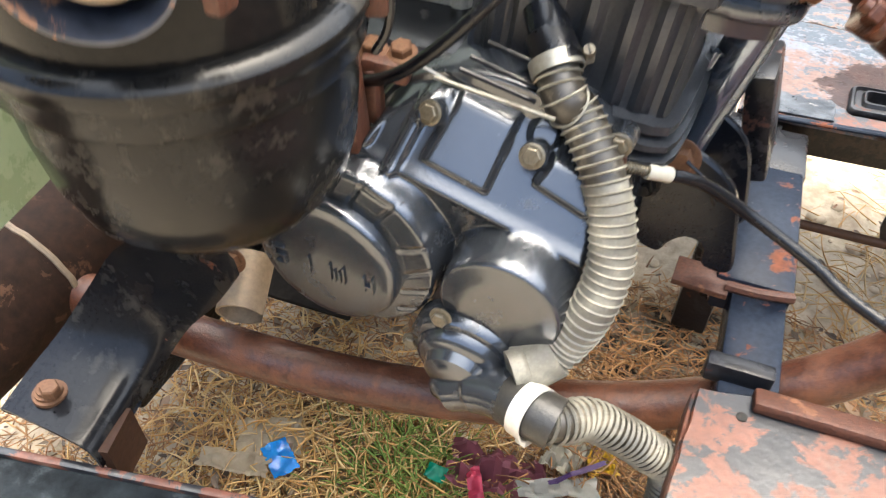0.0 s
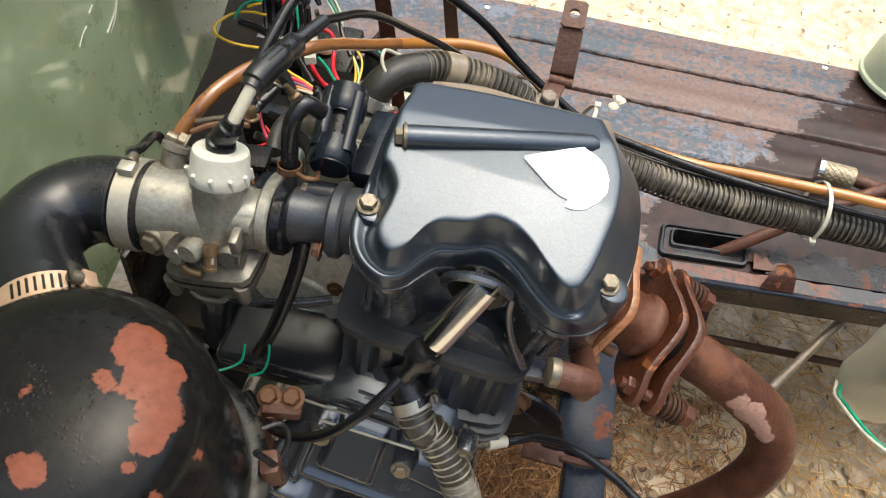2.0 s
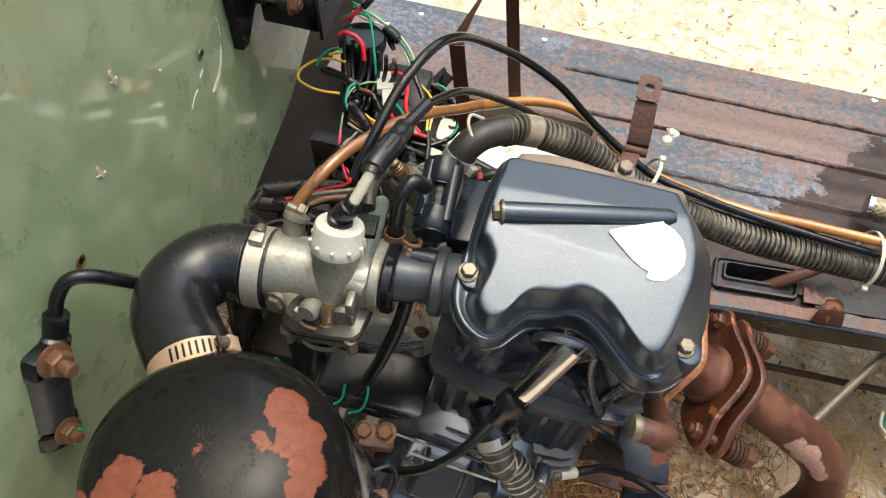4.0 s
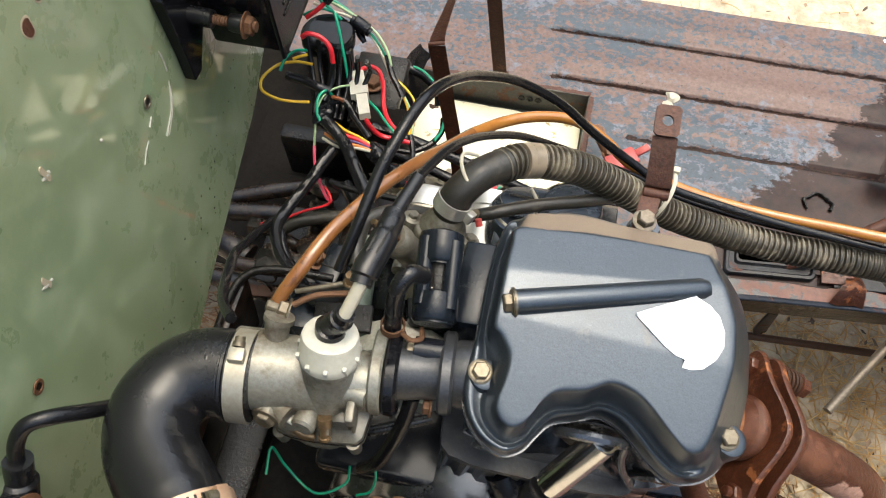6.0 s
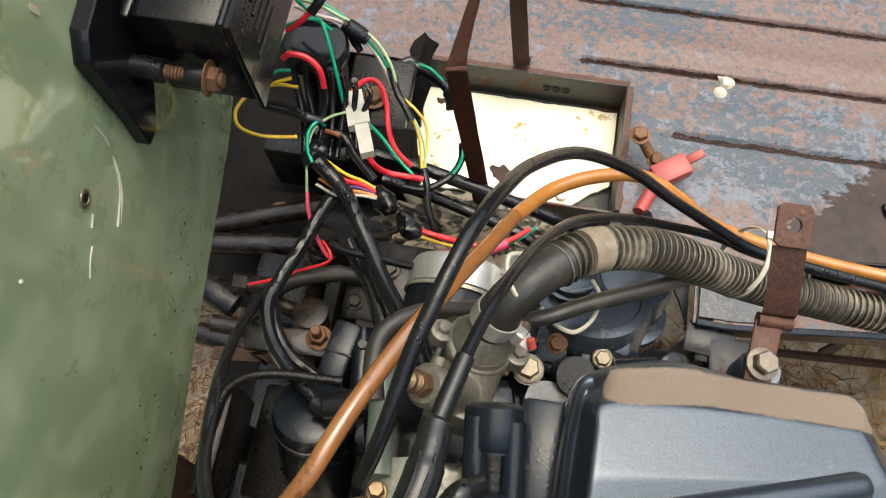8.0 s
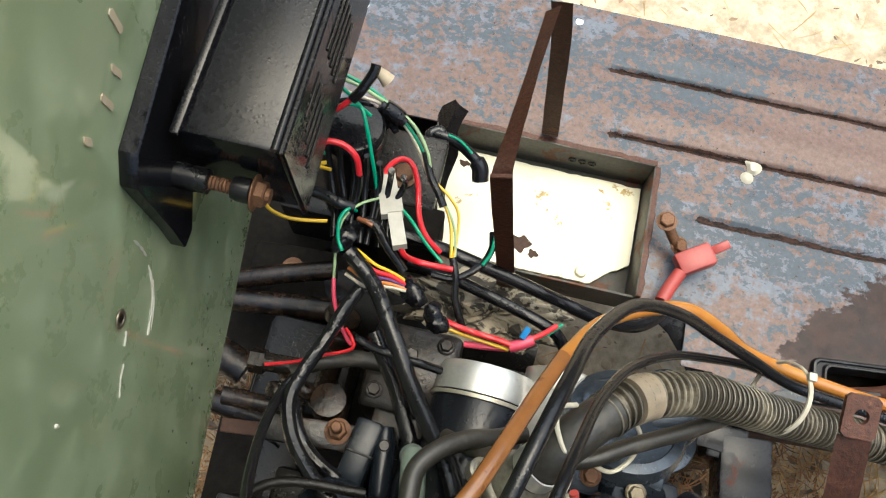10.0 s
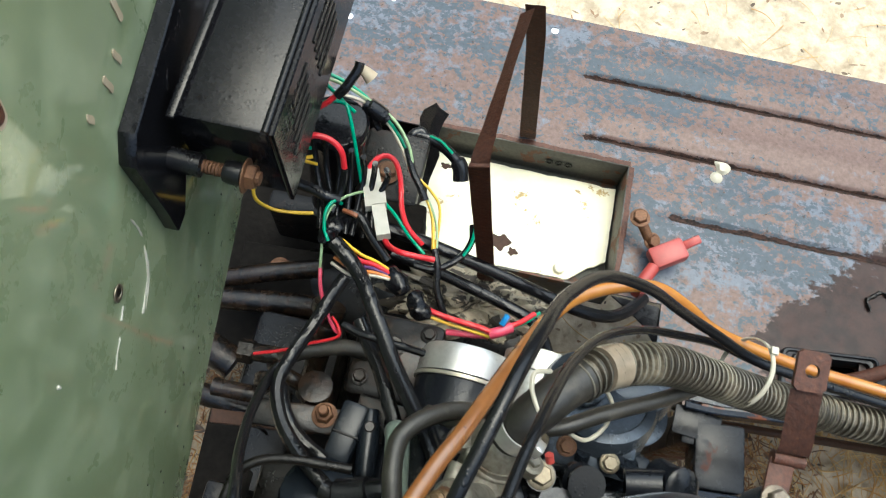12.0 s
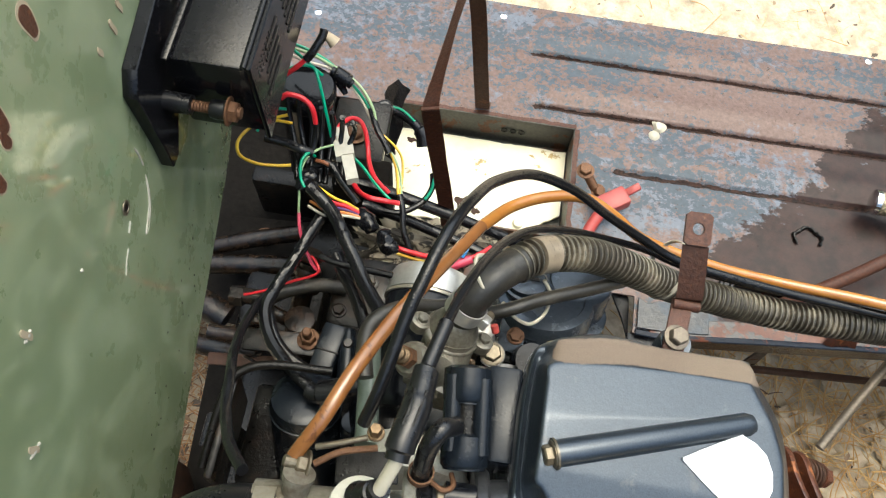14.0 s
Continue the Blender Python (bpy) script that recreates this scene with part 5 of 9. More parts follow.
# ---- exhaust ----
def exhaust():
    ex = thing("exhaust_pipe", (0.2, 0.0, 0.3), "rusty brown exhaust pipe bolted to the cylinder head", "exhaust pipe")
    ax = Vector((0.80, 0.0, -0.42)).normalized()
    port = Vector((0.088, -0.002, 0.648))
    def oval(c, half, r, thick, name, mat="wet_rust", along=(0.03, 1, 0.12), curl=0.0, waist=0.30):
        """Thin pressed plate with two rounded ears, drawn in at the waist, its rim curled and its ears bent."""
        z = ax
        y = Vector(along)
        y = (y - z * y.dot(z)).normalized()
        x = y.cross(z)
        out = []
        for k in range(72):
            a = 2 * math.pi * k / 72
            q = abs(math.sin(a))
            ear = 1 - waist * q ** 2 - 0.10 * math.sin(2 * a) ** 2
            out.append((r * math.cos(a) * ear * (1 + 0.02 * noise.noise((k * 0.7, half * 80, 1))), half * math.copysign(q ** 1.12, math.sin(a))))

        def place(p, q, h):
            bend = curl * (0.0042 * math.cos(q / half * 5.2) - 0.0030 * (q / half) ** 2) + 0.0007 * noise.noise((p * 60, q * 60, half * 70))
            return c + x * p + y * q + z * (h + bend)
        rings = [([(p * k, q * k) for p, q in out], h) for k, h in ((0.30, 0.0), (0.62, 0.0), (0.90, 0.0), (0.975, -0.0006), (1.0, 0.0012), (1.0, thick - 0.0010), (0.975, thick + 0.0004), (0.90, thick), (0.62, thick), (0.30, thick))]
        part(name, loft(rings, place), mat, ex)
        return y
    oval(port + ax * 0.012, 0.054, 0.032, 0.0055, "head_flange", "copper_rust", (0.05, 1, 0.55), 0.4, 0.42)
    part("port_neck", lathe(port, ax, [(0.026, -0.02), (0.026, 0.012)], 28), "wet_rust", ex)
    part("stub_pipe", lathe(port + ax * 0.017, ax, [(0.0235, 0), (0.0250, 0.003), (0.0238, 0.008), (0.0232, 0.020), (0.0236, 0.024), (0.0262, 0.0262), (0.0268, 0.029), (0.0262, 0.032), (0.0240, 0.036)], 36), "rust_pipe", ex)
    yh = Vector((0.05, 1, 0.55))
    yh = (yh - ax * yh.dot(ax)).normalized()
    part("stud", lathe(port + ax * 0.016 - yh * 0.030, ax, [(0.0046 if k % 2 else 0.0040, 0.0008 * k) for k in range(24)] + [(0, 0.0192)], 12), "rust_bolt", ex)
    bolt(ex, port + ax * 0.016 - yh * 0.044, ax, 0.0075, "rust_bolt", long=0.008, name="nut")
    c1 = port + ax * 0.053
    y = oval(c1, 0.067, 0.037, 0.0050, "joint_flange", curl=1.0)
    oval(c1 + ax * 0.0175, 0.066, 0.036, 0.0062, "joint_flange", curl=0.8)
    part("gasket", lathe(c1 + ax * 0.004, ax, [(0.0265, 0), (0.0285, 0.006), (0.0265, 0.014)], 28), "dark", ex)
    for s in (1, -1):
        p = c1 + y * (0.052 * s)
        bolt(ex, p - ax * 0.001, -ax, 0.0078, "wet_rust", long=0.009, name="flange_bolt", stub=0.005)
        part("bolt_shank", lathe(p, ax, [(0.0046 if k % 2 else 0.0050, 0.0010 * k) for k in range(56)], 12), "wet_rust", ex)
        coil = []
        x = y.cross(ax)
        for k in range(0, 14 * 4 + 1):
            a = 2 * math.pi * k / 14
            coil.append(p + ax * (0.0255 + 0.018 * k / 56) + (x * math.cos(a) + y * math.sin(a)) * 0.0098)
        part("spring", sweep(bmesh.new(), coil, 0.0017, 6), "dark_rust", ex)
        part("spring_cup", lathe(p + ax * 0.0445, ax, [(0.0085, -0.001), (0.0108, 0.0), (0.0108, 0.0016), (0.0085, 0.0022)], 18), "wet_rust", ex)
        bolt(ex, p + ax * 0.0465, ax, 0.0090, "wet_rust", long=0.010, name="nut", washer=False)
    s0 = c1 + ax * 0.022
    path = [s0, s0 + ax * 0.03, (0.222, -0.004, 0.572), (0.262, -0.010, 0.538), (0.280, -0.022, 0.488), (0.270, -0.035, 0.428), (0.235, -0.050, 0.368), (0.17, -0.075, 0.318), (0.09, -0.105, 0.288), (0.0, -0.135, 0.276), (-0.10, -0.165, 0.272), (-0.2, -0.187, 0.275), (-0.33, -0.205, 0.285), (-0.44, -0.210, 0.296)]
    part("pipe", tube(path, lambda s, n: 0.0205, 28, 10), "rust_pipe", ex)
    mf = thing("muffler", (-0.42, -0.2, 0.25), "large rusty brown silencer drum under the body", "silencer")
    part("drum", lathe((-0.478, -0.02, 0.300), (0, -1, 0.0), [(0.03, -0.03), (0.054, -0.02), (0.065, 0.0), (0.066, 0.02), (0.066, 0.62), (0.045, 0.65)], 48), "drum_rust", mf)
    for y in (-0.214, -0.420):
        part("weld_ring", sweep(bmesh.new(), [Vector((-0.478 + 0.0665 * math.cos(q), y + 0.004 * noise.noise((q * 3, y, 1)), 0.300 + 0.0665 * math.sin(q))) for q in [k * math.pi / 20 for k in range(41)]], lambda s, n: 0.0032 + 0.001 * math.sin(s * 600), 7, False), "snorkel_in", mf, "pale weld bead")
    return ex


exhaust()


def stud_pipe():
    st = thing("coolant_stub", (0.07, -0.1, 0.7), "short rusty stub pipe with a bright plugged end", "pipe stub")
    part("elbow", tube([(0.064, -0.108, 0.7150), (0.073, -0.1075, 0.7130), (0.082, -0.1060, 0.7095), (0.0870, -0.103, 0.7030), (0.0890, -0.094, 0.6880), (0.088, -0.070, 0.660), (0.085, -0.050, 0.645)], 0.0092, 18), "rust", st)
    part("end_plug", lathe((0.0655, -0.1078, 0.7148), (-0.95, -0.14, 0.20), [(0.0094, -0.001), (0.0100, 0.002), (0.0096, 0.005), (0.006, 0.0065), (0, 0.0065)], 22), "zinc", st)
    part("drip_lobe", lathe((0.0845, -0.105, 0.7040), (0.1, -0.3, -1), [(0.0085, -0.003), (0.0088, 0.004), (0.0070, 0.009), (0.003, 0.011), (0, 0.011)], 18), "rust", st)


stud_pipe()


# ---- carburettor ----
def carburettor():
    cb = thing("carburettor", (-0.18, -0.06, 0.66), "grey cast alloy carburettor with a white nylon cap", "carburettor")
    part("body", lathe((-0.148, -0.054, 0.724), (-1, -0.10, 0.03), [(0.020, 0), (0.021, 0.01), (0.024, 0.03), (0.026, 0.045), (0.0265, 0.070), (0.0285, 0.080), (0.0285, 0.10)], 40), "alloy", cb)
    up = Vector((0.05, 0.42, 0.90)).normalized()
    base = Vector((-0.181, -0.073, 0.716))
    part("slide_tower", lathe(base, up, [(0.0085, -0.014), (0.0125, -0.004), (0.0155, 0.008), (0.0172, 0.022), (0.0176, 0.040), (0.0190, 0.042), (0.0190, 0.048)], 32), "alloy", cb)
    cap_at = base + up * 0.046
    bm = lathe(cap_at, up, [(0.0190, 0), (0.0202, 0.002), (0.0202, 0.008), (0.0192, 0.010), (0.0190, 0.019), (0.0180, 0.0225), (0.0150, 0.0238), (0.0, 0.0240)], 40)
    cap = part("cap", bm, "cap", cb, "white nylon screw cap")
    for k in range(10):
        a = 2 * math.pi * k / 10
        R = frame_of(up)
        c = cap_at + up * 0.006 + R @ Vector((math.cos(a), math.sin(a), 0)) * 0.0200
        part("grip_lug", box(c - Vector((0.0015, 0.0015, 0.005)), c + Vector((0.0015, 0.0015, 0.005)), 0.0006), "cap", cap)
    top = cap_at + up * 0.024
    part("boot", tube([top - up * 0.001, top + up * 0.006, top.lerp(Vector((-0.167, -0.038, 0.801)), 0.75), Vector((-0.1665, -0.037, 0.802))], lambda s, n: 0.0098 if s < n * 0.25 else (0.0080 if s < n * 0.8 else 0.0066), 18), "rubber", cb)
    part("cable_sleeve", tube([(-0.1675, -0.039, 0.800), (-0.163, -0.030, 0.809), (-0.159, -0.021, 0.817), (-0.158, -0.016, 0.818)], 0.0042, 14), "white", cb, "yellowed plastic cable sleeve")
    part("rib", tube([base + Vector((-0.045, 0.0, 0.004)), base + Vector((-0.02, -0.014, 0.004))], 0.012, 14), "alloy", cb)
    # mounting flange
    fl = smooth_loop([(-0.030, 0.010), (-0.030, -0.010), (-0.014, -0.024), (0.014, -0.024), (0.030, -0.010), (0.030, 0.010), (0.014, 0.024), (-0.014, 0.024)], 48)
    part("flange", prism(fl, placer((-0.154, -0.045, 0.722), (1, 0.10, 0), (0, 0.35, 1)), 0, 0.009, 0.0015), "alloy", cb)
    part("flange_web", tube([(-0.172, -0.066, 0.735), (-0.152, -0.068, 0.735)], 0.008, 12), "alloy", cb)
    # float bowl and its rim
    bl = smooth_loop([(-0.031, -0.012), (-0.024, -0.023), (0.024, -0.023), (0.031, -0.016), (0.031, 0.020), (0.02, 0.027), (-0.024, 0.027), (-0.031, 0.018)], 60)
    atb = lambda x, y, h: Vector((-0.187 + x, -0.066 + y * 1.05, h + 0.10 * y + 0.24 * x))
    part("bowl_flange", loft([(grown(bl, -0.010), 0.712), (grown(bl, -0.006), 0.700), (grown(bl, 0.001), 0.697), (grown(bl, 0.0035), 0.6955), (grown(bl, 0.0035), 0.6885), (grown(bl, 0.001), 0.687)], atb), "alloy_stained", cb)
    part("gasket", loft([(grown(bl, 0.0042), 0.6884), (grown(bl, 0.0042), 0.6872)], atb), "dark", cb)
    part("float_chamber", loft([(grown(bl, 0.0036), 0.6872), (grown(bl, 0.0036), 0.681), (grown(bl, 0.0015), 0.679), (grown(bl, -0.0035), 0.677), (grown(bl, -0.0045), 0.662), (grown(bl, -0.0075), 0.653), (grown(bl, -0.0125), 0.647), (grown(bl, -0.018), 0.645)], atb), "alloy_stained", cb, "stained float chamber")
    for x, y in ((-0.030, -0.024), (0.027, -0.024), (0.027, 0.026)):
        part("screw_post", lathe(atb(x, y, 0.666), (0, 0, 1), [(0.0030, 0), (0.0048, 0.003), (0.0052, 0.012), (0.0055, 0.022)], 14), "alloy_stained", cb)
    part("embossed_rib", tube([atb(-0.018, -0.0235, 0.671), atb(-0.010, -0.0245, 0.663), atb(0.006, -0.0245, 0.663), atb(0.014, -0.0235, 0.671)], 0.0022, 8), "alloy", cb)
    part("drain_screw", lathe(atb(0.0, 0.0, 0.640), (0, 0, 1), [(0.0, 0), (0.0065, 0.0), (0.0070, 0.002), (0.0070, 0.008)], 6), "brass", cb)
    for x, y in ((-0.028, -0.022), (0.026, -0.022), (0.026, 0.024)):
        p = atb(x, y, 0.690)
        bolt(cb, p, (0, 0, 1), 0.0036, "zinc", name="screw")
    # brass idle screw with its spring, and side plugs
    j0, j1 = Vector((-0.177, -0.088, 0.724)), Vector((-0.1755, -0.103, 0.703))
    part("idle_screw", lathe(j0, j1 - j0, [(0.0050, -0.004), (0.0050, 0.003), (0.0034, 0.004), (0.0034, 0.012), (0.0046, 0.0125), (0.0046, 0.0145), (0, 0.0148)], 16), "brass", cb, "brass idle screw")
    coil = [j0.lerp(j1, 0.16 + 0.31 * k / 48) + Vector((0.0043 * math.cos(k * math.pi / 4), 0.0, 0.0043 * math.sin(k * math.pi / 4))) for k in range(49)]
    part("screw_spring", sweep(bmesh.new(), coil, 0.0008, 5), "zinc", cb)
    for p, r in (((-0.217, -0.087, 0.722), 0.0085), ((-0.203, -0.086, 0.710), 0.0075), ((-0.190, -0.088, 0.722), 0.0085)):
        part("side_plug", lathe(p, (-0.15, -1, 0.25), [(r, -0.012), (r, 0.006), (r * 0.8, 0.008), (0, 0.008)], 20), "alloy", cb)
    bolt(cb, (-0.217, -0.093, 0.724), (-0.15, -1, 0.25), 0.0075, "zinc", name="plug_screw")
    bolt(cb, (-0.158, -0.082, 0.713), (-1, -0.1, 0), 0.0052, "zinc", name="stud_nut", stub=0.006)
    part("vent_spigot", tube([(-0.222, -0.044, 0.742), (-0.221, -0.036, 0.751), (-0.220, -0.031, 0.756)], lambda s, n: 0.0085 if s < n * 0.75 else 0.0105, 18), "alloy_stained", cb)
    for k in range(3):
        part("casting_rib", tube([(-0.197 - 0.008 * k, -0.074, 0.742 - 0.002 * k), (-0.1985 - 0.008 * k, -0.083, 0.728), (-0.199 - 0.008 * k, -0.083, 0.712)], 0.0018, 8), "alloy", cb)
    part("pilot_housing", lathe((-0.168, -0.080, 0.712), (0.1, -1, 0.1), [(0.010, -0.012), (0.010, 0.004), (0.0085, 0.006), (0, 0.006)], 20), "alloy_stained", cb)
    part("fuel_tee", tube([(-0.206, -0.088, 0.703), (-0.196, -0.094, 0.700), (-0.186, -0.094, 0.699)], 0.0036, 10), "brass", cb)
    part("throttle_stop", box((-0.1625, -0.088, 0.725), (-0.1565, -0.074, 0.740), 0.0015, turn(0, 0, 6)), "alloy_stained", cb)
    # dark insulator and inlet stub to the head
    ins = thing("intake_manifold", (-0.125, -0.03, 0.70), "black intake stub between carburettor and cylinder head", "intake manifold")
    part("insulator", prism(fl, placer((-0.1445, -0.044, 0.722), (1, 0.10, 0), (0, 0.35, 1)), 0, 0.010, 0.002), "plastic", ins)
    part("stub", lathe((-0.136, -0.042, 0.722), (1, 0.16, -0.02), [(0.0205, 0), (0.0195, 0.010), (0.0185, 0.018), (0.0200, 0.030), (0.024, 0.042), (0.024, 0.055)], 32), "cylinder", ins)
    part("head_flange", prism(fl, placer((-0.108, -0.036, 0.720), (1, 0.1, 0), (0, 0.6, 1)), 0, 0.010, 0.002), "cylinder", ins)
    bolt(ins, (-0.1095, -0.060, 0.712), (-1, -0.1, 0.1), 0.0055, "rust_bolt", long=0.006)
    part("lug", lathe((-0.128, -0.028, 0.733), (1, 0.05, 0), [(0.0095, 0), (0.0095, 0.022)], 18), "case", ins)
    bolt(ins, (-0.127, -0.028, 0.733), (-1, -0.1, 0.1), 0.0065, "zinc", long=0.007)
    return cb


carburettor()


def elbow():
    el = thing("intake_elbow", (-0.28, -0.1, 0.72), "wet black rubber intake elbow between air filter and carburettor", "rubber elbow")
    part("duct", tube([(-0.233, -0.069, 0.7297), (-0.262, -0.072, 0.730), (-0.280, -0.084, 0.730), (-0.288, -0.106, 0.732), (-0.280, -0.130, 0.736), (-0.261, -0.150, 0.740), (-0.236, -0.172, 0.745), (-0.22, -0.19, 0.745)], lambda s, n: 0.0305 if s < n * 0.8 else 0.030, 34, 10), "rubber", el)
    part("cuff", tube([(-0.2305, -0.0688, 0.7296), (-0.240, -0.0699, 0.7301), (-0.250, -0.071, 0.7305)], 0.0309, 34), "rubber", el)
    part("bead", lathe((-0.2475, -0.0712, 0.7304), (-1, -0.12, 0.05), [(0.0305, -0.002), (0.0318, -0.001), (0.0318, 0.001), (0.0305, 0.002)], 34), "rubber", el)
    worm_clamp((-0.2378, -0.0697, 0.7300), (-1, -0.12, 0.05), 0.0312, 0.0135, 95, "wide pale steel clamp band round the rubber elbow")
    worm_clamp((-0.238, -0.1705, 0.7445), (0.62, -0.78, 0.05), 0.0312, 0.016, 35, "rusting slotted hose clamp on the filter neck", "clamp", 9, 45)
    return el


elbow()


# ---- air filter ----
def air_filter():
    af = thing("air_filter", (-0.19, -0.24, 0.56), "round black steel air filter canister, chipped to red primer", "air filter")
    o = (-0.190, -0.234, 0.0)
    tilt = (0.0, 0.0, 1)
    part("lid", lathe(o, tilt, [(0.086, 0.652), (0.086, 0.742), (0.084, 0.757), (0.079, 0.771), (0.070, 0.781), (0.055, 0.789), (0.03, 0.794), (0, 0.7955)], 64), "filter", af, "domed black lid, paint chipped to red primer")
    part("lower_shell", lathe(o, tilt, [(0.0935, 0.648), (0.0932, 0.630), (0.0915, 0.6265), (0.0875, 0.625), (0.0865, 0.600), (0.0835, 0.570), (0.0770, 0.548), (0.0665, 0.5345), (0.050, 0.5275), (0, 0.525)], 64), "filter_side", af)
    part("rolled_rim", lathe(o, tilt, [(0.088, 0.640), (0.094, 0.642), (0.0965, 0.648), (0.0965, 0.653), (0.093, 0.657), (0.088, 0.658)], 64), "filter_side", af, "rolled clamping rim")
    neck = Vector((-0.232, -0.178, 0.744))
    part("neck", lathe(neck, (0.55, -0.80, 0.05), [(0.030, -0.012), (0.030, 0.05)], 32), "filter", af)
    sn = Vector((-0.1330, -0.3275, 0.7105))
    ax = Vector((0.580, -0.803, -0.135)).normalized()
    part("snorkel", lathe(sn - ax * 0.052, ax, [(0.0285, 0), (0.0285, 0.048), (0.0298, 0.052), (0.0280, 0.052), (0.0274, 0.030), (0.0, 0.030)], 44), "snorkel", af, "short intake snorkel with worn paint")
    part("baffle", lathe(sn - ax * 0.010 + Vector((0.0015, 0.001, 0.003)), ax, [(0.0215, 0.0), (0.0208, 0.003), (0.0085, 0.0042), (0.0075, -0.001), (0, -0.001)], 36), "snorkel_in", af, "dusty tin baffle disc")
    part("baffle_nut", lathe(sn - ax * 0.008 + Vector((0.0015, 0.001, 0.003)), ax, [(0.0040, -0.004), (0.0040, 0.002), (0.003, 0.003), (0, 0.003)], 8), "rust_bolt", af)
    part("wing_nut", box((-0.218, -0.352, 0.684), (-0.190, -0.334, 0.716), 0.006, turn(0, 20, 0)), "knurled", af, "brass-coloured wing nut beside the snorkel")
    part("strap_lug", box((-0.107, -0.306, 0.690), (-0.099, -0.294, 0.712), 0.002), "rust", af)
    # wire clip that closes the rim
    part("clip", tube([(-0.103, -0.200, 0.690), (-0.097, -0.198, 0.672), (-0.092, -0.196, 0.652), (-0.094, -0.196, 0.632), (-0.101, -0.198, 0.618)], 0.0024, 8), "rubber", af)
    part("clip_loop", tube([(-0.110, -0.180, 0.676), (-0.100, -0.172, 0.672), (-0.094, -0.178, 0.662), (-0.097, -0.190, 0.655), (-0.104, -0.196, 0.66)], 0.0018, 8), "rubber", af)
    part("hinge", box((-0.106, -0.205, 0.640), (-0.093, -0.188, 0.668), 0.003, turn(0, 0, 25)), "rust", af)
    return af


air_filter()


# ---- cooling hoses ----
def lower_hoses():
    h = thing("coolant_hose", (0.0, -0.15, 0.4), "dusty grey corrugated coolant hose from cylinder to water pump", "hose", "corrugated hoses")
    path = [(-0.034, -0.092, 0.566), (-0.022, -0.105, 0.553), (-0.014, -0.102, 0.545), (0.008, -0.118, 0.524), (0.024, -0.134, 0.500), (0.032, -0.149, 0.472), (0.028, -0.164, 0.440), (0.016, -0.172, 0.408), (0.002, -0.184, 0.395), (-0.012, -0.196, 0.392)]
    part("core", tube(path[:5], 0.0139, 24, 10), "corrugated_dark", h, "brown rubber between the wire rings")
    part("dusty_core", tube([Vector(path[3]).lerp(Vector(path[4]), 0.35)] + path[4:], 0.0144, 24, 10), "corrugated", h, "length of the hose caked with pale dust")
    part("ribbing", hoops(path, 0.0149, 0.0062, 0.0010, 24, 0.0014), "corrugated", h, "pale wire rings of the hose", kind="stuff")
    part("collar", lathe((-0.038, -0.086, 0.574), (0.62, -0.55, -0.55), [(0.0150, -0.012), (0.0150, 0.012)], 24), "rubber", h)
    part("cuff", tube([(0.013, -0.175, 0.402), (0.002, -0.184, 0.394), (-0.008, -0.189, 0.388)], 0.0172, 22), "corrugated", h)
    worm_clamp((-0.034, -0.091, 0.567), (0.55, -0.6, -0.58), 0.0160, 0.010, 20, "bright steel hose clamp on the upper hose end")
    part("outlet", tube([(-0.052, -0.070, 0.592), (-0.044, -0.080, 0.582), (-0.034, -0.090, 0.568)], 0.0135, 18), "case", h)
    g = thing("pump_hose", (0.05, -0.19, 0.33), "dusty grey corrugated hose leaving the water pump", "hose", "corrugated hoses")
    path = [(0.010, -0.211, 0.379), (0.026, -0.214, 0.379), (0.046, -0.195, 0.369), (0.068, -0.186, 0.353), (0.089, -0.179, 0.334), (0.111, -0.174, 0.308), (0.120, -0.19, 0.24), (0.14, -0.17, 0.15)]
    part("core", tube(path, 0.0130, 24, 10), "corrugated_dark", g, "brown rubber between the wire rings")
    part("ribbing", hoops(path, 0.0141, 0.0050, 0.0015, 24, 0.0008), "corrugated_mid", g, "dusty grey rings of the hose", kind="stuff")
    part("cuff", tube([(-0.008, -0.205, 0.375), (0.004, -0.2095, 0.378), (0.016, -0.212, 0.379), (0.029, -0.2135, 0.378)], 0.0186, 22), "old_hose", g)
    worm_clamp((0.010, -0.2118, 0.379), (1, -0.38, 0.17), 0.0192, 0.012, 250, "pale steel hose clamp on the pump neck", "bright_band")


lower_hoses()


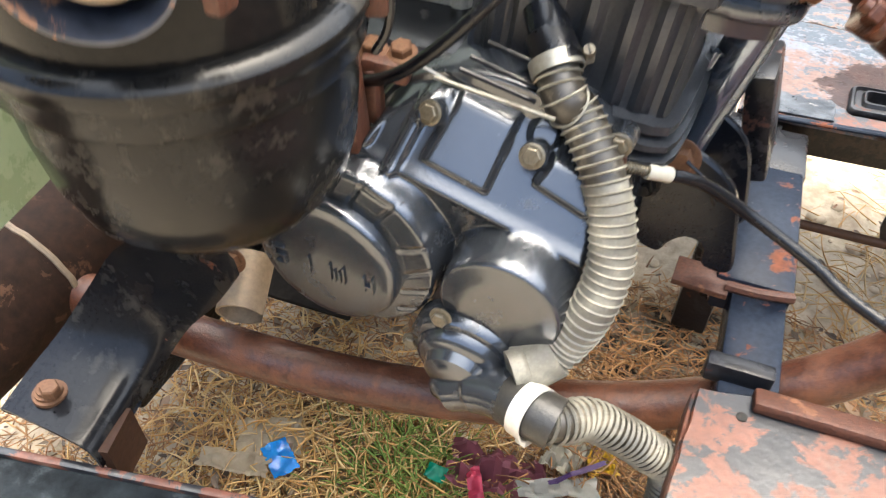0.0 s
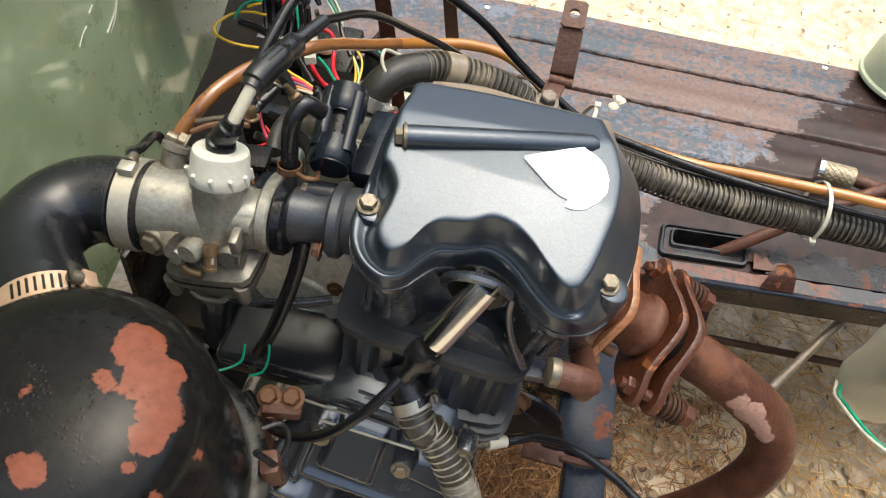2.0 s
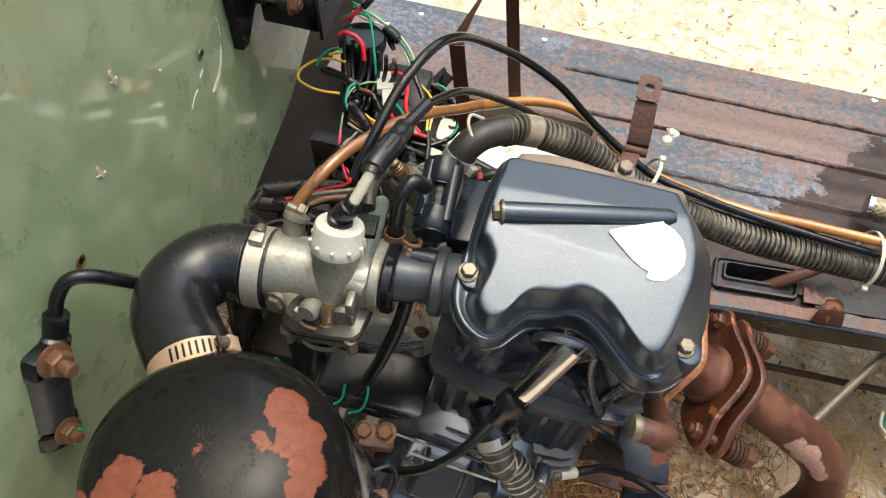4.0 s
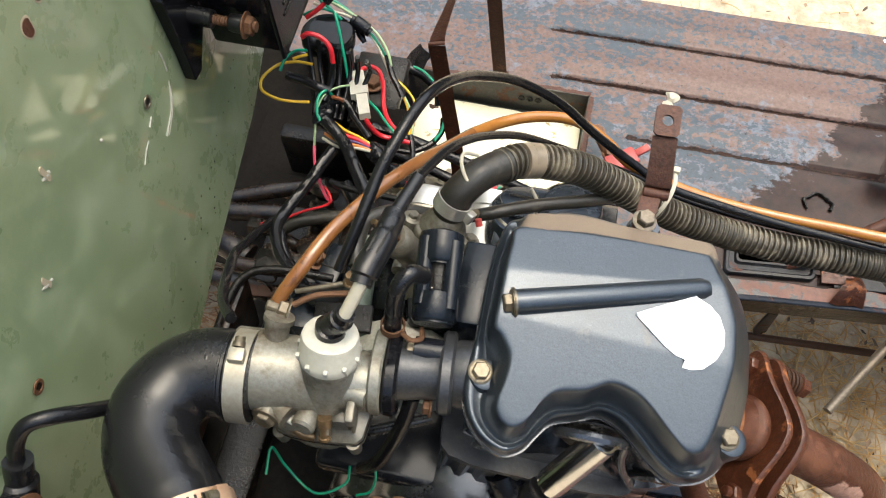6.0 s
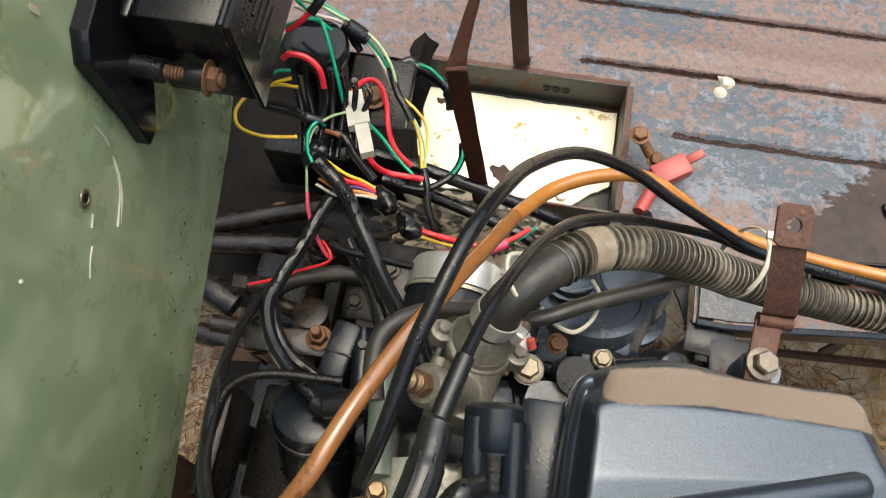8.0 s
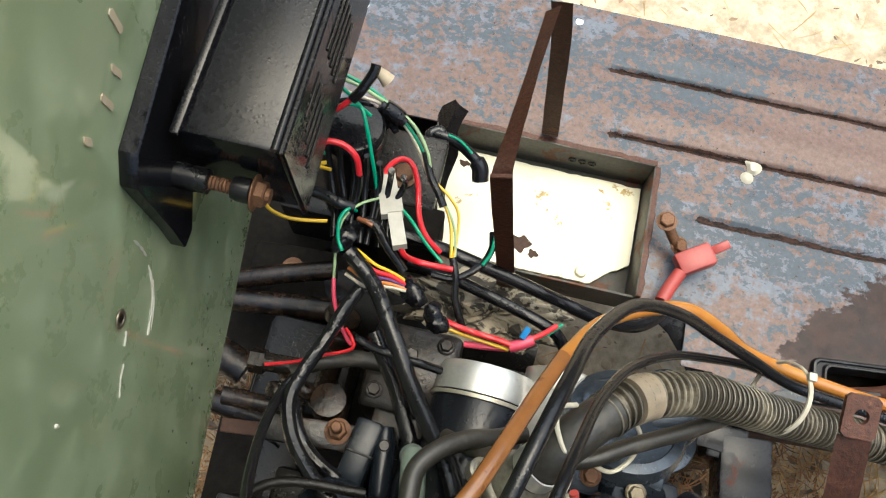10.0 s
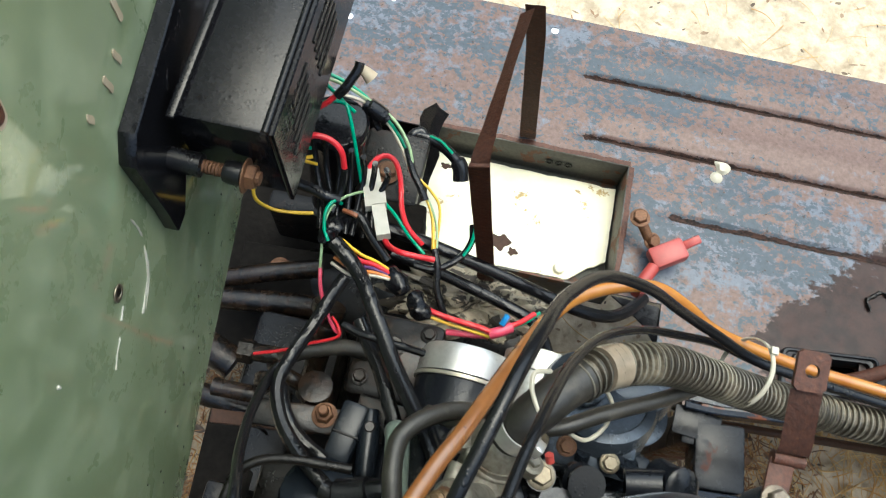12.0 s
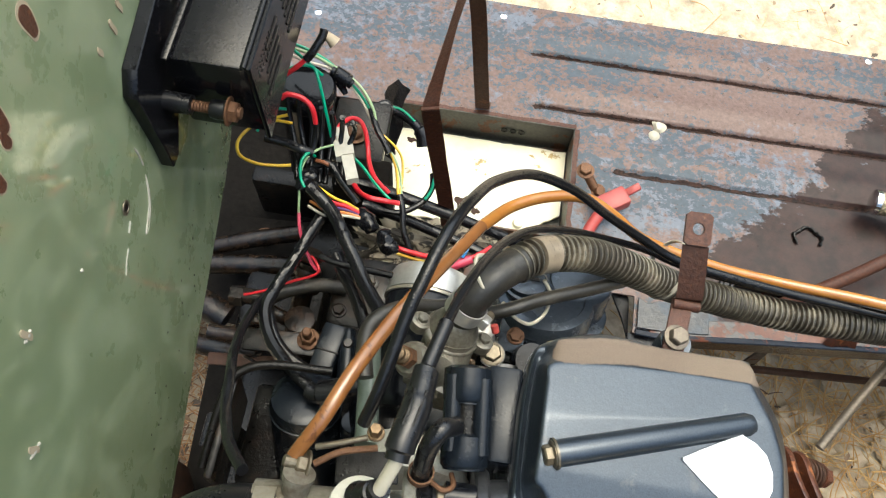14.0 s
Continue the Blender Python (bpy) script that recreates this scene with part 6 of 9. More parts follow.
def upper_hose():
    h = thing("radiator_hose", (0.1, 0.18, 0.6), "brown-grey corrugated radiator hose in wire mesh", "hose", "corrugated hoses")
    cor = [(-0.098, 0.156, 0.696), (-0.086, 0.167, 0.691), (-0.065, 0.179, 0.680), (-0.03, 0.190, 0.662), (0.01, 0.195, 0.634), (0.06, 0.2005, 0.598), (0.11, 0.204, 0.577), (0.17, 0.204, 0.566), (0.23, 0.206, 0.561), (0.30, 0.207, 0.560), (0.40, 0.210, 0.558), (0.55, 0.22, 0.55), (0.9, 0.25, 0.53)]
    part("corrugation", corrugated(cor, 0.0122, 0.0054, 0.0026, 22, 0.40), "corrugated_dark", h)
    # thin wire wound round the hose, and a string of small loops along its underside
    part("wire_winding", hoops(cor, 0.0149, 0.0056, 0.00055, 22, 0.0008), "corrugated_mid", h, "thin pale wire wound round the hose", kind="stuff")
    pts = resample(spline(cor[2:11], 24), 0.0009)
    bm = bmesh.new()
    for phase, down in ((0.0, Vector((0, -0.0095, -0.0125))), (1.6, Vector((0, -0.0060, -0.0150)))):
        loops = [p + down + Vector((0.0016 * math.cos(1.9 * k + phase), -0.0008 * math.sin(1.9 * k + phase), 0.0016 * math.sin(1.9 * k + phase))) for k, p in enumerate(pts)]
        sweep(bm, loops, 0.00045, 4)
    part("wire_net", bm, "dark", h, "string of small wire loops under the hose", kind="stuff")
    part("elbow", tube([(-0.134, 0.114, 0.678), (-0.1315, 0.118, 0.687), (-0.126, 0.126, 0.696), (-0.116, 0.138, 0.701), (-0.106, 0.149, 0.699), (-0.094, 0.160, 0.695)], 0.0140, 26), "old_hose", h, "black rubber elbow")
    part("tape_ring", tube([(-0.083, 0.169, 0.6895), (-0.076, 0.1735, 0.6855), (-0.069, 0.177, 0.682)], 0.0156, 24), "tape", h, "ragged brown tape ring")
    worm_clamp((-0.1315, 0.118, 0.687), (0.38, 0.42, 0.82), 0.0147, 0.012, 0, "bright worm-drive hose clamp on the thermostat neck", "satin", 8, 0, (0.95, -0.30, 0.15))
    th = thing("thermostat_housing", (-0.135, 0.08, 0.62), "grey cast alloy thermostat housing", "housing")
    d = Vector((-0.25, -0.36, -0.90)).normalized()
    e = Vector((0.95, -0.10, -0.22)).normalized()
    c = Vector((-0.139, 0.106, 0.660))
    part("bonnet", lathe((-0.133, 0.115, 0.680), d, [(0.0125, -0.010), (0.0125, 0.004), (0.0150, 0.006), (0.0160, 0.010), (0.0190, 0.015), (0.0205, 0.019), (0.0205, 0.024)], 28), "alloy_stained", th, "upper half of the housing")
    part("flange", lathe(c, d, [(0.0195, -0.001), (0.0225, 0.0), (0.0235, 0.0015), (0.0235, 0.0075), (0.0225, 0.009), (0.019, 0.009)], 32), "alloy_stained", th)
    for s in (-1, 1):
        q = c + e * (0.0265 * s)
        part("ear", lathe(q, d, [(0.0070, -0.002), (0.0085, -0.001), (0.0088, 0.0075), (0.0075, 0.009), (0, 0.009)], 18), "alloy_stained", th)
        part("ear_web", tube([c + e * (0.012 * s) + d * 0.004, q + d * 0.004], 0.0058, 12), "alloy_stained", th)
        bolt(th, q - d * 0.001, -d, 0.0048, "alloy_stained", long=0.005)
    part("body", tube([c + d * 0.002, (-0.141, 0.098, 0.650), (-0.145, 0.080, 0.645), (-0.149, 0.058, 0.650), (-0.150, 0.050, 0.652)], lambda s, n: 0.0215 if s < n * 0.75 else 0.0195, 28), "alloy_stained", th)
    part("rib", tube([(-0.163, 0.092, 0.655), (-0.166, 0.075, 0.656), (-0.166, 0.060, 0.660)], 0.006, 12), "alloy_stained", th)
    part("lower_body", box((-0.16, 0.03, 0.60), (-0.105, 0.085, 0.64), 0.008, turn(0, 0, 15)), "case", th)
    se = thing("temperature_sender", (-0.158, 0.068, 0.69), "brass temperature sender screwed into the housing", "sensor")
    d2 = Vector((-0.42, -0.10, 0.90)).normalized()
    a = Vector((-0.168, 0.064, 0.713))
    part("boss", lathe(a - d2 * 0.055, d2, [(0.0125, 0), (0.0120, 0.040), (0.0135, 0.042), (0.0135, 0.050), (0.011, 0.054), (0, 0.054)], 24), "alloy_stained", se)
    part("hexagon", loft([(circle(0.0082, 6), 0), (circle(0.0082, 6), 0.008)], placer(a, d2)), "rust_bolt", se, smooth=25)
    part("thread", lathe(a + d2 * 0.008, d2, [(0.0058, 0), (0.0062, 0.002), (0.0052, 0.003), (0.0060, 0.005), (0.0050, 0.006), (0.0054, 0.010), (0.0032, 0.012), (0.0024, 0.021)], 16), "brass", se)


upper_hose()


def hose_bracket():
    b = thing("hose_bracket", (0.02, 0.1, 0.74), "rusty bent flat-steel bracket with a round hole", "bracket")
    w = 0.0095
    o = Vector((0.0225, 0.128, 0.748))
    yv, zv = Vector((-0.03, 0.93, 0.36)).normalized(), Vector((0, -0.36, 0.93)).normalized()
    xv = Vector((1, 0.03, 0))
    pl = lambda x, y, h: o + xv * x + yv * y + zv * h
    # plate with a real hole: ring of quads from the hole to the outline
    hole = circle(0.0042, 24, 0.0, 0.051)
    bm = bmesh.new()
    ring = []
    for x, y in hole:
        d = Vector((x, y - 0.051)).normalized()
        k = min((w / abs(d.x) if abs(d.x) > 1e-6 else 9), (0.0118 / d.y if d.y > 1e-6 else 9), (0.012 / -d.y if d.y < -1e-6 else 9))
        ring.append((d.x * k, 0.051 + d.y * k))
    for h0 in (0.0, 0.003):
        a = [bm.verts.new(pl(x, y, h0)) for x, y in hole]
        c = [bm.verts.new(pl(x, y, h0)) for x, y in ring]
        for k in range(24):
            bm.faces.new((a[k], a[(k + 1) % 24], c[(k + 1) % 24], c[k]))
        if h0 == 0.0:
            a0, c0 = a, c
    for k in range(24):
        bm.faces.new((a0[k], a0[(k + 1) % 24], a[(k + 1) % 24], a[k]))
        bm.faces.new((c0[k], c0[(k + 1) % 24], c[(k + 1) % 24], c[k]))
    part("drilled_end", bm, "rust", b)
    prof = [(pl(0, 0.0392, 0), 1), (pl(0, 0.006, 0), 1), (pl(0, 0.001, -0.002), 1), (pl(0, -0.001, -0.007), 1), (pl(0, -0.002, -0.012), 1)]
    bm = bmesh.new()
    rows = []
    for p, _ in prof:
        rows.append([bm.verts.new(p + xv * s) for s in (-w, w)])
    for p, q in zip(rows, rows[1:]):
        bm.faces.new((p[0], p[1], q[1], q[0]))
    bmesh.ops.solidify(bm, geom=bm.faces[:], thickness=0.003)
    part("plate", bm, "rust", b)
    part("foot", box((0.0095, 0.088, 0.7365), (0.0245, 0.127, 0.7395), 0.001, turn(4, 0, -8)), "rust", b)
    part("fold", tube([(0.0130, 0.1275, 0.7405), (0.0225, 0.1275, 0.7400), (0.0320, 0.1275, 0.7395)], 0.0042, 12), "rust", b)
    bolt(b, (0.0165, 0.102, 0.740), (0.1, 0, 1), 0.0068, "rod", long=0.008)


hose_bracket()


# ---- fuel hose and control cables ----
fh = thing("fuel_hose", (-0.2, 0.0, 0.76), "translucent amber fuel hose curving over the engine", "hose")
part("aged_length", tube([(-0.229, -0.033, 0.732), (-0.227, -0.022, 0.750), (-0.211, 0.002, 0.770), (-0.198, 0.035, 0.770), (-0.181, 0.076, 0.757), (-0.170, 0.098, 0.749), (-0.158, 0.125, 0.733), (-0.145, 0.154, 0.712), (-0.129, 0.188, 0.690)], 0.0052, 14), "aged_amber", fh, "browned wet length of the hose")
part("hose", tube([(-0.129, 0.188, 0.690), (-0.106, 0.220, 0.670), (-0.076, 0.240, 0.660), (-0.041, 0.252, 0.647), (-0.010, 0.248, 0.630), (0.019, 0.243, 0.606), (0.057, 0.240, 0.590), (0.11, 0.236, 0.579), (0.17, 0.232, 0.576), (0.23, 0.224, 0.586), (0.30, 0.214, 0.597), (0.42, 0.208, 0.602), (0.95, 0.24, 0.58)], 0.0052, 14), "amber", fh)
part("sleeve", tube([(-0.2295, -0.038, 0.722), (-0.229, -0.031, 0.734), (-0.2275, -0.024, 0.747)], 0.0066, 14), "rubber", fh, "black rubber end sleeve")
ck = thing("choke_cable", (-0.16, 0.03, 0.78), "black choke cable looping over the engine", "cable", "control cables")
part("sheath", tube([(-0.185, 0.002, 0.775), (-0.177, 0.024, 0.795), (-0.169, 0.061, 0.812), (-0.163, 0.082, 0.818), (-0.157, 0.103, 0.820), (-0.150, 0.126, 0.816), (-0.140, 0.154, 0.800), (-0.125, 0.188, 0.768), (-0.096, 0.221, 0.728), (-0.058, 0.232, 0.694), (-0.022, 0.234, 0.656), (0.014, 0.232, 0.628), (0.057, 0.225, 0.605), (0.11, 0.222, 0.593), (0.17, 0.219, 0.584), (0.23, 0.216, 0.580), (0.30, 0.211, 0.581), (0.42, 0.210, 0.580), (0.95, 0.24, 0.555)], 0.0042, 12), "cable", ck)
tc = thing("throttle_cable", (-0.15, 0.01, 0.8), "black throttle cable rising from the carburettor cap", "cable", "control cables")
part("sheath", tube([(-0.144, 0.065, 0.806), (-0.139, 0.084, 0.796), (-0.132, 0.106, 0.784), (-0.123, 0.130, 0.764), (-0.109, 0.160, 0.732), (-0.085, 0.191, 0.694), (-0.049, 0.215, 0.652), (-0.010, 0.227, 0.622), (0.029, 0.234, 0.598), (0.08, 0.231, 0.578), (0.2, 0.226, 0.565), (0.42, 0.228, 0.560), (0.95, 0.26, 0.54)], 0.0034, 12), "cable", tc)
part("boot", tube([(-0.1595, -0.022, 0.816), (-0.158, -0.012, 0.818), (-0.154, 0.006, 0.817), (-0.152, 0.022, 0.814), (-0.151, 0.034, 0.811), (-0.144, 0.065, 0.806)], lambda s, n: 0.0072 if s < n * 0.06 else (0.0088 if s < n * 0.4 else (0.0078 if s < n * 0.62 else 0.0048)), 18), "rubber", tc, "thick cracked rubber sleeve")
for s in (-1, 1):
    part("crease", tube([(-0.1565 + 0.003 * s, -0.004, 0.8254), (-0.1540 + 0.003 * s, 0.007, 0.8246), (-0.1525 + 0.0035 * s, 0.018, 0.8215)], 0.0011, 6), "dark", tc)
lone("coolant_bypass_hose", tube([(-0.191, 0.130, 0.600), (-0.160, 0.122, 0.635), (-0.106, 0.128, 0.660), (-0.069, 0.147, 0.655), (-0.025, 0.170, 0.640), (0.018, 0.196, 0.620)], 0.0058, 14), "old_hose", "thin black rubber bypass hose passing below the elbow", "hose")
lone("breather_hose", tube([(-0.201, 0.057, 0.660), (-0.206, 0.078, 0.660), (-0.206, 0.100, 0.655), (-0.194, 0.116, 0.650), (-0.175, 0.128, 0.640), (-0.156, 0.134, 0.630), (-0.137, 0.143, 0.620)], 0.0068, 16), "old_hose", "bent black breather hose beside the starter motor", "hose")
lone("vacuum_hose", tube([(-0.128, 0.010, 0.775), (-0.137, 0.004, 0.785), (-0.143, -0.006, 0.778), (-0.145, -0.014, 0.757), (-0.146, -0.018, 0.737)], 0.0062, 14), "rubber", "short black vacuum hose on the intake stub", "hose")
vc_ = thing("spring_clip", (-0.145, -0.018, 0.74), "bronze spring clip on the vacuum hose", "clip")
band(vc_, (-0.1455, -0.0175, 0.742), (0.05, 0.25, 1), 0.0075, 0.006, "rust_bolt", "ring")
part("ear", tube([(-0.138, -0.022, 0.743), (-0.130, -0.026, 0.745), (-0.124, -0.022, 0.742), (-0.126, -0.014, 0.739)], 0.0018, 8), "rust_bolt", vc_)
zip_tie((0.289, 0.209, 0.572), (0.97, 0.1, -0.1), 0.029, head=200)
zip_tie((0.047, 0.214, 0.605), (1, -0.1, -0.45), 0.028, head=60)
lone("tie_wire", tube([(-0.118, 0.157, 0.705), (-0.129, 0.152, 0.712), (-0.129, 0.141, 0.712), (-0.123, 0.129, 0.712), (-0.118, 0.126, 0.708)], 0.0016, 8), "white", "cream insulated wire tied to the hose elbow", "wire", "loose wires")
lone("sender_wire", tube([(-0.102, 0.137, 0.660), (-0.091, 0.130, 0.650), (-0.076, 0.129, 0.640), (-0.064, 0.141, 0.640), (-0.063, 0.155, 0.650), (-0.070, 0.162, 0.660)], 0.0016, 8), "white", "thin buff wire looping under the hose", "wire", "loose wires")
lone("red_spade_cover", tube([(-0.108, 0.107, 0.688), (-0.107, 0.105, 0.686), (-0.106, 0.103, 0.684)], 0.0030, 10), "red_dull", "small red terminal cover beside the clamp", "terminal cover")


# ---- clutch cable at the crankcase ----
def clutch_cable():
    c = thing("clutch_cable", (0.05, -0.07, 0.5), "clutch cable with plated adjuster and black sheath", "cable", "control cables")
    a, b = Vector((0.012, -0.094, 0.507)), Vector((0.060, -0.066, 0.490))
    d = (b - a).normalized()
    part("inner_wire", tube([(-0.125, -0.108, 0.556), (-0.06, -0.103, 0.532), a], 0.0012, 6), "wire", c)
    part("adjuster", lathe(a, d, [(0.0052, 0), (0.0052, 0.003)] + [(0.0040 if k % 2 else 0.0034, 0.004 + 0.0011 * k) for k in range(20)] + [(0.0034, 0.027)], 16), "zinc", c)
    part("lock_nut", loft([(circle(0.0075, 6), 0), (circle(0.0075, 6), 0.004)], placer(a + d * 0.002, d)), "zinc", c, smooth=25)
    part("ferrule", lathe(a + d * 0.026, d, [(0.0055, 0), (0.0058, 0.002), (0.0055, 0.018), (0.0045, 0.019)], 18), "white", c, "white plastic ferrule")
    part("sheath", tube([b - d * 0.012, b, (0.078, -0.055, 0.478), (0.113, -0.047, 0.455), (0.157, -0.058, 0.440), (0.198, -0.078, 0.430), (0.32, -0.13, 0.42), (0.5, -0.2, 0.42)], 0.0045, 12), "cable", c)
    part("stop", box((-0.002, -0.108, 0.493), (0.014, -0.078, 0.522), 0.003, turn(0, 15, 30)), "rust", c, "rusty cable stop")
    lv = thing("clutch_lever", (-0.14, -0.11, 0.555), "rusty clutch release lever with bolt", "lever")
    part("arm", box((-0.155, -0.128, 0.548), (-0.122, -0.105, 0.562), 0.003, turn(0, 10, 15)), "rust", lv)
    part("upright", box((-0.156, -0.132, 0.515), (-0.140, -0.118, 0.556), 0.003), "rust", lv)
    bolt(lv, (-0.149, -0.116, 0.562), (0, -0.2, 1), 0.0075, "rust_bolt", long=0.008)
    bolt(lv, (-0.130, -0.112, 0.562), (0, -0.2, 1), 0.0075, "rust_bolt", long=0.008)


clutch_cable()


# ---- frame ----
def channel():
    ch = thing("cross_member", (0.13, 0.04, 0.34), "blue-black painted steel frame channel, rusty at the joints", "frame rail")
    m = turn(0, 0, 3.5)
    part("upper_sleeve", box((0.098, -0.012, 0.322), (0.160, 0.150, 0.362), 0.004, m), "channel", ch)
    part("rear_stub", box((0.100, 0.152, 0.322), (0.156, 0.225, 0.356), 0.004, m), "rail", ch)
    part("lower_length", box((0.121, -0.150, 0.318), (0.166, 0.02, 0.350), 0.004, m), "channel", ch)
    part("weld_seam", tube([(0.112, -0.021, 0.360), (0.138, -0.021, 0.362), (0.164, -0.013, 0.360)], 0.0045, 8), "rust", ch, "rusty weld seam")
    part("end_stop", box((0.112, -0.108, 0.345), (0.160, -0.094, 0.366), 0.002, m), "rail", ch)
    part("cap_plate", box((0.074, 0.202, 0.352), (0.126, 0.2335, 0.3555), 0.001, turn(0, 0, -5)), "rail", ch, "black corner plate with rust showing through")
    return ch


channel()


def engine_mount():
    mt = thing("engine_mount", (0.06, 0.0, 0.4), "black steel engine mounting plate with rusty bolts", "mounting plate")
    out = smooth_loop([(0.018, 0.462), (0.050, 0.480), (0.092, 0.455), (0.108, 0.400), (0.110, 0.372), (0.088, 0.372), (0.084, 0.392), (0.070, 0.396), (0.058, 0.385), (0.05, 0.372), (0.022, 0.385), (0.010, 0.42)], 60)
    part("plate", prism(out, XZ, 0.012, 0.020, 0.002), "case", mt)
    part("plate", prism(out, XZ, -0.05, -0.042, 0.002), "case", mt)
    part("shelf", box((0.070, -0.030, 0.352), (0.115, 0.0, 0.358), 0.001), "rust", mt)
    bolt(mt, (0.048, -0.020, 0.470), (0, -1, 0.15), 0.0125, "rust_bolt", long=0.011)
    bolt(mt, (0.024, -0.022, 0.480), (0, -1, 0.15), 0.0095, "rust_bolt", long=0.010)
    bolt(mt, (0.030, -0.024, 0.443), (0, -1, 0.15), 0.0085, "dark", long=0.010, stub=0.004)
    part("ground_wire", tube([(0.055, -0.032, 0.478), (0.072, -0.036, 0.468), (0.082, -0.03, 0.445)], 0.0014, 6), "cable", mt)
    dt = thing("down_tube", (0.07, 0.05, 0.5), "glossy blue-black frame tube in front of the cylinder", "frame tube")
    part("tube", tube([(0.040, 0.045, 0.415), (0.052, 0.050, 0.46), (0.066, 0.058, 0.515), (0.080, 0.068, 0.57)], 0.018, 24), "tube_paint", dt)
    part("thin_tube", tube([(0.022, 0.02, 0.43), (0.036, 0.028, 0.48), (0.05, 0.035, 0.53)], 0.005, 12), "tube_paint", dt)
    part("gusset", box((0.085, 0.065, 0.40), (0.108, 0.13, 0.50), 0.004, turn(0, -12, 0)), "rail", dt)


engine_mount()


def near_plate():
    p = thing("side_plate", (0.3, -0.2, 0.35), "rusty red steel side plate with flaking black paint", "steel plate")
    out = [(0.112, -0.128), (0.108, -0.22), (0.106, -0.5), (1.4, -0.5), (1.4, -0.07), (0.9, -0.075), (0.45, -0.085), (0.20, -0.108)]
    fine = []
    for a, b in zip(out, out[1:] + out[:1]):
        fine += [(a[0] + (b[0] - a[0]) * k / 6 + 0.0015 * noise.noise((a[0] * 50 + k, a[1] * 50, 1)), a[1] + (b[1] - a[1]) * k / 6 + 0.0015 * noise.noise((a[0] * 50, k + a[1] * 50, 4))) for k in range(6)]
    part("sheet", prism(fine, lambda x, y, h: Vector((x, y, h)), 0.352, 0.358, 0.001), "red_plate", p)
    part("hole", lathe((0.144, -0.141, 0.3582), (0, 0, 1), [(0.0042, 0), (0.004, 0.0005), (0, 0.0005)], 16), "dark", p)
    part("folded_strip", box((0.148, -0.118, 0.356), (0.62, -0.098, 0.366), 0.003, turn(-14, 0, 4)), "rust", p)
    part("flange", box((0.108, -0.5, 0.318), (0.112, -0.130, 0.3525), 0.001), "red_plate", p)


near_plate()


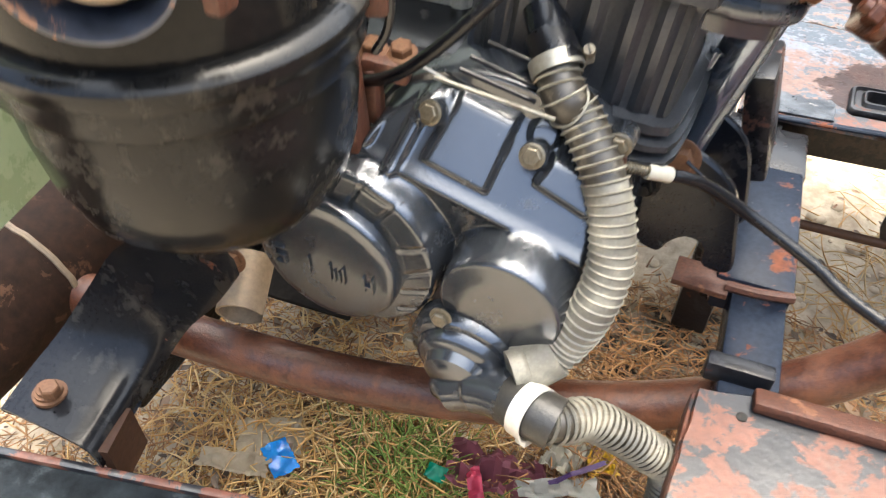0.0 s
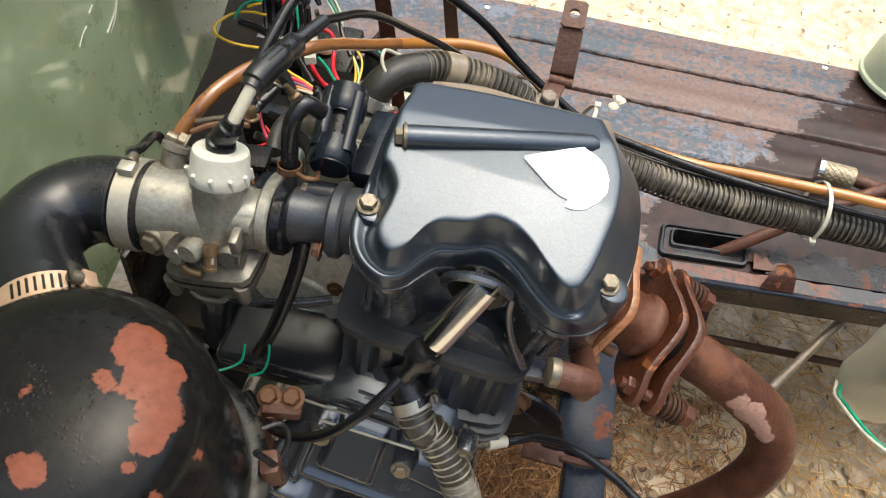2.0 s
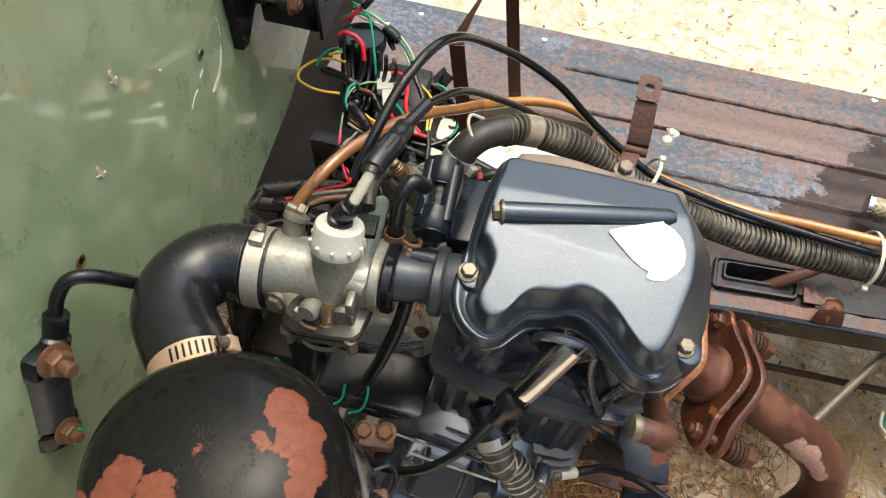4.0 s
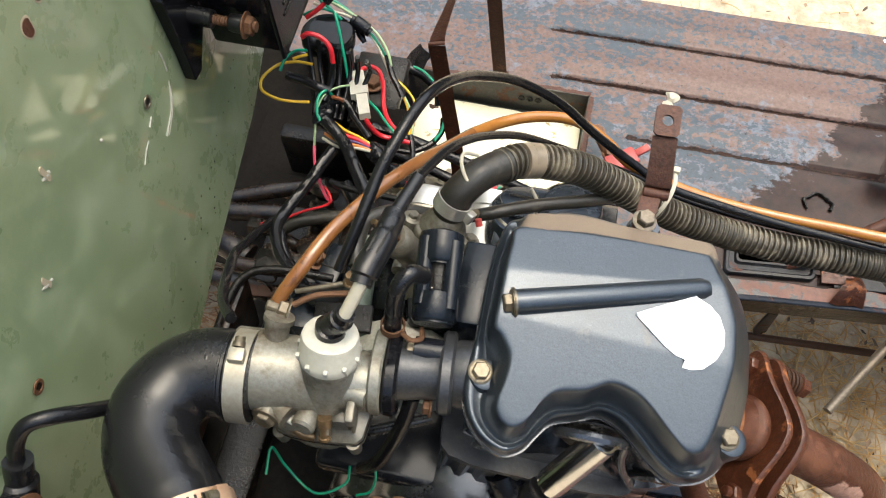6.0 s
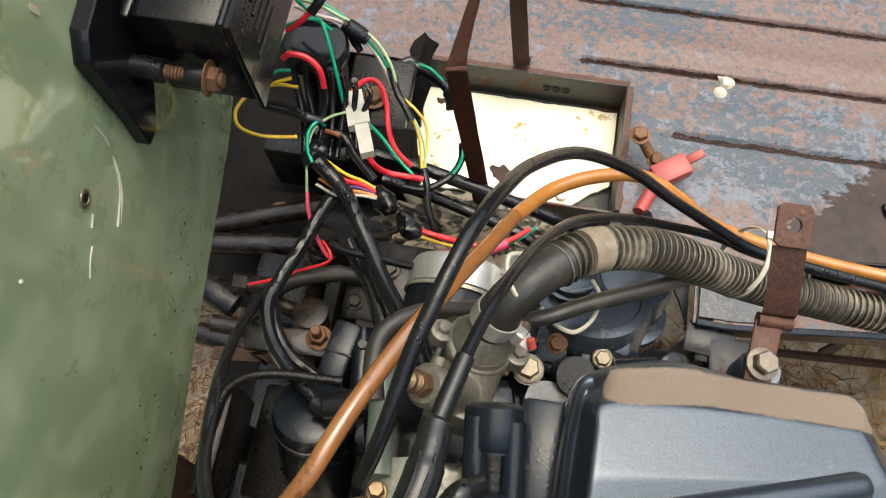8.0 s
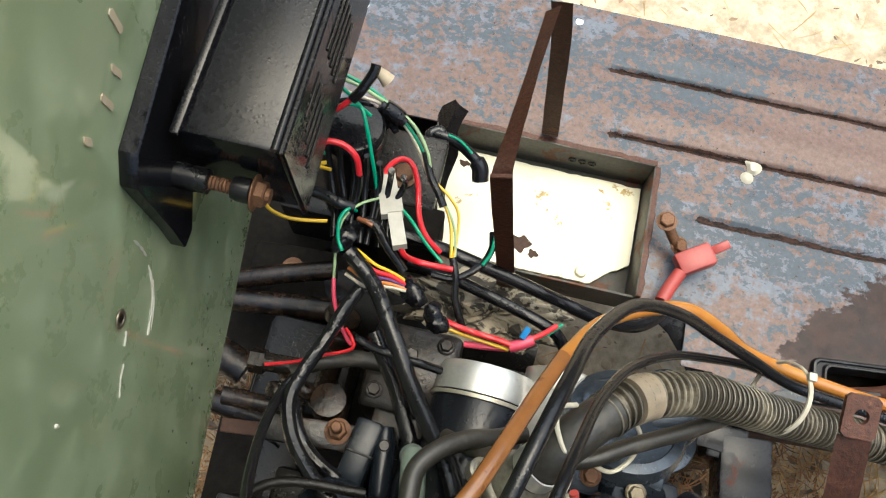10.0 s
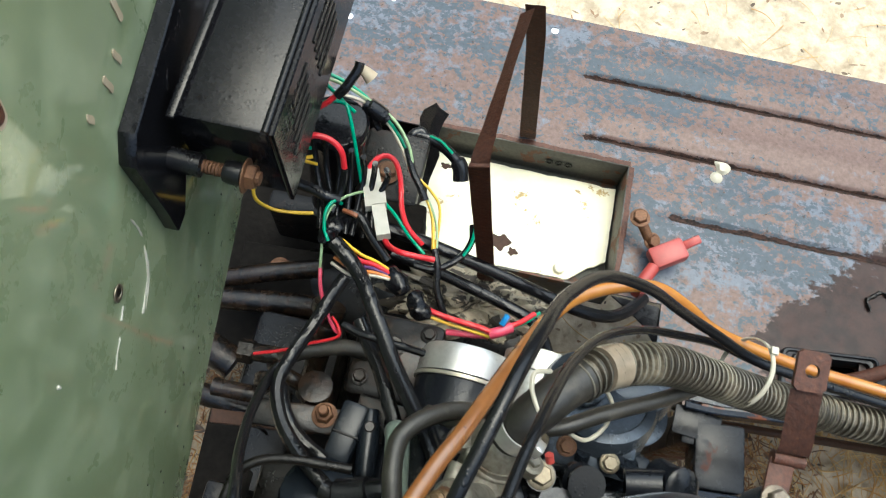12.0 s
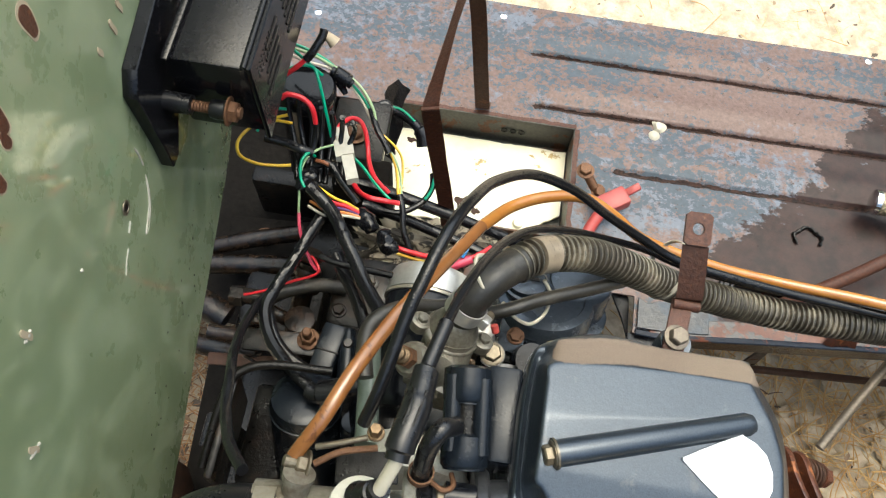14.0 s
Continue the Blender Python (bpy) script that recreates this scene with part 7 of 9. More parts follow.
def filter_arm():
    a = thing("filter_bracket", (-0.3, -0.3, 0.4), "black bent steel support arm of the air filter, chipped and bolted", "bracket")
    left = spline([(-0.370, -0.338, 0.316), (-0.376, -0.301, 0.318), (-0.371, -0.268, 0.330), (-0.350, -0.244, 0.365), (-0.318, -0.233, 0.410), (-0.278, -0.241, 0.450), (-0.240, -0.255, 0.490)], 6)
    right = spline([(-0.288, -0.338, 0.316), (-0.295, -0.299, 0.318), (-0.297, -0.268, 0.325), (-0.291, -0.242, 0.345), (-0.273, -0.231, 0.375), (-0.237, -0.231, 0.420), (-0.203, -0.236, 0.470)], 6)
    bm = bmesh.new()
    rows = []
    for p, q in zip(left, right):
        d = (q - p).normalized()
        row = [p - Vector((0, 0, 0.006)), p] + [p.lerp(q, k) + Vector((0, 0, 0.002 * math.sin(3.1 * k))) for k in (0.25, 0.5, 0.75, 0.93)] + [q + d * 0.003 - Vector((0, 0, 0.003)), q + d * 0.007 - Vector((0, 0, 0.010)), q + d * 0.008 - Vector((0, 0, 0.024))]
        under = [v - d * 0.003 - Vector((0, 0, 0.003)) for v in row[:0:-1]]
        rows.append([bm.verts.new(v) for v in row + under])
    n = len(rows[0])
    for p, q in zip(rows, rows[1:]):
        for k in range(n):
            bm.faces.new((p[k], p[(k + 1) % n], q[(k + 1) % n], q[k]))
    bm.faces.new(rows[0][::-1])
    bm.faces.new(rows[-1])
    bmesh.ops.recalc_face_normals(bm, faces=bm.faces)
    part("arm", bm, "arm_paint", a, smooth=50)
    for k, (r, h) in enumerate(((0.013, 0.0), (0.0105, 0.0035), (0.008, 0.007))):
        part("washer", lathe(Vector((-0.343, -0.314, 0.318)) + Vector((0, 0, h)), (0.05, 0.1, 1), [(r, 0), (r, 0.0032), (r * 0.85, 0.0038)], 22), "rust_bolt", a)
    bolt(a, Vector((-0.336, -0.316, 0.327)), (0.05, 0.1, 1), 0.0075, "rust_bolt", washer=False, long=0.009)
    b = thing("side_rail", (-0.3, -0.4, 0.28), "black and rust-red flaking frame rail under the arm", "frame rail")
    m = turn(0, 0, 13)
    part("rail", box((-0.95, -0.480, 0.250), (-0.11, -0.400, 0.286), 0.004, m), "plate_paint", b)
    e, f = Vector((-0.279, -0.333, 0.308)), Vector((-0.289, -0.295, 0.308))
    w = Vector((0, 0, 1)).cross(f - e).normalized() * 0.004
    bm = bmesh.new()
    v = [bm.verts.new(c) for c in (e - w, e + w, f + w, f - w)] + [bm.verts.new(c - Vector((0, 0, 0.05))) for c in (e - w, e + w, f + w, f - w)]
    for q in ((0, 1, 2, 3), (7, 6, 5, 4), (0, 4, 5, 1), (1, 5, 6, 2), (2, 6, 7, 3), (3, 7, 4, 0)):
        bm.faces.new([v[k] for k in q])
    part("riser", bm, "dark_rust", b)
    part("edge", box((-0.95, -0.400, 0.262), (-0.11, -0.393, 0.290), 0.002, m), "red_plate", b)
    s = thing("pipe_sleeve", (-0.24, -0.15, 0.31), "cut grey pipe sleeve under the crankcase", "sleeve")
    bm = bmesh.new()
    R, o = frame_of((0.3, -0.9, -0.3)), Vector((-0.259, -0.169, 0.330))
    rings = [[bm.verts.new(o + R @ Vector((r * math.cos(radians(t)), r * math.sin(radians(t)), h))) for t in range(10, 330, 16)] for r, h in ((0.021, -0.03), (0.021, 0.022), (0.0185, 0.022), (0.0185, -0.03))]
    for p, q in zip(rings, rings[1:]):
        for k in range(len(p) - 1):
            bm.faces.new((p[k], p[k + 1], q[k + 1], q[k]))
    part("sleeve", bm, "snorkel_in", s)
    bolt(s, Vector((-0.260, -0.172, 0.370)), (0.1, -1, 0.4), 0.008, "rust_bolt", long=0.009)
    fr = thing("rear_post", (-0.12, -0.1, 0.5), "rusty flat post behind the filter", "frame post")
    part("post", box((-0.155, -0.155, 0.44), (-0.143, -0.135, 0.60), 0.003, turn(6, 0, 0)), "rust", fr)


filter_arm()


# ---- deck furniture ----
def deck_things():
    sl = thing("deck_slot_frame", (0.23, 0.3, 0.36), "black pressed frame with rounded corners round a slot in the deck", "slot frame")

    def rounded(x0, x1, y0, y1, r):
        ring = []
        for cx, cy, a0 in ((x1 - r, y0 + r, -90), (x1 - r, y1 - r, 0), (x0 + r, y1 - r, 90), (x0 + r, y0 + r, 180)):
            ring += [(cx + r * math.cos(radians(a0 + 15 * k)), cy + r * math.sin(radians(a0 + 15 * k))) for k in range(7)]
        return ring
    on_deck = lambda x, y, h: Vector((x, y + 0.10 * (x - 0.19), 0.3595 + h))
    rings = [(rounded(0.184, 0.296, 0.2735, 0.3250, 0.008), 0.0), (rounded(0.184, 0.296, 0.2735, 0.3250, 0.008), 0.0040), (rounded(0.1855, 0.2945, 0.2750, 0.3235, 0.007), 0.0062), (rounded(0.1880, 0.2920, 0.2785, 0.3215, 0.006), 0.0066), (rounded(0.1900, 0.2900, 0.2815, 0.3205, 0.006), 0.0030),
             (rounded(0.1960, 0.2870, 0.2880, 0.3190, 0.006), 0.0026), (rounded(0.1980, 0.2860, 0.2905, 0.3180, 0.006), 0.0060), (rounded(0.2000, 0.2845, 0.2935, 0.3165, 0.006), 0.0060), (rounded(0.2010, 0.2840, 0.2945, 0.3160, 0.006), 0.0040), (rounded(0.2015, 0.2835, 0.2950, 0.3155, 0.006), -0.022)]
    part("frame", loft(rings, on_deck, cap_start=False, cap_end=False), "rail", sl, smooth=40)
    # black sheet added below the slot so that the opening reads dark
    part("slot_backing", box((0.176, 0.27, 0.31), (0.31, 0.345, 0.314), 0.002), "matte_black", sl)
    rd = thing("brake_pedal_rod", (0.35, 0.34, 0.39), "brown rusty pedal rod rising from the deck slot", "rod")
    part("rod", tube([(0.235, 0.298, 0.335), (0.27, 0.305, 0.365), (0.33, 0.335, 0.40), (0.40, 0.375, 0.43), (0.55, 0.45, 0.48)], 0.008, 14), "rust", rd)
    pg = thing("foot_peg", (0.39, 0.44, 0.37), "bright knurled foot peg on a brown arm", "foot peg")
    o, d = Vector((0.374, 0.452, 0.391)), Vector((1, -0.12, 0.05)).normalized()
    part("collar", lathe(o, d, [(0.010, -0.004), (0.0165, -0.002), (0.0170, 0.004), (0.0135, 0.006)], 28), "chrome", pg, "bright steel collar")
    R = frame_of(d)
    bm = lathe(o, d, [(0.0135, 0.005), (0.0135, 0.044), (0.009, 0.047), (0, 0.047)], 28)
    part("sleeve", bm, "knurled", pg)
    bm = bmesh.new()
    for k in range(12):
        for s in (1, -1):
            sweep(bm, [o + d * (0.007 + 0.036 * q / 12) + R @ Vector((0.0137 * math.cos(k * math.pi / 6 + s * q * 0.17), 0.0137 * math.sin(k * math.pi / 6 + s * q * 0.17), 0)) for q in range(13)], 0.0008, 4)
    part("knurling", bm, "knurled", pg)
    part("arm", tube([(0.41, 0.448, 0.393), (0.46, 0.43, 0.40), (0.60, 0.40, 0.42)], 0.009, 14), "rust", pg)
    # flaking edge between the slot and the folded lip
    def ragged_strip(x0, x1, near_y, far_y, amp, n=70):
        back, front = [], []
        for k in range(n + 1):
            x = x0 + (x1 - x0) * k / n
            e = amp * (noise.noise((x * 38, far_y * 50, 1.0)) + 0.6 * noise.noise((x * 130, far_y * 50, 4.0)))
            front.append((x, near_y + skew(x)))
            back.append((x, max(near_y + 0.003, far_y + e) + skew(x)))
        return front + back[::-1]
    flat = lambda x, y, h: Vector((x, y, h))
    rm = thing("edge_band", (0.3, 0.25, 0.36), "flaking band of rust and black paint along the deck edge", "strip")
    part("rust_layer", prism(ragged_strip(0.100, 0.95, 0.2375, 0.2600, 0.006), flat, 0.3610, 0.3632, 0.0005), "red_plate", rm)
    part("black_layer", prism(ragged_strip(0.318, 0.95, 0.2600, 0.3020, 0.024), flat, 0.3625, 0.3648, 0.0005), "rail", rm, "thick black paint lifting off the rust")
    part("black_layer", prism(ragged_strip(0.084, 0.172, 0.2405, 0.2780, 0.014, 40), flat, 0.3634, 0.3654, 0.0005), "flaked_black", rm, "blue-black paint lifting off in specks")
    part("rust_flake", prism(ragged_strip(0.302, 0.345, 0.2640, 0.2820, 0.016, 24), flat, 0.3650, 0.3668, 0.0005), "wet_rust", rm)
    part("pale_flake", prism(ragged_strip(0.292, 0.330, 0.2760, 0.2950, 0.018, 24), flat, 0.3632, 0.3646, 0.0004), "deck", rm)
    tf = thing("torn_flap", (0.33, 0.27, 0.37), "torn flap of rusty sheet bent up from the deck edge", "flap")
    bm = bmesh.new()
    rows = []
    for k in range(9):
        f = k / 8
        w = 0.020 * (1 - 0.55 * f) + 0.003 * noise.noise((f * 7, 2.0, 1.0))
        c = Vector((0.331 + 0.008 * f, 0.2570 + 0.036 * f, 0.3655 + 0.016 * math.sin(f * 2.6)))
        rows.append([bm.verts.new(c + Vector((q * w, 0.002 * math.sin(q * 3), 0.004 * math.cos(q * 2.2) * f))) for q in (-1, -0.5, 0, 0.5, 1)])
    for p, q in zip(rows, rows[1:]):
        for k in range(4):
            bm.faces.new((p[k], p[k + 1], q[k + 1], q[k]))
    bmesh.ops.solidify(bm, geom=bm.faces[:], thickness=0.0016)
    part("flap", bm, "wet_rust", tf, smooth=50)
    fl = thing("deck_edge_lip", (0.2, 0.235, 0.36), "wet grey folded lip along the deck edge", "lip")
    lip = [(x, 0.2315 + skew(x) + 0.0012 * noise.noise((x * 30, 1.0, 6.0))) for x in [0.083 + 0.022 * k for k in range(40)]]
    part("lip", prism(lip + [(x, y + 0.0075) for x, y in lip[::-1]], lambda x, y, h: Vector((x, y, h - 0.0015 * math.sin(x * 17))), 0.3605, 0.3645, 0.0012), "channel", fl)
    fp = thing("bent_flap", (0.04, 0.32, 0.36), "bent black steel flap at the deck corner", "flap")
    part("flap", prism([(-0.012, 0.344), (0.044, 0.342), (0.078, 0.285), (0.082, 0.236), (0.070, 0.262), (0.050, 0.296), (0.030, 0.318), (0.008, 0.332)], lambda x, y, h: Vector((x, y, h - 0.25 * (0.34 - y))), 0.352, 0.3555, 0.0008), "rail", fp)
    # rusty deck bolt, red battery terminal
    db = thing("deck_bolt", (-0.004, 0.43, 0.36), "rusty bolt and clip standing on the deck", "bolt")
    part("clip", tube([(0.034, 0.402, 0.368), (0.020, 0.409, 0.378), (0.006, 0.422, 0.390), (-0.001, 0.428, 0.395)], 0.006, 10), "rust_bolt", db)
    bolt(db, Vector((-0.001, 0.429, 0.396)), (-0.1, 0, 1), 0.0085, "rust_bolt", long=0.008)
    bolt(db, Vector((0.020, 0.411, 0.380)), (0.3, -0.3, 1), 0.0075, "rust_bolt", long=0.008)
    rt = thing("battery_terminal", (0.04, 0.4, 0.38), "red plastic battery terminal cover on a thick cable", "terminal")
    c = Vector((0.038, 0.396, 0.385))
    part("cover", box(c - Vector((0.021, 0.013, 0.010)), c + Vector((0.021, 0.013, 0.010)), 0.004, turn(0, -8, 32)), "red_dull", rt)
    part("torn_edge", box(c + Vector((0.012, 0.012, 0.006)), c + Vector((0.034, 0.022, 0.013)), 0.002, turn(10, -20, 32)), "red_dull", rt)
    part("sleeve", tube([(0.024, 0.377, 0.385), (0.014, 0.357, 0.388), (0.007, 0.339, 0.390)], 0.0075, 14), "red_dull", rt)
    sp = thing("grease_splat", (0.099, 0.536, 0.362), "dried cream-coloured splat on the deck", "splat")
    part("splat", loft([([(0.009 * math.cos(a) * (1 + 0.35 * math.sin(3 * a + 1)), 0.012 * math.sin(a) * (1 + 0.3 * math.cos(2 * a))) for a in [k * math.pi / 12 for k in range(24)]], 0), ([(0.004 * math.cos(a), 0.006 * math.sin(a)) for a in [k * math.pi / 12 for k in range(24)]], 0.005)], lambda x, y, h: Vector((0.099 + x, 0.536 + y, 0.3605 + h))), "white", sp)
    part("splat", lathe((0.094, 0.522, 0.3605), (0, 0, 1), [(0.008, 0), (0.005, 0.003), (0, 0.004)], 12), "white", sp)


deck_things()


# cloudy pouch with two wires below the deck edge
def pouch():
    po = thing("plastic_pouch", (0.475, 0.185, 0.37), "cloudy translucent plastic pouch hanging at the deck edge", "pouch")
    ring = [k * math.pi / 14 for k in range(28)]
    layers = []
    for k in range(13):
        u = -1 + 2 * k / 12
        w = math.sqrt(max(0.02, 1 - abs(u) ** 3))
        layers.append(([((0.050 + 0.006 * math.sin(3 * a + 4 * u)) * w * math.cos(a), (0.045 + 0.008 * math.sin(4 * a - 6 * u)) * w * math.sin(a)) for a in ring], 0.11 * u))
    part("film", loft(layers, lambda x, y, h: Vector((0.478 + x + 0.1 * h, 0.185 + y, 0.375 + h))), "pouch", po, smooth=80)
    part("knot", lathe((0.489, 0.20, 0.485), (0.1, 0.3, 1), [(0.010, -0.01), (0.005, 0.004), (0.012, 0.018)], 14), "pouch", po)
    for dx, mat in ((0.0, "white"), (0.006, "green")):
        lone("pouch_wire", tube([(0.440 + dx, 0.20, 0.33), (0.428 + dx, 0.190, 0.318), (0.412 + dx, 0.155, 0.335), (0.405 + dx, 0.125, 0.365), (0.425 + dx, 0.085, 0.38), (0.47, 0.06, 0.38), (0.53, 0.05, 0.36)], 0.002, 8), mat, mat + " wire looping out of the plastic pouch", "wire", "pouch wires")


pouch()

# ring-shaped tar mark on the deck
lone("ring_mark", sweep(bmesh.new(), [Vector((0.3005 + (0.0175 + 0.0015 * math.sin(5 * a)) * math.cos(a), 0.3985 + (0.0165 + 0.0015 * math.cos(4 * a)) * math.sin(a), 0.3615)) for a in [radians(-20 + 232 * k / 30) for k in range(31)]], lambda s, n: 0.0022 + 0.0008 * math.sin(s * 700), 6), "dark", "black tar ring mark on the rusty deck", "mark")


# ---- battery hold-down straps ----
def strap_length(name, rows, width, parent, label=""):
    """A length of flat steel; each row gives a point of its middle line and the direction across it."""
    pts = spline([r[0] for r in rows], 6)
    bm = bmesh.new()
    edge = []
    for i, p in enumerate(pts):
        t = (pts[min(i + 1, len(pts) - 1)] - pts[max(i - 1, 0)]).normalized()
        f = i / (len(pts) - 1) * (len(rows) - 1)
        k = min(int(f), len(rows) - 2)
        s = Vector(rows[k][1]).lerp(Vector(rows[k + 1][1]), f - k)
        s = (s - t * s.dot(t)).normalized()
        w = width / 2 * (1 + 0.05 * noise.noise((f * 3.0, width * 90, 2.0)))
        edge.append([bm.verts.new(p + s * (w * q)) for q in (-1, -0.4, 0.4, 1)])
    for p, q in zip(edge, edge[1:]):
        for k in range(3):
            bm.faces.new((p[k], p[k + 1], q[k + 1], q[k]))
    bmesh.ops.solidify(bm, geom=bm.faces[:], thickness=0.0026)
    return part(name, bm, "rust", parent, label, smooth=30)


st = thing("battery_strap", (-0.158, 0.305, 0.40), "rusty brown flat steel battery strap with a sharp bend", "strap", "battery straps")
strap_length("upright", [((-0.158, 0.303, 0.385), (1, 0.1, 0)), ((-0.166, 0.310, 0.46), (1, 0.1, 0)), ((-0.182, 0.322, 0.56), (1, 0.1, 0.1)), ((-0.1925, 0.329, 0.630), (1, 0.1, 0.2))], 0.018, st)
strap_length("bent_length", [((-0.1925, 0.3300, 0.632), (1, 0.1, 0.2)), ((-0.1925, 0.340, 0.6365), (0.95, 0.05, 0.4)), ((-0.190, 0.375, 0.637), (0.75, 0, 0.65)), ((-0.186, 0.43, 0.632), (0.6, 0, 0.8)), ((-0.180, 0.500, 0.622), (0.7, 0, 0.7))], 0.0165, st, "twisted upper length of the strap")
part("fold", tube([(-0.2010, 0.3285, 0.6310), (-0.1925, 0.3295, 0.6330), (-0.1840, 0.3305, 0.6345)], 0.0021, 8), "rust", st)
st2 = thing("battery_strap", (-0.144, 0.507, 0.36), "upright rusty brown flat steel battery strap", "strap", "battery straps")
strap_length("upright", [((-0.174, 0.5065, 0.624), (1, 0, 0.12)), ((-0.165, 0.507, 0.57), (1, 0, 0.12)), ((-0.154, 0.507, 0.47), (1, 0, 0.12)), ((-0.145, 0.5085, 0.386), (1, 0, 0.12))], 0.019, st2)
strap_length("foot", [((-0.145, 0.5085, 0.386), (1, 0, 0.12)), ((-0.1445, 0.5125, 0.3765), (1, 0, 0)), ((-0.144, 0.522, 0.3755), (1, 0, 0)), ((-0.143, 0.534, 0.3635), (1, 0, 0))], 0.019, st2)


# ---- rods and tubes low behind the rail ----
br = thing("brake_rod", (0.6, 0.352, 0.15), "dark brown brake rod on a hanger below the deck", "rod")
part("rod", tube([(0.15, 0.252, 0.22), (0.30, 0.260, 0.22), (0.60, 0.277, 0.22), (1.2, 0.310, 0.22)], 0.0055, 12), "dark_rust", br)
part("hanger", box((0.692, 0.275, 0.212), (0.708, 0.292, 0.358), 0.001), "rail", br)
lone("brake_cable_rod", tube([(0.345, 0.150, 0.28), (0.42, 0.256, 0.30), (0.486, 0.348, 0.31), (0.56, 0.45, 0.33)], 0.006, 10), "rod", "thin slanting steel rod behind the exhaust", "rod")
lone("hanging_strip", prism([(0.262, 0.30), (0.275, 0.30), (0.281, 0.24), (0.272, 0.215), (0.263, 0.24)], XZ, -0.263, -0.259, 0.001), "rail", "torn strip of black sheet hanging below the deck", "strip")


# pale rounded shell standing at the deck's outer edge
ps = thing("pale_shell", (0.53, 0.71, 0.36), "chalky pale green rounded metal shell on the deck edge", "shell")
part("dome", lathe((0.518, 0.705, 0.3595), (0.1, 0.1, 1), [(0.066, 0), (0.068, 0.02), (0.067, 0.05), (0.060, 0.078), (0.045, 0.098), (0.022, 0.108), (0, 0.110)], 40), "pale_paint", ps)
part("rolled_edge", lathe((0.518, 0.705, 0.3605), (0.1, 0.1, 1), [(0.067, 0), (0.072, 0.001), (0.073, 0.004), (0.072, 0.007), (0.067, 0.008)], 40), "pale_paint", ps)


# ---- regulator box on the green panel ----
def regulator():
    rg = thing("regulator_box", (-0.36, 0.3, 0.7), "wet glossy black ribbed regulator box bolted to the green panel", "electrical box")
    x0, x1, y0, y1, z0, z1 = -0.392, -0.322, 0.252, 0.46, 0.676, 0.764
    part("body", box((x0, y0, z0), (x1 - 0.004, y1, z1), 0.003), "plastic", rg)
    # slotted face plate, longer than the body, tapering below
    part("face_plate", prism([(y0 - 0.001, 0.766), (y0 - 0.001, 0.668), (y0 + 0.06, 0.674), (y1, 0.674), (y1, 0.766)], lambda y, z, h: Vector((x1 + h, y, z)), -0.004, 0.0, 0.001), "plastic", rg, "scuffed slotted face plate")
    for k in range(5):
        z = 0.705 + 0.010 * k
        part("vent_slot", box((x1 - 0.0002, y0 + 0.018 + 0.004 * k, z), (x1 + 0.0012, y0 + 0.060 + 0.002 * k, z + 0.0035), 0.001), "dark", rg)
        part("vent_slot", box((x1 - 0.0002, y0 + 0.085, z), (x1 + 0.0012, y0 + 0.135, z + 0.0035), 0.001), "dark", rg)
    for j in range(7):
        for k in range(3):
            part("vent_hole", lathe((x1 + 0.0001, y0 + 0.012 + 0.006 * j, 0.752 - 0.0055 * k), (1, 0, 0), [(0.0014, 0), (0.0012, 0.0005)], 8), "dark", rg)
    # mounting flange against the panel, its foot, ridge on top
    part("back_flange", prism([(0.209, 0.768), (0.209, 0.70), (0.207, 0.672), (0.222, 0.668), (0.252, 0.690), (0.47, 0.690), (0.47, 0.782), (0.225, 0.782)], lambda y, z, h: Vector((-0.386 - 0.1 * y + h, y, z)), 0.0, 0.012, 0.001), "plastic", rg)
    part("top_ridge", box((-0.392, y0 - 0.004, z1), (-0.3855, y1, z1 + 0.004), 0.0018), "plastic", rg)
    part("edge_roll", tube([(x1 - 0.007, y0 + 0.001, z1 - 0.0012), (x1 - 0.007, y1, z1 - 0.0012)], 0.003, 12), "plastic", rg)
    part("terminal_post", lathe((-0.398, 0.240, 0.722), (1, 0, -0.03), [(0.0085, 0), (0.0085, 0.022), (0.0062, 0.023)], 18), "rubber", rg)
    part("terminal_thread", lathe((-0.376, 0.240, 0.7215), (1, 0, -0.03), [(0.0042 + (0.0008 if k % 2 else 0), 0.0012 * k) for k in range(14)], 14), "rust_bolt", rg)
    part("terminal_sleeve", lathe((-0.360, 0.240, 0.721), (1, 0, -0.03), [(0.0075, 0), (0.0085, 0.004), (0.0085, 0.012), (0.006, 0.013)], 16), "rubber", rg)
    bolt(rg, (-0.346, 0.240, 0.7205), (1, 0, -0.03), 0.0092, "rust_bolt", long=0.008, stub=0.003)
    return rg


regulator()


# ---- marks and holes on the green panel ----
pm = thing("panel_marks", (-0.401, 0.2, 0.65), "screw holes and scratches through the green paint", "marks", kind="structure")


def scratch(points, w=0.0011, mat="nylon"):
    pts = spline(points, 5)
    bm = bmesh.new()
    sweep(bm, [Vector((-0.3857 - 0.1 * p.y, p.y, p.z)) for p in pts], lambda q, n: w * (0.25 + 0.75 * abs(math.sin(q * 900))), 5)
    part("scratch", bm, mat, pm)


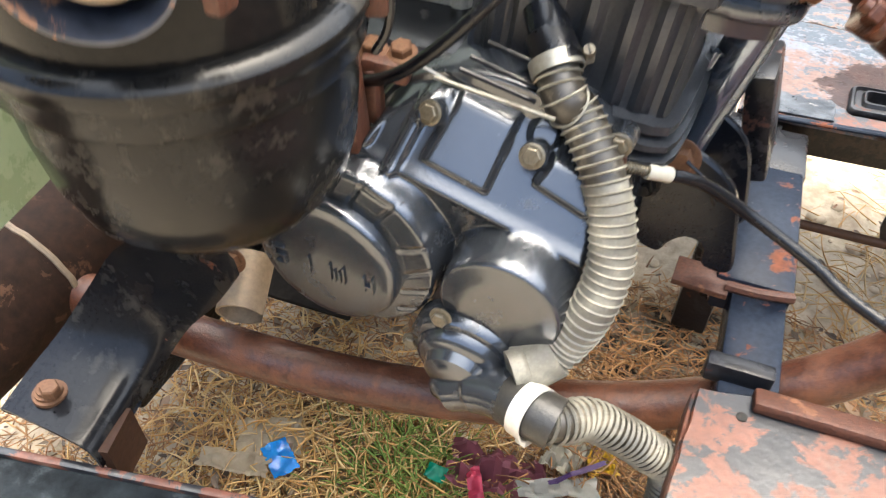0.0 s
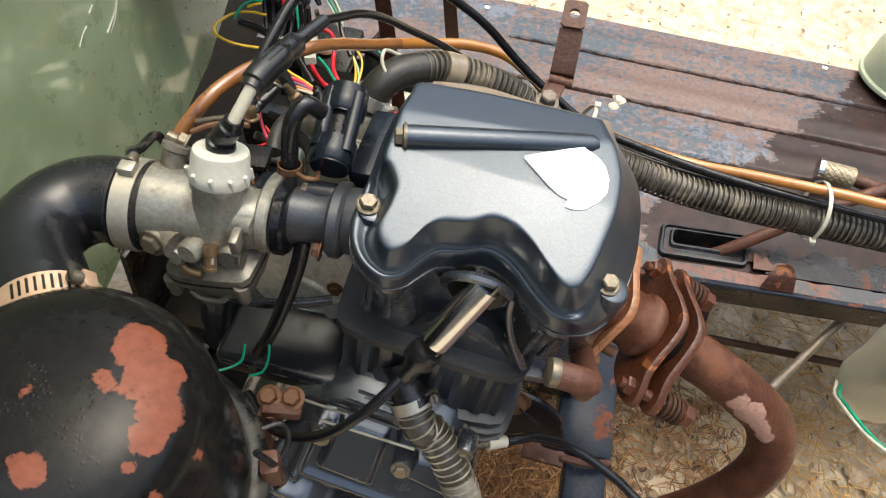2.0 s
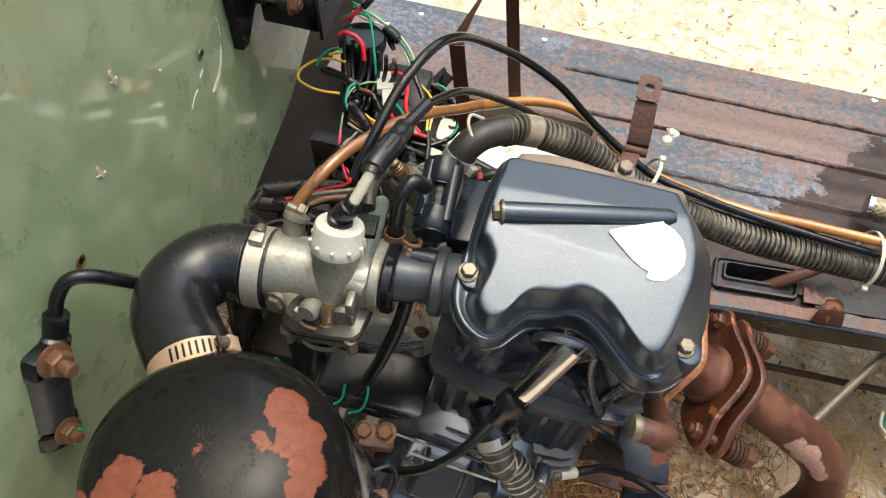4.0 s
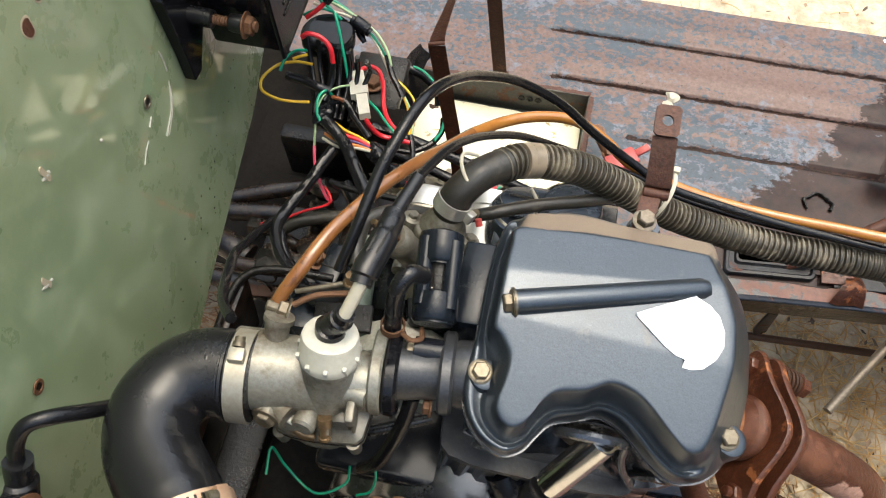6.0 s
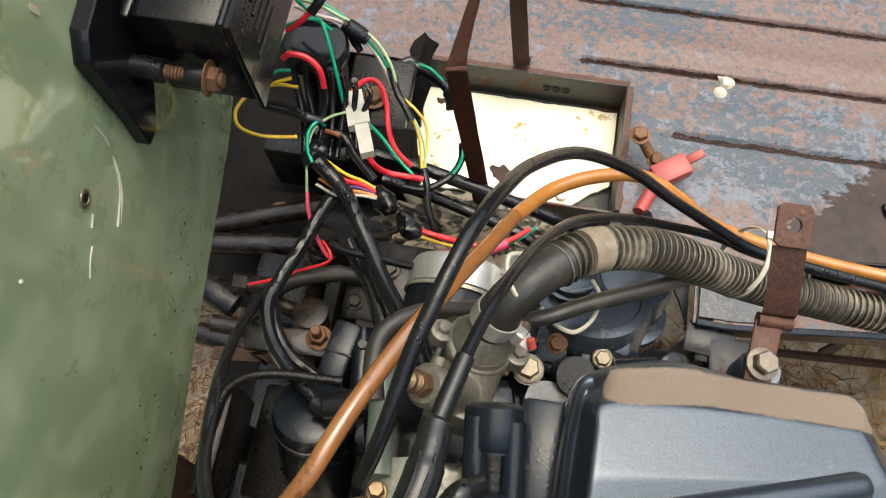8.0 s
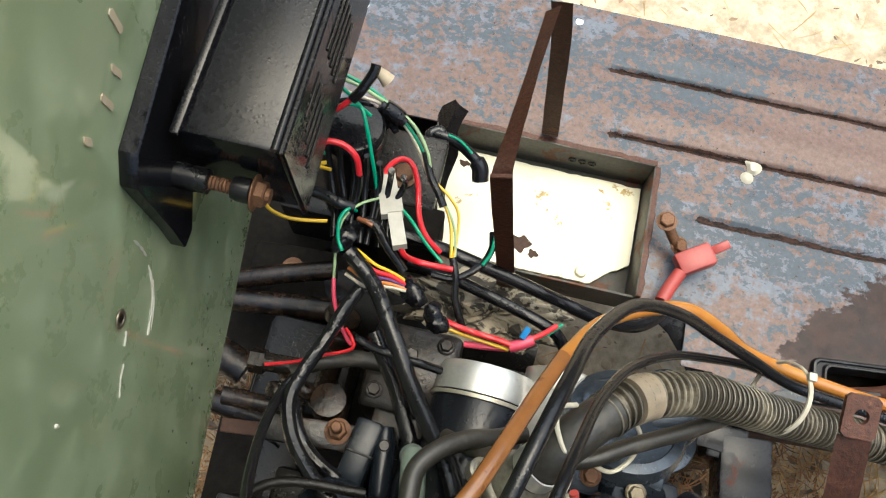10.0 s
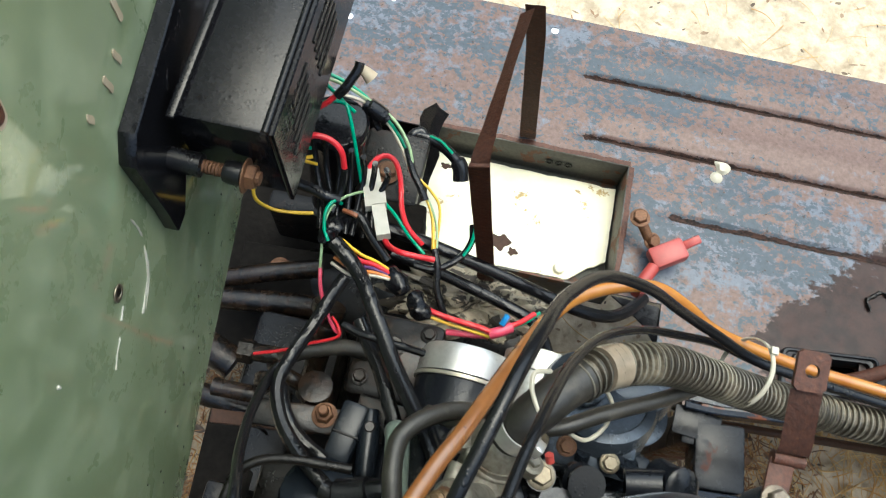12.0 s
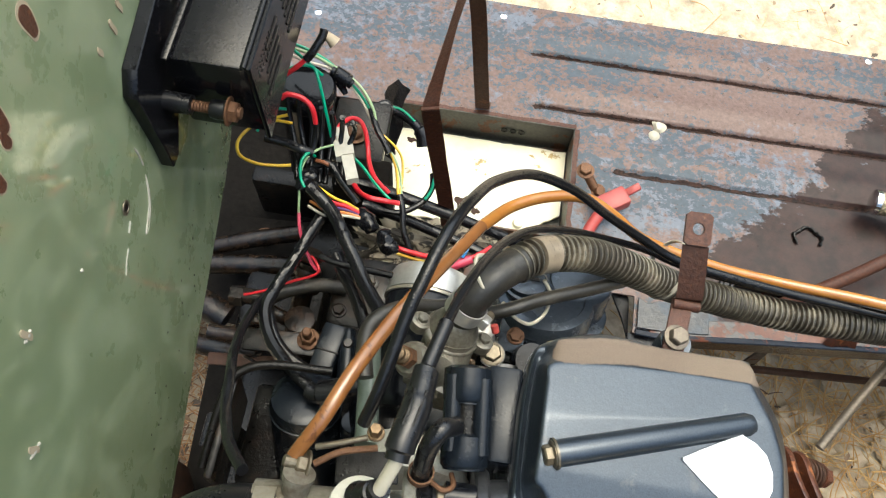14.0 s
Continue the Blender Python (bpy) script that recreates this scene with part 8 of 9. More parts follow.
scratch([(-0.404, 0.189, 0.730), (-0.404, 0.189, 0.717), (-0.404, 0.187, 0.706)])
scratch([(-0.403, 0.183, 0.698), (-0.403, 0.175, 0.686), (-0.402, 0.165, 0.677), (-0.399, 0.143, 0.670)])
scratch([(-0.399, 0.138, 0.706), (-0.398, 0.129, 0.703)])
scratch([(-0.397, 0.119, 0.697), (-0.396, 0.109, 0.695), (-0.395, 0.099, 0.690)], 0.0008)
scratch([(-0.400, 0.147, 0.666), (-0.402, 0.164, 0.673), (-0.403, 0.177, 0.685)], 0.0007)
scratch([(-0.380, -0.050, 0.765), (-0.381, -0.039, 0.759)], 0.0014)
scratch([(-0.386, 0.010, 0.808), (-0.387, 0.019, 0.806)], 0.0016)
scratch([(-0.376, -0.087, 0.821), (-0.377, -0.086, 0.811)], 0.0007)
scratch([(-0.393, 0.073, 0.763), (-0.393, 0.075, 0.762)], 0.0016)
for p, r in (((-0.399, 0.142, 0.721), 0.0062), ((-0.374, -0.107, 0.731), 0.006), ((-0.410, 0.245, 0.911), 0.006)):
    part("screw_hole", lathe(p, (1, 0.1, 0), [(r, 0), (r * 0.95, 0.0008), (r * 0.62, 0.0008), (r * 0.55, 0.0001), (0, 0.0001)], 22), "zinc" if r > 0.006 else "rust_bolt", pm)
    part("hole_dark", lathe(Vector(p) + Vector((0.0003, 0, 0)), (1, 0, 0), [(r * 0.55, 0), (0, 0.0002)], 16), "dark", pm)
for p, r in (((-0.409, 0.240, 0.809), 0.0045), ((-0.411, 0.259, 0.809), 0.004), ((-0.407, 0.213, 0.816), 0.003), ((-0.413, 0.280, 0.825), 0.0055), ((-0.387, 0.015, 0.809), 0.0045), ((-0.381, -0.044, 0.764), 0.004)):
    part("paint_chip", prism([(r * math.cos(a) * (0.7 + 0.3 * math.sin(2 * a + r * 900)), 1.7 * r * math.sin(a)) for a in [k * math.pi / 8 for k in range(16)]], lambda x, y, h, p=p: Vector((-0.3855 - 0.1 * (p[1] + x) + h, p[1] + x, p[2] + y)), -0.0004, 0.0006, 0.0001), "paper", pm)
for k in range(34):
    rnd = random.Random(k)
    y, z = rnd.uniform(-0.05, 0.32), 0
    z = 0.474 + 0.05 * y + rnd.uniform(0.01, 0.10)
    part("speck", lathe((-0.3857 - 0.1 * y, y, z), (1, 0.1, 0), [(0.0012 * rnd.uniform(0.5, 1.3), 0), (0.0008, 0.0005), (0, 0.0006)], 8), "dark", pm)


for p, a, b in (((-0.402, 0.171, 0.898), 0.0075, 0.016), ((-0.396, 0.108, 0.895), 0.007, 0.015), ((-0.395, 0.102, 0.884), 0.0045, 0.009), ((-0.393, 0.079, 0.877), 0.006, 0.009)):
    for k, mat, h in ((1.0, "paper", 0.0004), (0.8, "rust", 0.0008)):
        part("rust_spot", prism([(a * k * math.cos(t) * (1 + 0.15 * math.sin(3 * t + a * 900)), b * k * math.sin(t) * (1 + 0.12 * math.cos(2 * t))) for t in [q * math.pi / 10 for q in range(20)]], lambda x, y, z, p=p: Vector((-0.3862 - 0.1 * (p[1] + x) + z, p[1] + x, p[2] + y)), -0.0004, h, 0.0001), mat, pm)


# ---- wires ----
def wire(points, r, mat, label, name="wire", group="harness wires"):
    return lone(name, tube(points, r, 9, 7), mat, label, "wire", group)


W = 0.0017
wire([(-0.350, 0.400, 0.600), (-0.336, 0.390, 0.600), (-0.326, 0.383, 0.600), (-0.317, 0.374, 0.598), (-0.305, 0.349, 0.575), (-0.292, 0.319, 0.545)], W, "green", "green insulated wire hanging to the white connector")
wire([(-0.352, 0.368, 0.600), (-0.341, 0.371, 0.606), (-0.331, 0.376, 0.606), (-0.322, 0.379, 0.600), (-0.312, 0.377, 0.592)], W, "green", "short loose green wire end")
wire([(-0.345, 0.337, 0.600), (-0.338, 0.340, 0.604), (-0.325, 0.341, 0.600), (-0.314, 0.336, 0.592), (-0.310, 0.327, 0.575)], 0.0028, "red", "thick red wire below the regulator box")
wire([(-0.310, 0.328, 0.577), (-0.310, 0.321, 0.565), (-0.312, 0.310, 0.555), (-0.316, 0.295, 0.550)], 0.0034, "cable", "black sleeved wire end")
wire([(-0.357, 0.417, 0.585), (-0.337, 0.415, 0.580), (-0.316, 0.411, 0.570), (-0.301, 0.405, 0.560), (-0.282, 0.394, 0.550), (-0.267, 0.380, 0.540), (-0.256, 0.361, 0.530)], W, "green", "green wire of the taped bundle")
wire([(-0.355, 0.411, 0.585), (-0.333, 0.410, 0.580), (-0.310, 0.405, 0.572), (-0.298, 0.404, 0.565), (-0.278, 0.395, 0.555), (-0.262, 0.378, 0.545), (-0.254, 0.360, 0.532)], W, "palegreen", "pale green striped wire of the taped bundle")
wire([(-0.354, 0.404, 0.582), (-0.334, 0.402, 0.576), (-0.314, 0.403, 0.570), (-0.303, 0.401, 0.562), (-0.286, 0.395, 0.550), (-0.270, 0.379, 0.540), (-0.257, 0.361, 0.530)], W, "white", "whitish wire of the taped bundle")
lone("tape_wrap", tube([(-0.311, 0.402, 0.568), (-0.299, 0.400, 0.562), (-0.288, 0.397, 0.555)], lambda s, n: 0.0085 if 0.15 < s / n < 0.85 else 0.006, 12), "cable", "black insulating tape round green wires", "tape")
lone("tape_tail", tube([(-0.302, 0.399, 0.556), (-0.299, 0.395, 0.550), (-0.294, 0.390, 0.545)], lambda s, n: 0.006 - 0.003 * s / n, 8), "cable", "loose tail of black insulating tape", "tape")
wire([(-0.348, 0.365, 0.600), (-0.335, 0.370, 0.610), (-0.325, 0.377, 0.618)], 0.0026, "red", "red wire running into black tape")
wire([(-0.326, 0.375, 0.617), (-0.319, 0.382, 0.624), (-0.312, 0.395, 0.632), (-0.311, 0.401, 0.636)], 0.0044, "cable", "black taped cable end standing up")
lone("wire_terminal", tube([(-0.312, 0.399, 0.632), (-0.305, 0.397, 0.628), (-0.300, 0.395, 0.624)], lambda s, n: 0.0035 + 0.0035 * s / n, 10), "paper", "pale plastic terminal sleeve on a cable end", "terminal")
wire([(-0.293, 0.338, 0.540), (-0.296, 0.354, 0.532), (-0.293, 0.370, 0.522), (-0.285, 0.378, 0.518), (-0.275, 0.375, 0.515), (-0.266, 0.358, 0.512), (-0.258, 0.329, 0.510), (-0.247, 0.311, 0.508), (-0.231, 0.301, 0.500)], 0.0027, "red", "thick red wire looping out of the white connector")
cn = thing("wire_connector", (-0.28, 0.32, 0.53), "translucent white nylon connector joining red wires", "connector")
for a, b, w in (((-0.291, 0.347, 0.541), (-0.284, 0.329, 0.545), 0.0068), ((-0.284, 0.331, 0.545), (-0.276, 0.309, 0.550), 0.0085), ((-0.276, 0.311, 0.550), (-0.263, 0.279, 0.557), 0.0062)):
    a, b = Vector(a), Vector(b)
    d = (b - a).normalized()
    part("shell", loft([([(-w, -w * 0.7), (w, -w * 0.7), (w, w * 0.7), (-w, w * 0.7)], 0), ([(-w, -w * 0.7), (w, -w * 0.7), (w, w * 0.7), (-w, w * 0.7)], (b - a).length)], placer(a, d)), "nylon", cn)
a, b = Vector((-0.291, 0.326, 0.549)), Vector((-0.283, 0.304, 0.554))
part("latch", loft([([(-0.003, -0.004), (0.003, -0.004), (0.003, 0.004), (-0.003, 0.004)], 0), ([(-0.003, -0.004), (0.003, -0.004), (0.003, 0.004), (-0.003, 0.004)], (b - a).length)], placer(a, b - a)), "nylon", cn)
wire([(-0.265, 0.283, 0.556), (-0.259, 0.277, 0.545), (-0.250, 0.280, 0.525), (-0.234, 0.281, 0.520), (-0.216, 0.283, 0.515)], 0.0028, "red", "thick red wire leaving the white connector")
wire([(-0.277, 0.331, 0.515), (-0.263, 0.321, 0.512), (-0.246, 0.304, 0.510), (-0.227, 0.290, 0.505)], W, "green", "green wire crossing below the connector")
wire([(-0.255, 0.360, 0.530), (-0.239, 0.344, 0.522), (-0.227, 0.325, 0.515), (-0.219, 0.293, 0.510)], W, "yellow", "yellow wire hanging by the battery strap")
wire([(-0.253, 0.359, 0.530), (-0.233, 0.347, 0.525), (-0.221, 0.332, 0.518), (-0.217, 0.294, 0.510)], 0.0014, "yellow", "thin yellow wire hanging by the battery strap")
wire([(-0.254, 0.358, 0.532), (-0.234, 0.339, 0.520), (-0.221, 0.318, 0.515), (-0.216, 0.294, 0.510)], 0.0014, "palegreen", "thin pale yellow wire hanging by the battery strap")
wire([(-0.264, 0.379, 0.542), (-0.254, 0.360, 0.532), (-0.244, 0.348, 0.527), (-0.237, 0.338, 0.522)], 0.0038, "cable", "black sleeve round yellow wires")
wire([(-0.218, 0.295, 0.512), (-0.212, 0.280, 0.508), (-0.208, 0.261, 0.500), (-0.199, 0.245, 0.490), (-0.193, 0.237, 0.480)], 0.0036, "cable", "black taped lead hanging from yellow wires")
wire([(-0.234, 0.277, 0.505), (-0.213, 0.278, 0.505), (-0.193, 0.294, 0.505), (-0.185, 0.313, 0.505), (-0.187, 0.330, 0.505)], 0.0034, "cable", "black lead bending up to the strap")
wire([(-0.190, 0.295, 0.510), (-0.185, 0.308, 0.510), (-0.184, 0.325, 0.512), (-0.184, 0.336, 0.512)], W, "green", "green wire beside the battery strap")
wire([(-0.271, 0.316, 0.485), (-0.231, 0.312, 0.480), (-0.174, 0.304, 0.470), (-0.115, 0.296, 0.455), (-0.066, 0.290, 0.440), (-0.029, 0.294, 0.425), (-0.004, 0.311, 0.410), (0.015, 0.334, 0.395)], 0.0068, "cable", "thick black battery cable", "battery_cable")
wire([(-0.261, 0.295, 0.475), (-0.215, 0.290, 0.465), (-0.162, 0.280, 0.455), (-0.115, 0.268, 0.450), (-0.097, 0.258, 0.440), (-0.084, 0.240, 0.430)], 0.0062, "cable", "thick black earth cable", "battery_cable")
wire([(-0.283, 0.328, 0.548), (-0.294, 0.319, 0.553), (-0.306, 0.310, 0.556), (-0.316, 0.296, 0.556), (-0.319, 0.278, 0.550), (-0.316, 0.256, 0.540), (-0.315, 0.244, 0.530)], 0.0013, "palegreen", "thin grey-green wire in a wide arc")
wire([(-0.315, 0.246, 0.532), (-0.311, 0.230, 0.525), (-0.303, 0.214, 0.515), (-0.292, 0.200, 0.505), (-0.286, 0.198, 0.500)], 0.0019, "pink", "loose red wire ending over the hose")
wire([(-0.296, 0.209, 0.512), (-0.290, 0.204, 0.508), (-0.286, 0.196, 0.505), (-0.293, 0.191, 0.500), (-0.314, 0.183, 0.495), (-0.337, 0.174, 0.485), (-0.364, 0.167, 0.475)], 0.0016, "red", "thin red wire bent back to the nut")
wire([(-0.304, 0.264, 0.560), (-0.289, 0.253, 0.558), (-0.274, 0.239, 0.555), (-0.259, 0.217, 0.555), (-0.243, 0.193, 0.555), (-0.225, 0.165, 0.560), (-0.201, 0.132, 0.575), (-0.185, 0.110, 0.590), (-0.174, 0.089, 0.600)], 0.0072, "cable", "thick black wiring harness branch", "harness")
wire([(-0.268, 0.207, 0.530), (-0.256, 0.189, 0.530), (-0.240, 0.167, 0.535), (-0.228, 0.145, 0.540), (-0.214, 0.119, 0.545)], 0.0068, "cable", "thick black wiring harness branch", "harness")
wire([(-0.289, 0.239, 0.545), (-0.297, 0.218, 0.542), (-0.305, 0.193, 0.540), (-0.317, 0.159, 0.540), (-0.320, 0.133, 0.545), (-0.309, 0.107, 0.550), (-0.290, 0.086, 0.555), (-0.271, 0.071, 0.560), (-0.256, 0.061, 0.562)], 0.0062, "cable", "thick black lead curving to the rubber boot", "harness")
wire([(-0.319, 0.135, 0.535), (-0.309, 0.114, 0.530), (-0.292, 0.097, 0.530), (-0.267, 0.084, 0.530)], 0.0056, "cable", "second black lead behind the curved lead", "harness")
wire([(-0.320, 0.160, 0.530), (-0.329, 0.141, 0.540), (-0.328, 0.106, 0.575), (-0.318, 0.071, 0.620), (-0.305, 0.046, 0.660), (-0.296, 0.014, 0.680), (-0.280, -0.013, 0.710), (-0.260, -0.033, 0.735)], 0.0042, "cable", "thin black lead running down to the carburettor", "harness")
wire([(-0.279, 0.195, 0.550), (-0.262, 0.190, 0.552), (-0.237, 0.187, 0.555), (-0.203, 0.183, 0.560), (-0.170, 0.177, 0.565), (-0.146, 0.174, 0.570)], 0.0036, "cable", "black lead lying across the starter motor")
lone("rubber_boot", tube([(-0.259, 0.060, 0.562), (-0.250, 0.058, 0.564), (-0.228, 0.063, 0.570), (-0.217, 0.067, 0.574), (-0.208, 0.069, 0.576)], lambda s, n: 0.0085 if s < n * 0.2 else (0.0118 if s < n * 0.72 else 0.0095), 18), "rubber", "black angled rubber boot on the starter lead", "boot")
wire([(-0.338, 0.333, 0.562), (-0.356, 0.333, 0.562), (-0.374, 0.327, 0.561), (-0.385, 0.314, 0.560), (-0.3885, 0.300, 0.560), (-0.382, 0.287, 0.560), (-0.365, 0.283, 0.556), (-0.347, 0.286, 0.552), (-0.331, 0.290, 0.550)], W, "yellow", "yellow wire under the regulator box")
wire([(-0.356, 0.326, 0.575), (-0.349, 0.328, 0.578), (-0.340, 0.331, 0.580)], W, "yellow", "yellow wire stub under the regulator box")
wire([(-0.372, 0.318, 0.560), (-0.368, 0.329, 0.568), (-0.358, 0.340, 0.572), (-0.345, 0.343, 0.572)], W, "green", "green wire stub under the regulator box")
wire([(-0.361, 0.310, 0.565), (-0.341, 0.309, 0.562), (-0.323, 0.305, 0.560), (-0.311, 0.305, 0.555)], 0.0052, "cable", "black taped branch under the regulator box", "harness")
wire([(-0.309, 0.305, 0.550), (-0.314, 0.302, 0.560), (-0.319, 0.291, 0.560), (-0.317, 0.276, 0.555), (-0.311, 0.266, 0.552)], W, "green", "teal wire curling into the harness")
for k, (mat, lab) in enumerate((("yellow", "yellow"), ("red", "red"), ("violet", "violet"), ("orange", "orange"), ("white", "white"))):
    o = Vector((-0.0012 * k, -0.0055 * k, -0.001 * k))
    pts = [Vector((-0.299, 0.270, 0.552)) + o, Vector((-0.280, 0.261, 0.550)) + o * 0.9, Vector((-0.265, 0.259, 0.545)) + o * 0.6, Vector((-0.249, 0.254, 0.540)) + o * 0.3]
    wire(pts, W * (1.3 if mat == "red" else 0.9), mat, lab + " wire of the fan of wires at the harness")
wire([(-0.307, 0.291, 0.552), (-0.298, 0.295, 0.556), (-0.288, 0.294, 0.555), (-0.275, 0.280, 0.550), (-0.256, 0.264, 0.540)], 0.0042, "cable", "black harness branch with frayed copper end", "harness")
wire([(-0.304, 0.295, 0.560), (-0.296, 0.293, 0.562), (-0.290, 0.291, 0.562)], 0.0022, "brown", "frayed copper strands of a cut cable")
for a, b, r, lab in (((-0.255, 0.258, 0.535), (-0.233, 0.241, 0.530), 0.010, "crumpled black tape round the wire splice"), ((-0.229, 0.245, 0.520), (-0.212, 0.224, 0.515), 0.009, "crumpled black tape below the wire splice"), ((-0.316, 0.265, 0.545), (-0.308, 0.292, 0.550), 0.008, "black tape lump at the harness junction")):
    a, b = Vector(a), Vector(b)
    pts = [a.lerp(b, k / 14) for k in range(15)]
    bm = sweep(bmesh.new(), pts, lambda s, n, r=r: r * (0.55 + 0.45 * math.sin(math.pi * min(1, max(0, s / n))) ** 0.5), 14)
    for v in bm.verts:
        v.co += Vector((noise.noise(v.co * 130), noise.noise(v.co * 130 + Vector((5, 0, 0))), noise.noise(v.co * 130 + Vector((0, 5, 0))))) * 0.0035
    lone("tape_wrap", bm, "plastic", lab, "tape")
wire([(-0.222, 0.242, 0.500), (-0.205, 0.237, 0.500), (-0.183, 0.234, 0.500), (-0.162, 0.233, 0.498), (-0.146, 0.231, 0.495)], 0.0028, "red", "thick red wire over the starter motor")
wire([(-0.219, 0.235, 0.496), (-0.193, 0.231, 0.495), (-0.166, 0.229, 0.493), (-0.150, 0.228, 0.490)], W, "yellow", "yellow wire over the starter motor")
wire([(-0.191, 0.225, 0.485), (-0.170, 0.227, 0.485), (-0.150, 0.230, 0.485)], 0.003, "pink", "pink-red wire over the starter motor")
wire([(-0.145, 0.231, 0.494), (-0.134, 0.240, 0.495), (-0.123, 0.248, 0.494), (-0.111, 0.260, 0.490)], 0.0026, "red", "red spliced wire by the earth cable")
wire([(-0.129, 0.242, 0.490), (-0.117, 0.251, 0.490), (-0.106, 0.263, 0.488)], W, "green", "green spliced wire by the earth cable")
lone("red_tape", tube([(-0.150, 0.230, 0.493), (-0.141, 0.234, 0.495), (-0.131, 0.241, 0.494)], 0.0052, 10), "pink", "pink-red tape round the splice", "tape")
lone("blue_sleeve", tube([(-0.141, 0.239, 0.500), (-0.139, 0.244, 0.502), (-0.137, 0.249, 0.503)], 0.003, 8), "blue", "small blue sleeve by the splice", "sleeve")
for k in range(7):
    rnd = random.Random(100 + k)
    wire([Vector(hitp) + Vector((0.002 * rnd.uniform(-1, 1), 0, 0)) for hitp in ((-0.345 + 0.012 * k, 0.355 - 0.004 * k, 0.585), (-0.340 + 0.011 * k, 0.335, 0.56), (-0.332 + 0.009 * k, 0.310, 0.545), (-0.325 + 0.008 * k, 0.28, 0.54))], 0.0028, "cable", "black wire in the harness behind the regulator box")


# ---- things round the battery and behind the engine ----
def rear_things():
    cy = thing("horn_relay", (-0.315, 0.39, 0.55), "glossy black cylindrical canister among the wires", "canister")
    part("can", lathe((-0.338, 0.362, 0.43), (0.05, 0.10, 1), [(0.028, 0), (0.028, 0.125), (0.031, 0.127), (0.031, 0.138), (0.028, 0.142), (0.02, 0.143), (0, 0.141)], 32), "plastic", cy)
    bp = thing("battery_stop", (-0.27, 0.37, 0.48), "black steel stop plate with a rusty bolt", "bracket")
    part("plate", box((-0.312, 0.345, 0.475), (-0.248, 0.42, 0.492), 0.004, turn(8, 0, 0)), "dark", bp)
    part("skirt", box((-0.300, 0.31, 0.38), (-0.236, 0.35, 0.485), 0.004), "matte_black", bp)
    bolt(bp, (-0.283, 0.372, 0.494), (0, 0, 1), 0.0095, "rust_bolt", long=0.009)
    fl = thing("rubber_flap", (-0.25, 0.44, 0.44), "black rubber flap hanging at the tray corner", "rubber flap")
    bm = bmesh.new()
    rows = []
    for j in range(9):
        y = 0.505 - 0.115 * j / 8
        rows.append([bm.verts.new((-0.272 + 0.028 * i / 4 + 0.006 * noise.noise((i * 0.9, j * 0.7, 2)), y, 0.425 - 0.02 * abs(i - 2) / 2 + 0.012 * noise.noise((i, j * 0.6, 7)))) for i in range(5)])
    for p, q in zip(rows, rows[1:]):
        for k in range(4):
            bm.faces.new((p[k], p[k + 1], q[k + 1], q[k]))
    bmesh.ops.solidify(bm, geom=bm.faces[:], thickness=0.003)
    part("flap", bm, "rubber", fl)
    cg = thing("cable_gland", (-0.24, 0.49, 0.42), "black rubber cable boot with a green wire at the tray", "cable boot")
    part("boot", tube([(-0.273, 0.455, 0.430), (-0.254, 0.454, 0.430), (-0.234, 0.450, 0.420), (-0.216, 0.439, 0.410), (-0.211, 0.426, 0.400)], lambda s, n: 0.0062 if s < n * 0.7 else 0.0095, 14), "rubber", cg)
    part("loop", tube([(-0.275, 0.445, 0.425), (-0.275, 0.453, 0.432), (-0.266, 0.460, 0.432), (-0.260, 0.455, 0.430)], 0.0055, 12), "rubber", cg)
    part("wire", tube([(-0.255, 0.454, 0.437), (-0.241, 0.451, 0.435), (-0.226, 0.443, 0.428)], 0.0016, 8), "green", cg)
    # starter motor: black body, bright end cap
    sm = thing("starter_motor", (-0.178, 0.16, 0.55), "black starter motor with bright end cap and worn sticker", "starter motor")
    ax = (0.04, 1, 0.0)
    o = Vector((-0.170, 0.086, 0.545))
    part("body", lathe(o, ax, [(0.034, -0.03), (0.041, -0.02), (0.041, 0.080), (0.039, 0.085)], 36), "case", sm)
    part("end_cap", lathe(o + Vector((0.0033, 0.083, 0)), ax, [(0.0418, 0), (0.0418, 0.018), (0.039, 0.024), (0.024, 0.027), (0, 0.027)], 36), "satin", sm, "bright steel end cap")
    part("cap_ring", lathe(o + Vector((0.0029, 0.0785, 0)), ax, [(0.0428, 0), (0.0428, 0.003)], 36), "band", sm)
    bm = bmesh.new()
    loops = [[(0.012 * k / 4 * math.cos(a), 0.010 * k / 4 * math.sin(a)) for a in [q * math.pi / 12 for q in range(24)]] for k in (4, 3, 2, 1, 0.2)]
    def wrap(x, y, h):
        a = 0.18 + x / 0.0414
        return Vector((o.x + 0.0014 + 0.0414 * math.sin(a), 0.133 + y, o.z + (0.0414 + 0.0004 * h) * math.cos(a)))
    part("sticker", loft([(l, 1) for l in loops], wrap, cap_start=False), "paper", sm, "worn pale round sticker")
    part("second_cap", lathe((-0.105, 0.185, 0.548), ax, [(0.031, -0.06), (0.031, 0), (0.0325, 0.001), (0.0325, 0.018), (0.02, 0.022), (0, 0.022)], 32), "satin", sm, "bright end of the motor housing")
    # dark blue-black casting with a slotted inspection cap
    cs = thing("side_casting", (-0.055, 0.15, 0.56), "blue-black round engine casting with a slotted cap", "casting")
    t = Vector((0, 0.46, 1)).normalized()
    q = Vector((-0.061, 0.174, 0.603))
    part("drum", lathe(q - t * 0.105, t, [(0.047, 0), (0.047, 0.096), (0.044, 0.102), (0.037, 0.104), (0.036, 0.1025), (0, 0.103)], 44), "drum", cs)
    ic = q + Vector((-0.018, 0.004, -0.002))
